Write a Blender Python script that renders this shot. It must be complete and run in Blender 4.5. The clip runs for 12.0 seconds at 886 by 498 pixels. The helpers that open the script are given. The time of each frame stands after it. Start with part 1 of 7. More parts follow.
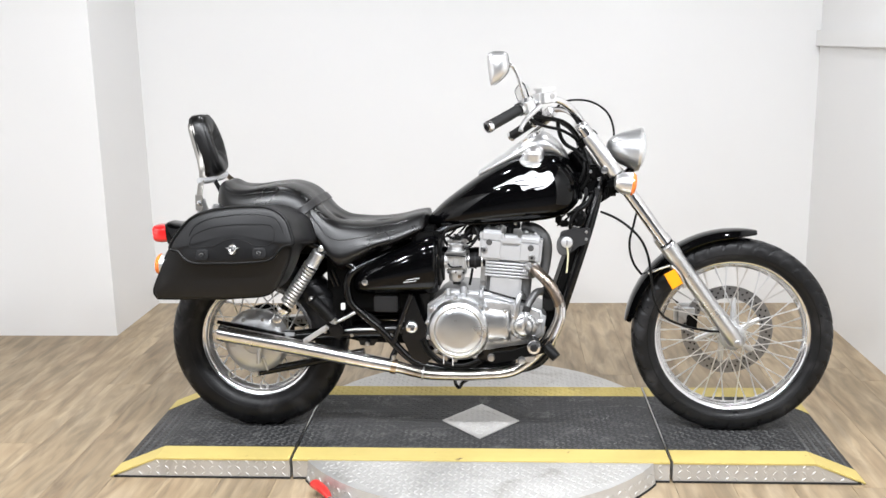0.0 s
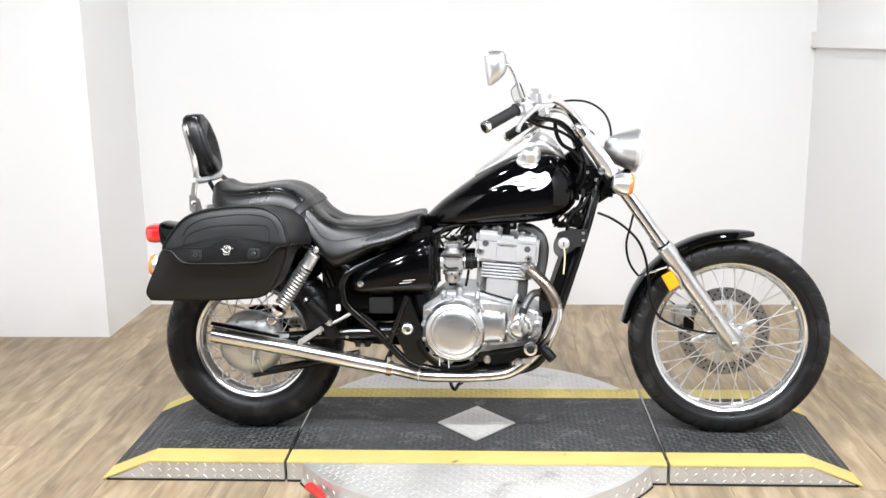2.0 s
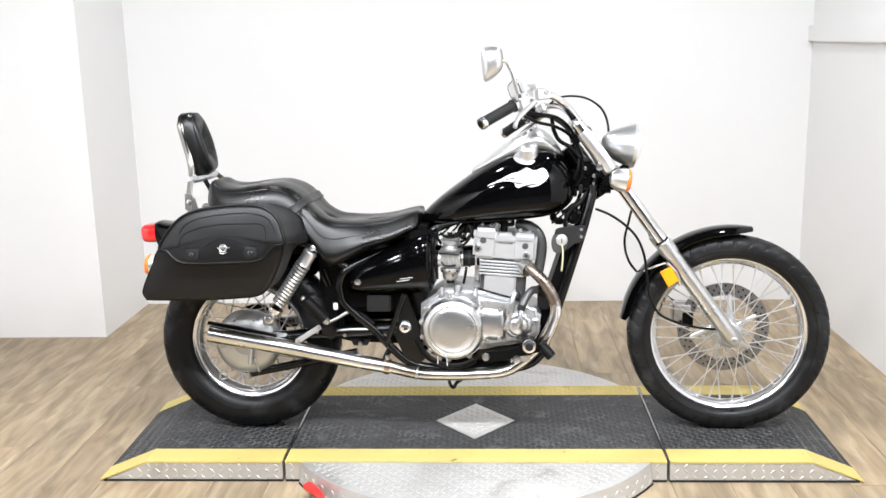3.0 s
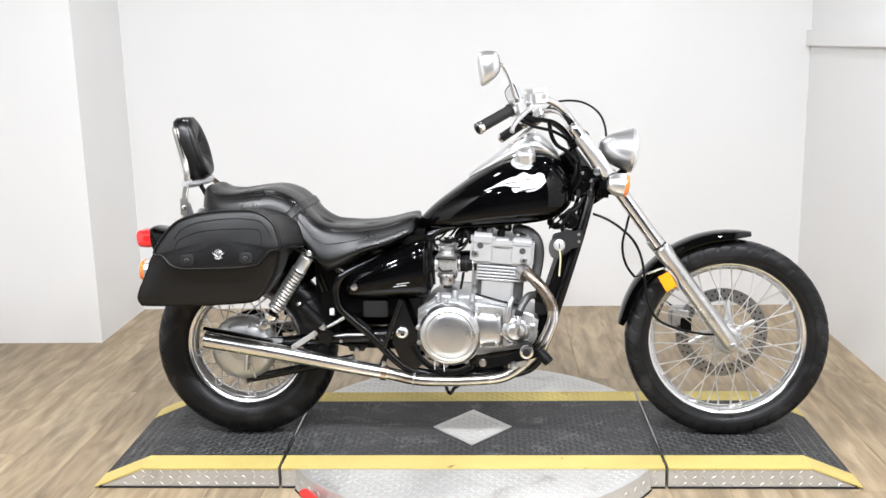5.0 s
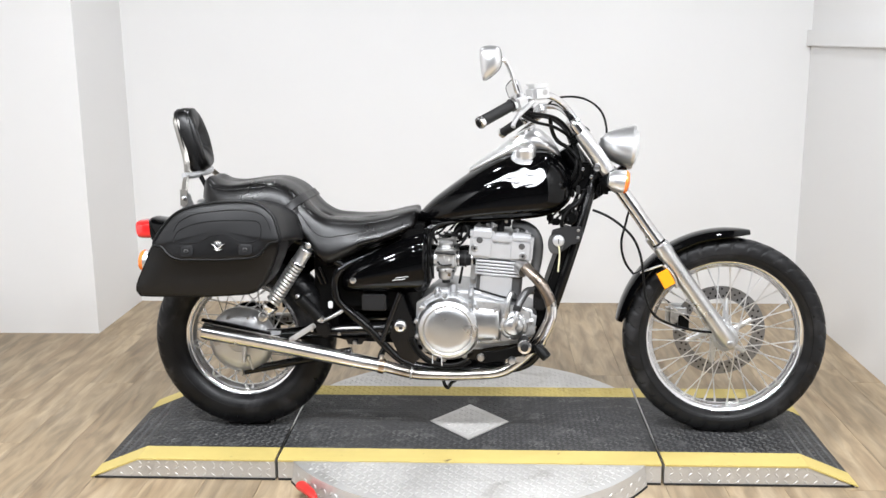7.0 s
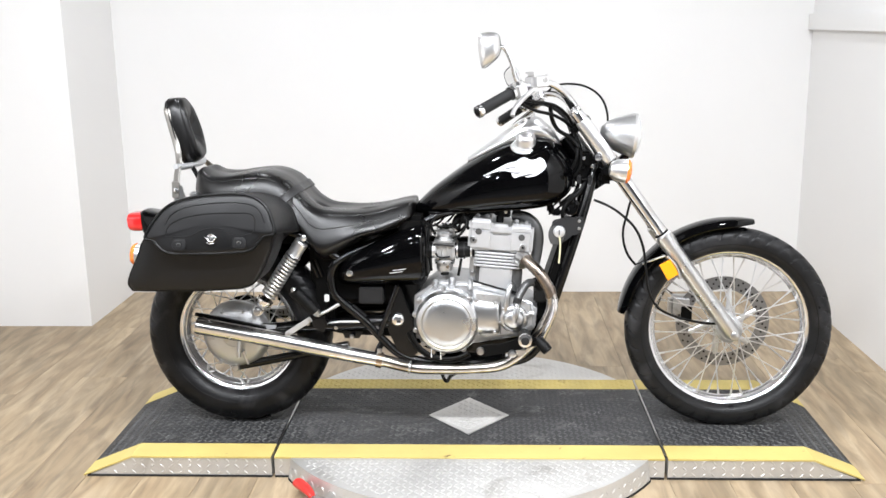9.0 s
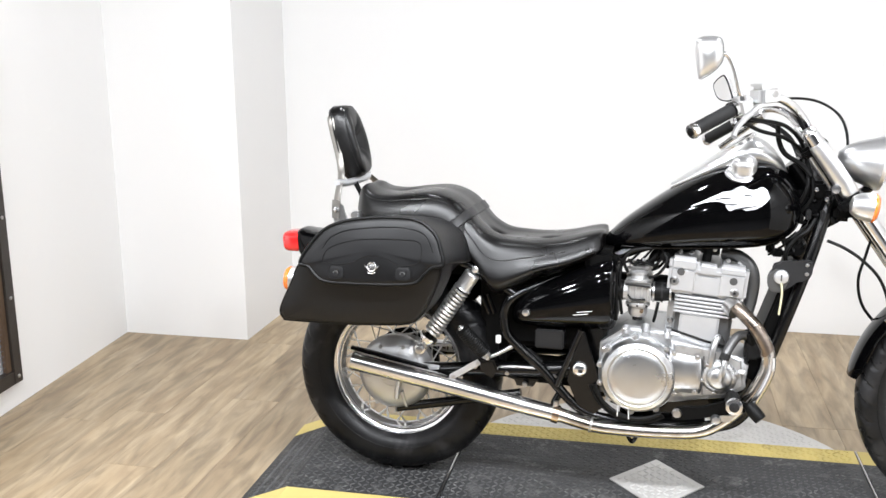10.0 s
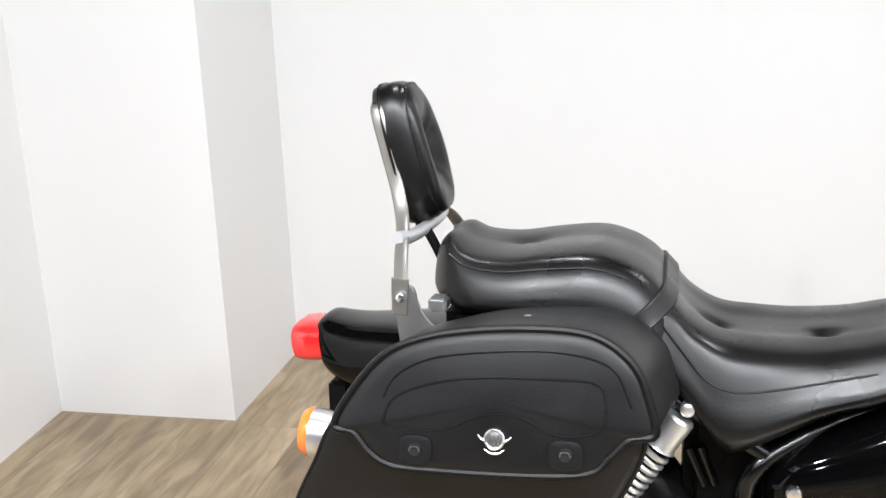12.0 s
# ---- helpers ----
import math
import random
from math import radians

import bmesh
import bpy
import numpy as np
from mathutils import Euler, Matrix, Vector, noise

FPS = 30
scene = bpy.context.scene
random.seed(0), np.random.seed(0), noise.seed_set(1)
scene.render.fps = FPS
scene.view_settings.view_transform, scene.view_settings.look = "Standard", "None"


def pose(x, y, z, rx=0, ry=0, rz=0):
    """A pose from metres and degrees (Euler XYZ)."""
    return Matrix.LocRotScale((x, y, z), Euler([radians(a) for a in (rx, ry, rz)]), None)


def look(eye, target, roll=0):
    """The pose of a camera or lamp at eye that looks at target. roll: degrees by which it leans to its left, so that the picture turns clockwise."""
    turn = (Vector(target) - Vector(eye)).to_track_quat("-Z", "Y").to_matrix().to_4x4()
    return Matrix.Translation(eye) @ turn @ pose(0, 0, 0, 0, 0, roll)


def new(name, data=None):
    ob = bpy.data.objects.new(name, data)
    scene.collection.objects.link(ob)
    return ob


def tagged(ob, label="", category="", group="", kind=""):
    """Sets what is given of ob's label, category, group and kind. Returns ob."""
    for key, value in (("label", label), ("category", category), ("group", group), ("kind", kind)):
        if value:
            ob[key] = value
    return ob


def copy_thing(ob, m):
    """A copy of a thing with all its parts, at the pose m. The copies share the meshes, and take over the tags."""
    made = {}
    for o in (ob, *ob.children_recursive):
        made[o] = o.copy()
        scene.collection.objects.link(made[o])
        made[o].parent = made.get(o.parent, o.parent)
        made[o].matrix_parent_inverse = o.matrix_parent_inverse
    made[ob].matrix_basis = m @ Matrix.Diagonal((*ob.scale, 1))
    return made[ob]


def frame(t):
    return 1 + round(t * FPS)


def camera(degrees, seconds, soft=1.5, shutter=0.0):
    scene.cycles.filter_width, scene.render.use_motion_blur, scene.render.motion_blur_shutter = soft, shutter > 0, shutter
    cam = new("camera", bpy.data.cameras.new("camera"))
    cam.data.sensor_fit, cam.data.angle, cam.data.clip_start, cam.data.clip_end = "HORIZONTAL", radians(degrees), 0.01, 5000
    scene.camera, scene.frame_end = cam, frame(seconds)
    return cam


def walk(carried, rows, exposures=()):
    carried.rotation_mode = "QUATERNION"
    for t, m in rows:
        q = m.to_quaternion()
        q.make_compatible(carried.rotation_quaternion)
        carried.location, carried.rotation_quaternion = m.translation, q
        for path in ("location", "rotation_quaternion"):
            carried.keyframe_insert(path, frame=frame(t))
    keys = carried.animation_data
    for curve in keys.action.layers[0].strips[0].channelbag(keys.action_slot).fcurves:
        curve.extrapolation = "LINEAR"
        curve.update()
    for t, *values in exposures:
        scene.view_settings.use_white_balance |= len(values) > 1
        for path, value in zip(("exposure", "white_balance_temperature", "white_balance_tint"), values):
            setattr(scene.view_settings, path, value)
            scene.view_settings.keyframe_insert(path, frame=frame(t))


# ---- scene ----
cam = camera(49.20, 12.0)
PATH = [
    (0, (0.075, -3.168, 1.361), (-0.047, -1.218, 0.934), -1.0),
    (0.5, (0.063, -3.164, 1.36), (-0.052, -1.214, 0.93), -0.4),
    (1, (0.063, -3.161, 1.362), (-0.05, -1.21, 0.939), -0.5),
    (1.5, (0.071, -3.156, 1.356), (-0.045, -1.204, 0.938), -0.6),
    (2, (0.06, -3.149, 1.355), (-0.045, -1.198, 0.931), -0.8),
    (2.5, (0.057, -3.14, 1.358), (-0.044, -1.19, 0.928), -1.1),
    (3, (0.061, -3.133, 1.354), (-0.04, -1.182, 0.923), -1.2),
    (3.2, (0.062, -3.142, 1.348), (-0.040, -1.191, 0.922), -1.1),
    (4.8, (0.055, -3.125, 1.345), (-0.034, -1.174, 0.915), -0.8),
    (5, (0.064, -3.117, 1.351), (-0.033, -1.164, 0.93), -1.2),
    (5.5, (0.06, -3.121, 1.349), (-0.039, -1.169, 0.928), -0.8),
    (6, (0.066, -3.119, 1.351), (-0.034, -1.167, 0.928), -0.9),
    (6.5, (0.066, -3.116, 1.348), (-0.032, -1.166, 0.917), -0.7),
    (6.7, (0.057, -3.121, 1.344), (-0.036, -1.169, 0.916), -0.6),
    (8.3, (0.052, -3.106, 1.351), (-0.044, -1.156, 0.914), 0.1),
    (8.5, (0.059, -3.092, 1.351), (-0.042, -1.146, 0.899), -0.3),
    (9, (0.043, -3.055, 1.352), (-0.037, -1.109, 0.893), -0.7),
    (9.1, (0.036, -3.041, 1.354), (-0.059, -1.095, 0.904), -1.7),
    (9.2, (0.028, -3.024, 1.354), (-0.085, -1.085, 0.878), -1.6),
    (9.3, (0.020, -3.002, 1.355), (-0.115, -1.081, 0.817), -2.2),
    (9.4, (0.010, -2.975, 1.354), (-0.167, -1.058, 0.810), -2.4),
    (9.5, (0.0, -2.939, 1.354), (-0.201, -1.019, 0.833), -2.3),
    (9.6, (-0.009, -2.892, 1.353), (-0.234, -0.979, 0.815), -1.9),
    (9.7, (-0.017, -2.834, 1.351), (-0.294, -0.923, 0.831), -1.6),
    (9.8, (-0.027, -2.772, 1.350), (-0.343, -0.863, 0.845), -1.1),
    (9.9, (-0.042, -2.712, 1.349), (-0.396, -0.794, 0.890), -0.6),
    (10, (-0.063, -2.650, 1.347), (-0.470, -0.744, 0.896), -0.3),
    (10.1, (-0.095, -2.590, 1.342), (-0.576, -0.709, 0.861), -0.4),
    (10.2, (-0.135, -2.528, 1.336), (-0.645, -0.656, 0.853), -0.7),
    (10.3, (-0.179, -2.466, 1.329), (-0.729, -0.596, 0.882), -1.1),
    (10.4, (-0.221, -2.403, 1.323), (-0.769, -0.534, 0.866), -1.6),
    (10.5, (-0.257, -2.338, 1.317), (-0.768, -0.459, 0.860), -2.1),
    (10.6, (-0.285, -2.272, 1.312), (-0.794, -0.400, 0.826), -2.6),
    (10.7, (-0.308, -2.204, 1.307), (-0.774, -0.325, 0.805), -3.3),
    (10.8, (-0.329, -2.135, 1.303), (-0.741, -0.254, 0.764), -4.0),
    (10.9, (-0.349, -2.066, 1.299), (-0.739, -0.184, 0.745), -4.4),
    (11, (-0.368, -1.997, 1.296), (-0.779, -0.118, 0.750), -4.6),
    (11.1, (-0.386, -1.927, 1.294), (-0.835, -0.043, 0.796), -4.3),
    (11.2, (-0.403, -1.856, 1.293), (-0.891, 0.023, 0.811), -3.6),
    (11.3, (-0.419, -1.785, 1.292), (-0.944, 0.095, 0.857), -2.8),
    (11.4, (-0.436, -1.716, 1.291), (-0.980, 0.160, 0.862), -2.1),
    (11.5, (-0.456, -1.651, 1.289), (-1.020, 0.203, 0.792), -1.6),
    (11.6, (-0.479, -1.591, 1.285), (-1.020, 0.266, 0.775), -1.5),
    (11.7, (-0.505, -1.535, 1.280), (-1.021, 0.323, 0.749), -1.5),
    (11.8, (-0.532, -1.480, 1.275), (-0.991, 0.394, 0.749), -1.7),
    (11.9, (-0.559, -1.427, 1.269), (-0.970, 0.456, 0.733), -1.9),
    (12, (-0.586, -1.372, 1.264), (-0.967, 0.517, 0.731), -2.0),
]
walk(cam, [(t, look(eye, target, roll)) for t, eye, target, roll in PATH],
     [(0, -0.08), (1, 0.0), (2, 0.05), (3.2, 0.06), (4.8, -0.04), (5.5, -0.06), (6.6, -0.12), (8.4, 0.0), (9.5, 0.06), (10, 0.08), (11, 0.04), (12, 0.0)])


# ---------------------------------------------------------------- light
world = bpy.data.worlds.new("world")
scene.world = world
world.use_nodes = True
world.node_tree.nodes["Background"].inputs[0].default_value = (0.9, 0.92, 1.0, 1)
world.node_tree.nodes["Background"].inputs[1].default_value = 0.05
scene.view_settings.exposure = 0.0
DECK = 0.0685
LAMP = (0.912, 0.937, 0.985)
FRONT_WATTS, BACK_FILL_WATTS, HALL_WATTS = 43, 15.5, 45


def area(name, x, y, z, sx, sy, watts, color=(1.0, 0.97, 0.93)):
    lamp = bpy.data.lights.new(name, "AREA")
    lamp.shape, lamp.size, lamp.size_y, lamp.energy, lamp.color = "RECTANGLE", sx, sy, watts, color
    ob = new(name, lamp)
    ob.location = (x, y, z)
    return ob


# ---------------------------------------------------------------- materials
def mat(name, color=(0.5, 0.5, 0.5), rough=0.5, metal=0.0, vary=0.15, scale=8.0, bump=0.0, bscale=200.0, coat=0.0,
        stretch=(1, 1, 1), rvary=0.0, emit=0.0, spec=0.5, scuff=None):
    """A plain surface with two scales of wear: a broad change of tone and a fine grain."""
    m = bpy.data.materials.new(name)
    m.use_nodes = True
    nt = m.node_tree
    b = nt.nodes["Principled BSDF"]
    b.inputs["Roughness"].default_value = rough
    b.inputs["Metallic"].default_value = metal
    b.inputs["Coat Weight"].default_value = coat
    b.inputs["Coat Roughness"].default_value = 0.03
    b.inputs["Specular IOR Level"].default_value = spec
    co = nt.nodes.new("ShaderNodeTexCoord")
    mp = nt.nodes.new("ShaderNodeMapping")
    mp.inputs["Scale"].default_value = stretch
    nt.links.new(co.outputs["Object"], mp.inputs[0])
    n1 = nt.nodes.new("ShaderNodeTexNoise")
    n1.inputs["Scale"].default_value, n1.inputs["Detail"].default_value = scale, 6
    nt.links.new(mp.outputs[0], n1.inputs["Vector"])
    mix = nt.nodes.new("ShaderNodeMix")
    mix.data_type = "RGBA"
    mix.inputs["A"].default_value = tuple(c * (1 - vary) for c in color) + (1,)
    mix.inputs["B"].default_value = tuple(min(1, c * (1 + vary)) for c in color) + (1,)
    nt.links.new(n1.outputs["Fac"], mix.inputs["Factor"])
    tint = mix.outputs["Result"]
    if scuff:
        colour, sscale, lo, hi = scuff
        n3 = nt.nodes.new("ShaderNodeTexNoise")
        n3.inputs["Scale"].default_value, n3.inputs["Detail"].default_value, n3.inputs["Distortion"].default_value = sscale, 5, 0.6
        nt.links.new(mp.outputs[0], n3.inputs["Vector"])
        cut = nt.nodes.new("ShaderNodeMapRange")
        cut.inputs["From Min"].default_value, cut.inputs["From Max"].default_value = lo, hi
        nt.links.new(n3.outputs["Fac"], cut.inputs["Value"])
        worn = nt.nodes.new("ShaderNodeMix")
        worn.data_type = "RGBA"
        worn.inputs["B"].default_value = tuple(colour) + (1,)
        nt.links.new(cut.outputs[0], worn.inputs["Factor"])
        nt.links.new(tint, worn.inputs["A"])
        tint = worn.outputs["Result"]
    nt.links.new(tint, b.inputs["Base Color"])
    if rvary:
        mr = nt.nodes.new("ShaderNodeMapRange")
        mr.inputs["From Min"].default_value, mr.inputs["From Max"].default_value = 0.3, 0.7
        mr.inputs["To Min"].default_value, mr.inputs["To Max"].default_value = max(0.02, rough - rvary), rough + rvary
        nt.links.new(n1.outputs["Fac"], mr.inputs["Value"])
        nt.links.new(mr.outputs[0], b.inputs["Roughness"])
    if bump:
        n2 = nt.nodes.new("ShaderNodeTexNoise")
        n2.inputs["Scale"].default_value, n2.inputs["Detail"].default_value = bscale, 4
        nt.links.new(mp.outputs[0], n2.inputs["Vector"])
        bp = nt.nodes.new("ShaderNodeBump")
        bp.inputs["Strength"].default_value, bp.inputs["Distance"].default_value = bump, 0.002
        nt.links.new(n2.outputs["Fac"], bp.inputs["Height"])
        nt.links.new(bp.outputs[0], b.inputs["Normal"])
    if emit:
        b.inputs["Emission Color"].default_value = tuple(color) + (1,)
        b.inputs["Emission Strength"].default_value = emit
    return m


def wood_mat():
    """Pale oak-look vinyl: each plank has a tone of its own, long streaks and fine grain."""
    m = bpy.data.materials.new("oak_vinyl")
    m.use_nodes = True
    nt = m.node_tree
    b = nt.nodes["Principled BSDF"]
    co = nt.nodes.new("ShaderNodeTexCoord")
    info = nt.nodes.new("ShaderNodeObjectInfo")
    add = nt.nodes.new("ShaderNodeVectorMath")
    add.operation = "MULTIPLY_ADD"
    nt.links.new(info.outputs["Random"], add.inputs[0])
    add.inputs[1].default_value = (31.0, 57.0, 13.0)
    nt.links.new(co.outputs["Object"], add.inputs[2])
    mp = nt.nodes.new("ShaderNodeMapping")
    mp.inputs["Scale"].default_value = (9, 1.1, 1)
    nt.links.new(add.outputs[0], mp.inputs[0])
    n1 = nt.nodes.new("ShaderNodeTexNoise")
    n1.inputs["Scale"].default_value, n1.inputs["Detail"].default_value, n1.inputs["Distortion"].default_value = 1.3, 7, 1.2
    nt.links.new(mp.outputs[0], n1.inputs["Vector"])
    mp2 = nt.nodes.new("ShaderNodeMapping")
    mp2.inputs["Scale"].default_value = (160, 6, 1)
    nt.links.new(add.outputs[0], mp2.inputs[0])
    n2 = nt.nodes.new("ShaderNodeTexNoise")
    n2.inputs["Scale"].default_value, n2.inputs["Detail"].default_value = 1.0, 4
    nt.links.new(mp2.outputs[0], n2.inputs["Vector"])
    ramp = nt.nodes.new("ShaderNodeValToRGB")
    e = ramp.color_ramp.elements
    e[0].position, e[0].color = 0.28, (0.267, 0.190, 0.114, 1)
    e[1].position, e[1].color = 0.70, (0.424, 0.331, 0.218, 1)
    mid = e.new(0.48)
    mid.color = (0.355, 0.268, 0.166, 1)
    nt.links.new(n1.outputs["Fac"], ramp.inputs[0])
    mp3 = nt.nodes.new("ShaderNodeMapping")
    mp3.inputs["Scale"].default_value = (26, 4.5, 1)
    nt.links.new(add.outputs[0], mp3.inputs[0])
    n3 = nt.nodes.new("ShaderNodeTexNoise")
    n3.inputs["Scale"].default_value, n3.inputs["Detail"].default_value, n3.inputs["Distortion"].default_value = 1.0, 5, 0.8
    nt.links.new(mp3.outputs[0], n3.inputs["Vector"])
    streak = nt.nodes.new("ShaderNodeMapRange")
    streak.inputs["From Min"].default_value, streak.inputs["From Max"].default_value = 0.32, 0.62
    streak.inputs["To Min"].default_value, streak.inputs["To Max"].default_value = 0.64, 1.08
    nt.links.new(n3.outputs["Fac"], streak.inputs["Value"])
    fine = nt.nodes.new("ShaderNodeMapRange")
    fine.inputs["To Min"].default_value, fine.inputs["To Max"].default_value = 0.88, 1.10
    nt.links.new(n2.outputs["Fac"], fine.inputs["Value"])
    tone = nt.nodes.new("ShaderNodeMapRange")
    tone.inputs["To Min"].default_value, tone.inputs["To Max"].default_value = 0.86, 1.10
    nt.links.new(info.outputs["Random"], tone.inputs["Value"])
    mul = nt.nodes.new("ShaderNodeMath")
    mul.operation = "MULTIPLY"
    nt.links.new(fine.outputs[0], mul.inputs[0])
    nt.links.new(tone.outputs[0], mul.inputs[1])
    mul2 = nt.nodes.new("ShaderNodeMath")
    mul2.operation = "MULTIPLY"
    nt.links.new(mul.outputs[0], mul2.inputs[0])
    nt.links.new(streak.outputs[0], mul2.inputs[1])
    sc = nt.nodes.new("ShaderNodeVectorMath")
    sc.operation = "SCALE"
    nt.links.new(ramp.outputs[0], sc.inputs[0])
    nt.links.new(mul2.outputs[0], sc.inputs["Scale"])
    nt.links.new(sc.outputs[0], b.inputs["Base Color"])
    b.inputs["Roughness"].default_value = 0.45
    bp = nt.nodes.new("ShaderNodeBump")
    bp.inputs["Strength"].default_value, bp.inputs["Distance"].default_value = 0.15, 0.001
    nt.links.new(n2.outputs["Fac"], bp.inputs["Height"])
    nt.links.new(bp.outputs[0], b.inputs["Normal"])
    return m


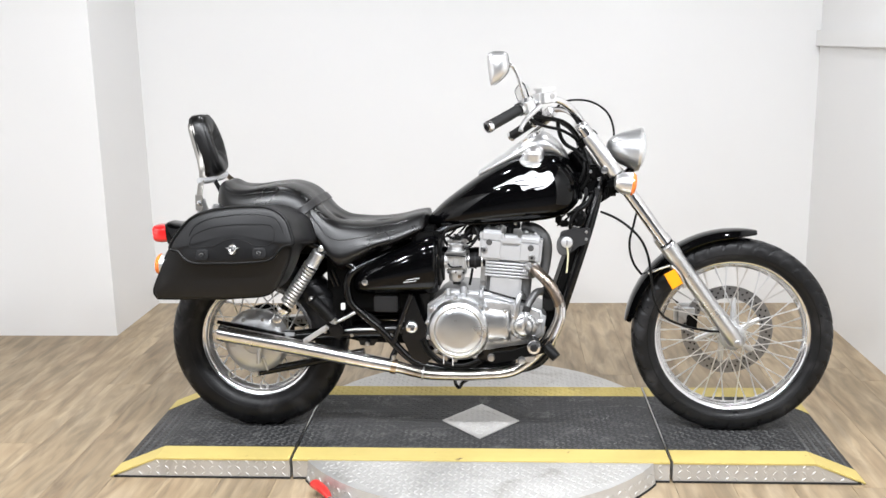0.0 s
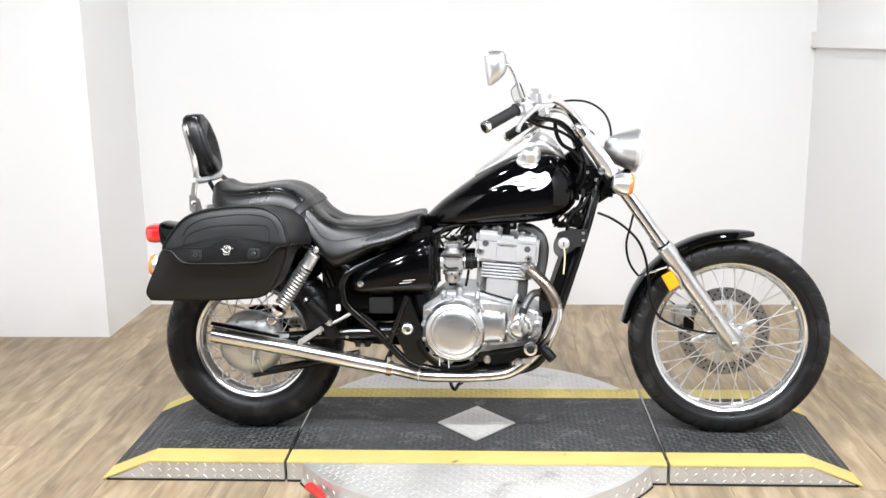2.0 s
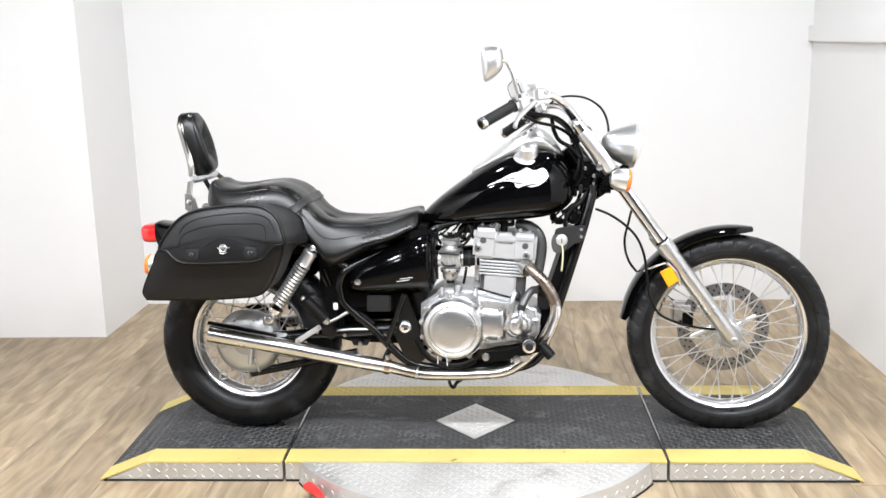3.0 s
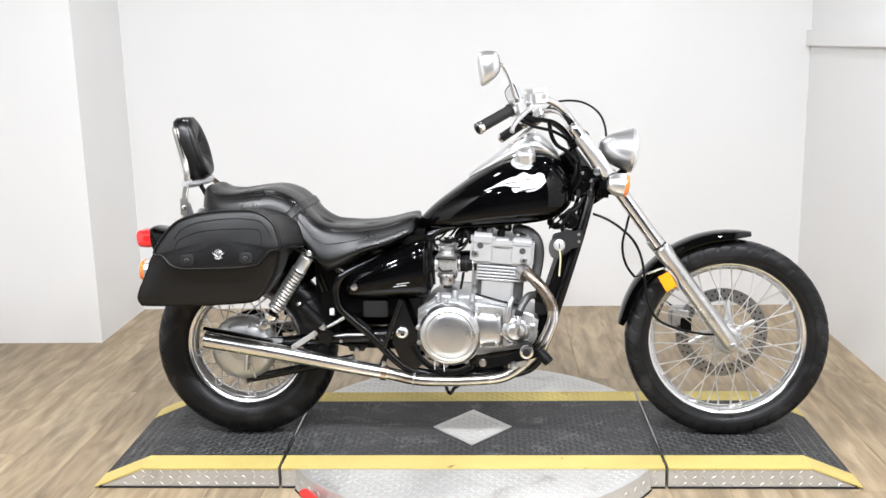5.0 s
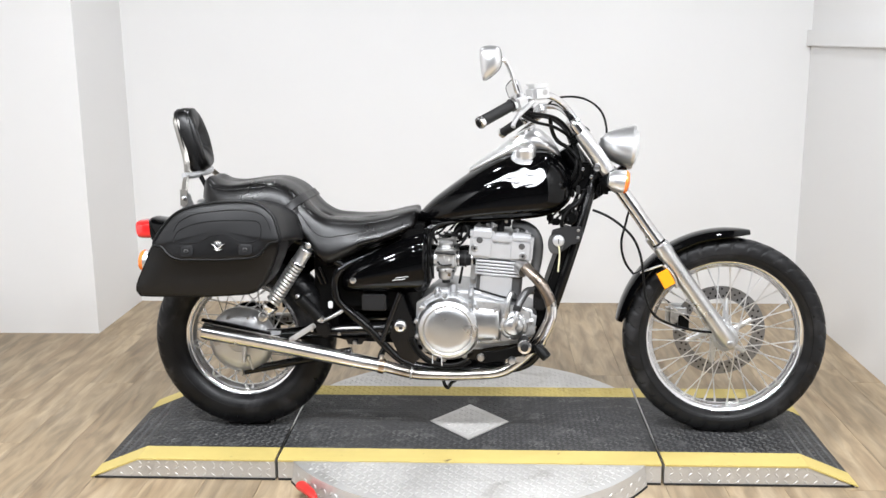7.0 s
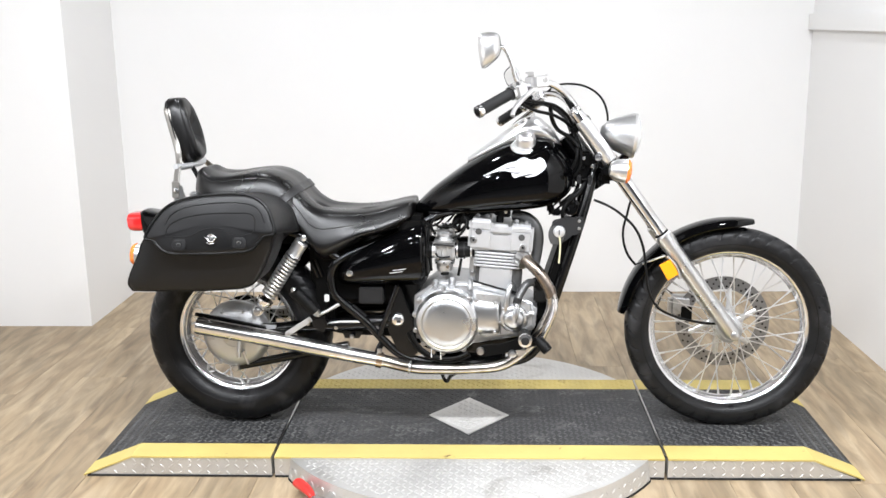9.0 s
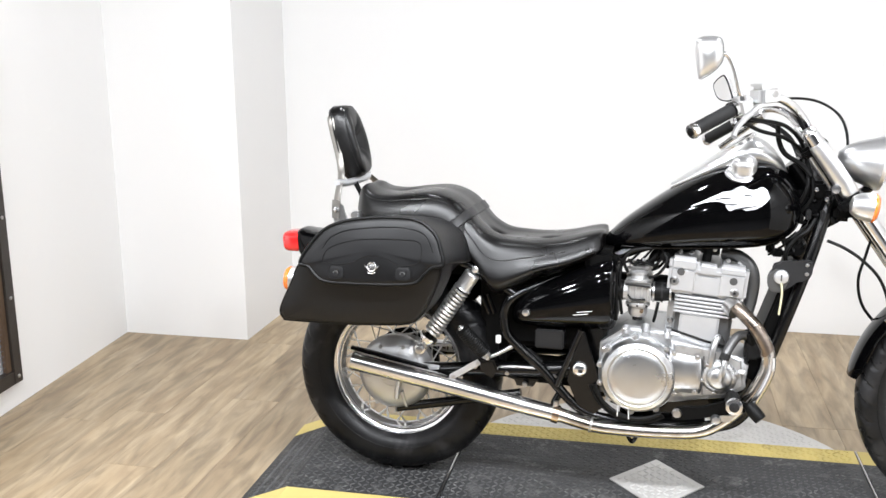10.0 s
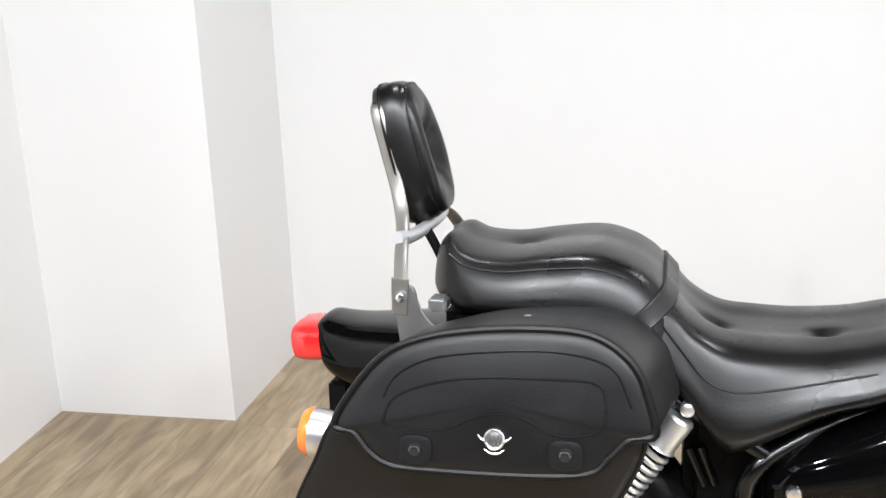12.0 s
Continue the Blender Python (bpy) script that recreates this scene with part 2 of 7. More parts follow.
M = {
    "wall": mat("white_wall_paint", (0.80, 0.795, 0.785), 0.75, 0, 0.02, 1.5, 0.05, 90),
    "wall_grey": mat("grey_wall_paint", (0.22, 0.217, 0.214), 0.75, 0, 0.05, 1.5),
    # unseen bay ceiling, coloured dark so black surfaces reflect less light
    "ceiling": mat("dark_ceiling_paint", (0.11, 0.108, 0.105), 0.85, 0, 0.02, 2),
    "oak": wood_mat(),
    "grout": mat("joint_dark", (0.10, 0.075, 0.05), 0.9),
    "black_deck": mat("black_deck_coating", (0.027, 0.027, 0.028), 0.55, 0, 0.6, 4, 0.35, 130, rvary=0.14, spec=0.35, scuff=((0.15, 0.15, 0.145), 22, 0.56, 0.86)),
    "black_lug": mat("worn_black_lug", (0.052, 0.052, 0.052), 0.52, 0, 0.7, 5, rvary=0.1, scuff=((0.18, 0.18, 0.172), 20, 0.54, 0.84)),
    "yellow": mat("yellow_safety_paint", (0.56, 0.445, 0.15), 0.55, 0, 0.18, 7, 0.25, 120, spec=0.3, scuff=((0.16, 0.11, 0.04), 24, 0.68, 0.80)),
    "plate": mat("aluminium_tread_plate", (0.58, 0.57, 0.55), 0.42, 0.6, 0.22, 5, 0.2, 160, rvary=0.12, scuff=((0.24, 0.22, 0.19), 6, 0.60, 0.86)),
    "plate_lug": mat("polished_tread_lug", (0.60, 0.59, 0.57), 0.50, 0.55, 0.15, 20),
    "gap": mat("dark_gap", (0.012, 0.012, 0.012), 0.9),
    "red": mat("red_plastic", (0.62, 0.03, 0.025), 0.4, 0, 0.1, 20),
    "zinc": mat("zinc_steel", (0.5, 0.5, 0.5), 0.4, 1.0, 0.15, 30),
    "fixture": mat("lamp_housing", (0.8, 0.8, 0.8), 0.5),
    "dark_frame": mat("dark_bronze_frame", (0.045, 0.038, 0.033), 0.45, 0.5, 0.5, 12, 0.2, 90),
    "rust_frame": mat("raw_brown_steel", (0.13, 0.085, 0.055), 0.5, 0.6, 0.5, 10, stretch=(1, 1, 0.2)),
    "wire": mat("grey_mesh_wire", (0.16, 0.18, 0.22), 0.5, 0.7, 0.2, 20),
    "chrome": mat("chrome", (0.86, 0.86, 0.865), 0.21, 1.0, 0.03, 20),
    "alu": mat("polished_aluminium", (0.60, 0.605, 0.61), 0.31, 0.97, 0.10, 14, rvary=0.06),
    "cast": mat("cast_aluminium", (0.54, 0.545, 0.55), 0.44, 0.88, 0.16, 25, 0.3, 300, rvary=0.08, scuff=((0.17, 0.165, 0.155), 26, 0.58, 0.84)),
    "steel": mat("brushed_steel", (0.50, 0.495, 0.49), 0.32, 1.0, 0.12, 30),
    "paint": mat("gloss_black_paint", (0.0013, 0.0013, 0.0015), 0.05, 0, 0.2, 4, spec=0.22),
    "frame": mat("black_frame_paint", (0.0016, 0.0016, 0.0018), 0.22, 0, 0.3, 12, spec=0.42),
    "satin": mat("black_satin_plastic", (0.0030, 0.0030, 0.0030), 0.5, 0, 0.3, 12, 0.15, 220, spec=0.10),
    "leather": mat("black_bag_leather", (0.0040, 0.0040, 0.0045), 0.42, 0, 0.35, 9, 0.11, 330, rvary=0.07, spec=0.37),
    "vinyl": mat("black_seat_vinyl", (0.0026, 0.0024, 0.0025), 0.33, 0, 0.3, 7, 0.10, 330, rvary=0.08, spec=0.46),
    "strap": mat("black_strap_vinyl", (0.013, 0.0125, 0.0132), 0.40, 0, 0.3, 14, 0.15, 330, spec=0.45),
    "rubber": mat("black_rubber", (0.004, 0.004, 0.004), 0.5, 0, 0.3, 25, 0.2, 200, spec=0.18),
    # both tyres scuff alike; the rear one has the darker base colour
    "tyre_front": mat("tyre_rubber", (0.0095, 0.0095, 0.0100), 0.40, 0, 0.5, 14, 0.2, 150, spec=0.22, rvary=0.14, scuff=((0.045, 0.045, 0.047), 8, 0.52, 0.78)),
    "tyre_rear": mat("dark_worn_tyre_rubber", (0.0048, 0.0048, 0.0053), 0.40, 0, 0.5, 14, 0.2, 150, spec=0.22, rvary=0.14, scuff=((0.045, 0.045, 0.047), 8, 0.52, 0.78)),
    "orange": mat("amber_lens", (0.95, 0.22, 0.03), 0.15, 0, 0.05, 20, coat=0.6),
    "amber": mat("amber_reflector", (0.95, 0.37, 0.01), 0.25, 0, 0.05, 20, coat=0.5),
    "red_lens": mat("red_lens", (0.75, 0.02, 0.02), 0.12, 0, 0.08, 20, coat=0.7),
    "cast_white": mat("bead_blasted_aluminium", (0.62, 0.625, 0.635), 0.46, 0.68, 0.08, 22, 0.2, 320),
    "carb": mat("carburettor_casting", (0.60, 0.60, 0.595), 0.42, 0.80, 0.25, 30, 0.3, 300),
    "dark_steel": mat("brake_disc_steel", (0.30, 0.30, 0.305), 0.34, 1.0, 0.15, 30),
    "mirror": mat("mirror_glass", (0.9, 0.9, 0.9), 0.02, 1.0, 0.01, 5),
    "lens_glass": mat("clear_lens", (0.75, 0.77, 0.78), 0.08, 0.3, 0.05, 60, 0.4, 90, coat=0.8),
    "emblem": mat("silver_tank_emblem", (0.56, 0.56, 0.57), 0.45, 0.75, 0.25, 45, 1.0, 120),
    "piping": mat("black_piping", (0.0035, 0.0035, 0.0036), 0.38, 0, 0.2, 20, spec=0.22),
    "white_ink": mat("white_marking", (0.78, 0.78, 0.78), 0.4, 0, 0.05, 20),
    "tag": mat("pale_yellow_tag", (0.72, 0.68, 0.44), 0.6, 0, 0.1, 20),
    "box_grey": mat("dark_grey_plastic", (0.015, 0.015, 0.0155), 0.45, 0, 0.2, 15, 0.1, 200, spec=0.25),
    "cast_dark": mat("dark_cast_metal", (0.13, 0.13, 0.13), 0.45, 0.7, 0.15, 25),
    "bright_alu": mat("bright_aluminium", (0.66, 0.66, 0.66), 0.28, 1.0, 0.08, 20),
    "pipe_chrome": mat("worn_exhaust_chrome", (0.82, 0.82, 0.815), 0.23, 1.0, 0.08, 12, rvary=0.06),
    "silver": mat("silver_emblem", (0.66, 0.66, 0.66), 0.26, 1.0, 0.08, 40),
    "header_pipe": mat("heat_stained_chrome", (0.60, 0.57, 0.53), 0.19, 1.0, 0.6, 6, rvary=0.06, scuff=((0.22, 0.17, 0.13), 9, 0.50, 0.72)),
    "grip": mat("grey_grip_rubber", (0.014, 0.014, 0.014), 0.55, 0, 0.3, 25, 0.2, 200, spec=0.3),
    "rim_chrome": mat("rim_chrome", (0.74, 0.74, 0.75), 0.14, 1.0, 0.06, 20),
    "lock_plate": mat("grey_lock_plate", (0.020, 0.020, 0.021), 0.42, 0, 0.2, 15, 0.1, 200, spec=0.35),
    "hoop": mat("dull_chrome", (0.34, 0.325, 0.30), 0.42, 0.9, 0.2, 12),
    "soft_chrome": mat("hazy_chrome", (0.80, 0.80, 0.80), 0.33, 0.92, 0.05, 20),
    "burnt_pipe": mat("heat_browned_steel", (0.27, 0.225, 0.19), 0.30, 1.0, 0.6, 22, rvary=0.10, scuff=((0.55, 0.53, 0.50), 16, 0.52, 0.70)),
    "spring": mat("bright_spring_steel", (0.74, 0.74, 0.74), 0.34, 0.85, 0.08, 20),
    "drum": mat("dull_drum_aluminium", (0.60, 0.605, 0.61), 0.42, 0.78, 0.12, 18, 0.2, 300, rvary=0.07, scuff=((0.30, 0.29, 0.275), 14, 0.58, 0.84)),
    "concrete": mat("grey_concrete", (0.16, 0.16, 0.16), 0.6, 0, 0.2, 3, 0.2, 60),
    "brown_pipe": mat("heat_tinted_steel", (0.50, 0.38, 0.27), 0.25, 1.0, 0.2, 14),
}


# ---------------------------------------------------------------- mesh helpers
def finish(bm, name, material, smooth=40):
    bmesh.ops.recalc_face_normals(bm, faces=bm.faces)
    me = bpy.data.meshes.new(name)
    for f in bm.faces:
        f.smooth = bool(smooth)
    bm.to_mesh(me)
    bm.free()
    if smooth:
        me.set_sharp_from_angle(angle=radians(smooth))
    me.materials.append(material)
    return me


def part(name, bm, material, parent=None, label="", at=None, smooth=40):
    ob = new(name, finish(bm, name, material, smooth))
    if at is not None:
        ob.matrix_basis = at
    ob.parent = parent
    if label:
        tagged(ob, label)
    return ob


def thing(name, label, category, at=None, group="", kind=""):
    ob = new(name)
    ob.empty_display_size = 0.1
    if at is not None:
        ob.matrix_basis = at
    return tagged(ob, label, category, group, kind)


def box(bm, x0, x1, y0, y1, z0, z1, bevel=0.0, seg=2):
    vs = [bm.verts.new((x, y, z)) for x in (x0, x1) for y in (y0, y1) for z in (z0, z1)]
    fs = [bm.faces.new([vs[i] for i in q]) for q in ((0, 1, 3, 2), (4, 6, 7, 5), (0, 4, 5, 1), (2, 3, 7, 6), (0, 2, 6, 4), (1, 5, 7, 3))]
    if bevel:
        es = list({e for f in fs for e in f.edges})
        bmesh.ops.bevel(bm, geom=es, offset=bevel, segments=seg, affect="EDGES")
    return bm


def boxes(*rows, bevel=0.0):
    bm = bmesh.new()
    for r in rows:
        box(bm, *r, bevel=bevel)
    return bm


def spline(pts, n=8, closed=False):
    """Points along a smooth curve through pts."""
    P = [Vector(p) for p in pts]
    out, k = [], len(P)
    for i in range(k if closed else k - 1):
        a, b, c, d = (P[(i + j) % k] if closed else P[min(max(i + j, 0), k - 1)] for j in (-1, 0, 1, 2))
        for s in range(n):
            t = s / n
            out.append(0.5 * ((2 * b) + (c - a) * t + (2 * a - 5 * b + 4 * c - d) * t * t + (3 * b - a - 3 * c + d) * t ** 3))
    if not closed:
        out.append(P[-1])
    return out


def loft(bm, rings, caps=True, closed=False):
    vs = [[bm.verts.new(p) for p in r] for r in rings]
    n = len(vs[0])
    for i in range(len(vs) if closed else len(vs) - 1):
        a, b = vs[i], vs[(i + 1) % len(vs)]
        for j in range(n):
            bm.faces.new((a[j], a[(j + 1) % n], b[(j + 1) % n], b[j]))
    if caps and not closed:
        bm.faces.new(list(reversed(vs[0])))
        bm.faces.new(vs[-1])
    return bm


def tube(bm, pts, r, seg=12, smooth=0, caps=True, flat=1.0):
    """A round bar of radius r (or one radius a point) along pts; flat squeezes its section."""
    rr = list(r) if isinstance(r, (list, tuple)) else [r] * len(pts)
    if smooth:
        q = spline([(*p, ) for p in pts], smooth)
        rad = []
        for i in range(len(pts) - 1):
            rad += [rr[i] + (rr[i + 1] - rr[i]) * s / smooth for s in range(smooth)]
        rr = rad + [rr[-1]]
    else:
        q = [Vector(p) for p in pts]
    up = None
    rings = []
    for i, p in enumerate(q):
        d = (q[min(i + 1, len(q) - 1)] - q[max(i - 1, 0)]).normalized()
        if up is None:
            up = d.cross(Vector((0, 1, 0)))
            if up.length < 0.2:
                up = d.cross(Vector((1, 0, 0)))
            up.normalize()
        up = (up - d * up.dot(d)).normalized()
        s = d.cross(up)
        rings.append([p + rr[i] * (math.cos(a) * up + flat * math.sin(a) * s) for a in (2 * math.pi * k / seg for k in range(seg))])
    return loft(bm, rings, caps)


def lathe(bm, prof, centre=(0, 0, 0), axis="y", seg=48, closed=False):
    """Turns (radius, along) round an axis through centre; a closed profile makes a ring."""
    c = Vector(centre)
    turn = {"y": lambda r, h, a: (r * math.cos(a), h, r * math.sin(a)), "z": lambda r, h, a: (r * math.cos(a), r * math.sin(a), h),
            "x": lambda r, h, a: (h, r * math.cos(a), r * math.sin(a))}[axis]
    rings = [[c + Vector(turn(max(r, 1e-5), h, 2 * math.pi * k / seg)) for k in range(seg)] for r, h in prof]
    return loft(bm, rings, caps=not closed, closed=closed)


def slab(bm, outline, y0, y1, bevel=0.004, seg=2):
    """A plate with the outline (x, z) between y0 and y1, its rims rounded."""
    a = [bm.verts.new((p[0], y0, p[1])) for p in outline]
    b = [bm.verts.new((p[0], y1, p[1])) for p in outline]
    n = len(a)
    fa, fb = bm.faces.new(a), bm.faces.new(list(reversed(b)))
    for i in range(n):
        bm.faces.new((a[i], b[i], b[(i + 1) % n], a[(i + 1) % n]))
    if bevel:
        bmesh.ops.bevel(bm, geom=list(fa.edges) + list(fb.edges), offset=bevel, segments=seg, affect="EDGES")
    return bm


def lug(verts, faces, x, y, z, ang, L=0.0112, W=0.0038, hgt=0.0020, tilt=None):
    """One raised lug of tread plate: a lens-shaped bump."""
    ca, sa = math.cos(ang), math.sin(ang)
    k = len(verts)
    for u, v, w in ((-L, 0, 0), (0, -W, 0), (L, 0, 0), (0, W, 0), (-L * 0.62, 0, hgt), (0, -W * 0.4, hgt), (L * 0.62, 0, hgt), (0, W * 0.4, hgt)):
        p = Vector((u * ca - v * sa, u * sa + v * ca, w))
        p = tilt @ p if tilt is not None else p
        verts.append((x + p[0], y + p[1], z + p[2]))
    for i in range(4):
        j = (i + 1) % 4
        faces.append((k + i, k + j, k + 4 + j, k + 4 + i))
    faces.append((k + 4, k + 5, k + 6, k + 7))


def lug_part(name, spots, material, parent, label=""):
    vs, fs = [], []
    for s in spots:
        lug(vs, fs, *s)
    me = bpy.data.meshes.new(name)
    me.from_pydata(vs, [], fs)
    me.materials.append(material)
    ob = new(name, me)
    ob.parent = parent
    tagged(ob, label, kind="stuff")
    return ob


# ---------------------------------------------------------------- the room
def wall(name, pts, z0, z1, thick, label, material=None):
    """A wall along two plan points, its room face on the line, its thickness to the right of it."""
    (xa, ya), (xb, yb) = pts
    d = Vector((xb - xa, yb - ya, 0)).normalized()
    n = Vector((d.y, -d.x, 0)) * thick
    bm = bmesh.new()
    a, b = Vector((xa, ya, 0)), Vector((xb, yb, 0))
    ring = [a, b, b + n, a + n]
    loft(bm, [[p + Vector((0, 0, z)) for p in ring] for z in (z0, z1)])
    return tagged(part(name, bm, material or M["wall"], smooth=0), label, "wall", kind="structure")


CEIL = 2.75
XR, YB, YF = 1.617, 1.722, -2.0
PX, PY, PXL = -1.755, 1.146, -2.336
LX = PXL + 0.062 * (PY - YF)
HX0, HX1, HY = -6.0, 5.0, -9.0
wall("wall_back", ((PX - 0.1, YB), (XR + 0.12, YB)), 0, CEIL, -0.12, "white painted back wall behind the motorcycle")
wall("wall_right", ((XR, YB), (XR, YF)), 0, CEIL, -0.12, "white painted side wall beside the front wheel")
wall("wall_left", ((PXL, PY), (LX, YF)), 0, CEIL, 0.12, "white painted side wall that carries the mesh panel")
bm = boxes((PXL - 0.12, PX, PY, YB + 0.12, 0, CEIL))
tagged(part("wall_pillar", bm, M["wall"], smooth=0), "white boxed-out corner pillar standing at the back wall", "wall", kind="structure")
tagged(part("ceiling", boxes((-2.6, XR + 0.12, YF, YB + 0.12, CEIL, CEIL + 0.1)), M["ceiling"], smooth=0), "unseen bay ceiling, coloured dark to cut reflected light", "ceiling", kind="structure")
bm = boxes((XR - 0.022, XR - 0.002, YF + 0.01, YB - 0.002, 1.29, 1.365), bevel=0.003)
tagged(part("trim_rail", bm, M["wall"]), "white horizontal rail board along the side wall", "trim", kind="structure")
# the wide dim hall behind the camera, unseen; its grey sets the reflections
for nm, r in (("wall_hall_left", (HX0 - 0.1, HX0, HY, YF, 0, 3.3)), ("wall_hall_right", (HX1, HX1 + 0.1, HY, YF, 0, 3.3)), ("wall_hall_end", (HX0 - 0.1, HX1 + 0.1, HY - 0.1, HY, 0, 3.3)),
              ("wall_hall_near", (HX0 - 0.1, LX - 0.12, YF - 0.1, YF, 0, 3.3)), ("wall_hall_near", (XR + 0.12, HX1 + 0.1, YF - 0.1, YF, 0, 3.3)), ("wall_hall_head", (LX - 0.12, XR + 0.12, YF - 0.1, YF, CEIL, 3.3))):
    tagged(part(nm, boxes(r), M["wall_grey"], smooth=0), "plain grey wall of the unseen hall", "wall", kind="structure")
tagged(part("ceiling_hall", boxes((HX0 - 0.1, HX1 + 0.1, HY - 0.1, YF, 3.3, 3.4)), M["wall_grey"], smooth=0), "grey ceiling of the unseen hall", "ceiling", kind="structure")

# ceiling lamps, all out of view: rows of small round spots over the bay, fewer in the hall
def spot(x, y, z, watts, group, size=0.15):
    ob = thing("ceiling_spot", "unseen small round white ceiling spot with a bright face, back pair as fill", "lamp", pose(x, y, z), group)
    hb_ = bmesh.new()
    lathe(hb_, ((0.085, -0.045), (0.098, -0.050), (0.105, -0.046), (0.108, 0.0)), axis="z", seg=28)
    part("housing", hb_, M["fixture"], ob)
    lamp = area("lamp", x, y, z - 0.056, size, size, watts, LAMP)
    lamp.data.shape = "DISK"


for lx in (-1.70, -0.95, -0.20, 0.55, 1.25):
    spot(lx, -1.78, CEIL, FRONT_WATTS, "front row of ceiling spots")
# added fill pair that brightens the pillar's side face and the side walls
for lx in (-0.95, 0.95):
    spot(lx, 0.42, CEIL, BACK_FILL_WATTS, "back row of ceiling spots")
for lx in (-2.4, -0.9, 0.6, 2.1):
    spot(lx, -4.4, 3.3, HALL_WATTS, "hall ceiling spots", 0.2)


# ---------------------------------------------------------------- the mesh panel on the side wall
def mesh_panel():
    """A steel frame filled with expanded mesh; local x runs along the wall, z up, y out of the wall."""
    W, Hh, T = 1.0, 1.25, 0.03
    p = thing("mesh_panel", "dark brown steel framed panel of grey wire mesh on the wall", "panel")
    b = 0.05
    for nm, r in (("stile", (0, b, 0, T, 0, Hh)), ("stile", (W - b, W, 0, T, 0, Hh)), ("rail", (b, W - b, 0.001, T - 0.001, 0, b)), ("rail", (b, W - b, 0.001, T - 0.001, Hh - b, Hh))):
        part(nm, boxes(r, bevel=0.002), M["dark_frame"], p)
    for nm, r in (("inner_bar", (b, b + 0.028, 0.004, T - 0.008, b, Hh - b)), ("inner_bar", (W - b - 0.028, W - b, 0.004, T - 0.008, b, Hh - b))):
        part(nm, boxes(r, bevel=0.002), M["rust_frame"], p, "raw brown inner bar")
    x0, x1, z0, z1 = b + 0.028, W - b - 0.028, b, Hh - b
    bm = bmesh.new()
    dx, dz = 0.044, 0.0205
    seg = []
    n = int((x1 - x0) / dx) + int((z1 - z0) / dz * 1) + 4
    for s in (1, -1):
        k = dz / dx * s
        c = z0 - (x1 - x0) * abs(k) - 1.0
        for i in range(int((z1 - z0 + 2 * (x1 - x0) * abs(k) + 2.0) / dz)):
            zc = c + i * dz
            lo, hi = x0, x1
            za, zb = zc, zc + k * (x1 - x0)
            ta, tb = 0.0, 1.0
            for bound, sgn in ((z0, 1), (z1, -1)):
                fa, fb = sgn * (za - bound), sgn * (zb - bound)
                if fa < 0 and fb < 0:
                    ta, tb = 1, 0
                elif fa < 0:
                    ta = max(ta, fa / (fa - fb))
                elif fb < 0:
                    tb = min(tb, fa / (fa - fb))
            if tb - ta > 0.01:
                seg.append((x0 + ta * (x1 - x0), za + ta * (zb - za), x0 + tb * (x1 - x0), za + tb * (zb - za), 0.012 + 0.002 * s))
    vs, fs = [], []
    for xa, za, xb, zb, y in seg:
        q = len(vs)
        for x, z in ((xa, za), (xb, zb)):
            vs += [(x, y - 0.001, z), (x, y, z + 0.0016), (x, y + 0.001, z)]
        fs += [(q, q + 1, q + 4, q + 3), (q + 1, q + 2, q + 5, q + 4), (q + 2, q, q + 3, q + 5)]
    me = bpy.data.meshes.new("wire_mesh")
    me.from_pydata(vs, [], fs)
    me.materials.append(M["wire"])
    w = new("wire_mesh", me)
    w.parent = p
    tagged(w, "grey diamond wire mesh", kind="stuff")
    bolt = bmesh.new()
    lathe(bolt, ((0.007, 0), (0.007, 0.003), (0.004, 0.005), (0, 0.005)), seg=12)
    for i, (x, z) in enumerate([(b / 2, b / 2 + k * 0.29) for k in range(5)] + [(0.25 + 0.25 * k, b / 2) for k in range(3)]):
        bb = part("bolt", bolt if i == 0 else bolt.copy(), M["zinc"], p, at=pose(x, T, z)) if i == 0 else None
        if i == 0:
            first = bb
        else:
            o = new("bolt", first.data)
            o.matrix_basis = pose(x, T, z)
            o.parent = p
    return p


panel = mesh_panel()
# local x points along the wall towards the camera's end, y into the room
ang = math.atan2(-(PY - YF), LX - PXL)
panel.matrix_basis = Matrix.Translation((PXL + 0.062 * (PY - 0.275) + 0.004, 0.275, 0.10)) @ Matrix.Rotation(ang, 4, "Z")


# ---------------------------------------------------------------- the display platform
def deck_lugs(x0, x1, y0, y1, z, keep=lambda x, y: True, pitch=0.0185):
    out = []
    ny, nx = int((y1 - y0) / pitch), int((x1 - x0) / pitch)
    for i in range(nx):
        for j in range(ny):
            x, y = x0 + (i + 0.5) * pitch, y0 + (j + 0.5) * pitch
            if keep(x, y):
                out.append((x, y, z, radians(45 if (i + j) % 2 else -45)))
    return out


DY0, DY1, SEAM, RAMP, TIP = -0.358, 0.298, 0.595, 1.030, 1.184
STR = 0.093
INLAY = (-0.001, -0.038, 0.133, 0.153)


def in_diamond(x, y, grow=0.0):
    return abs(x - INLAY[0]) / (INLAY[2] + grow) + abs(y - INLAY[1]) / (INLAY[3] + grow) < 1


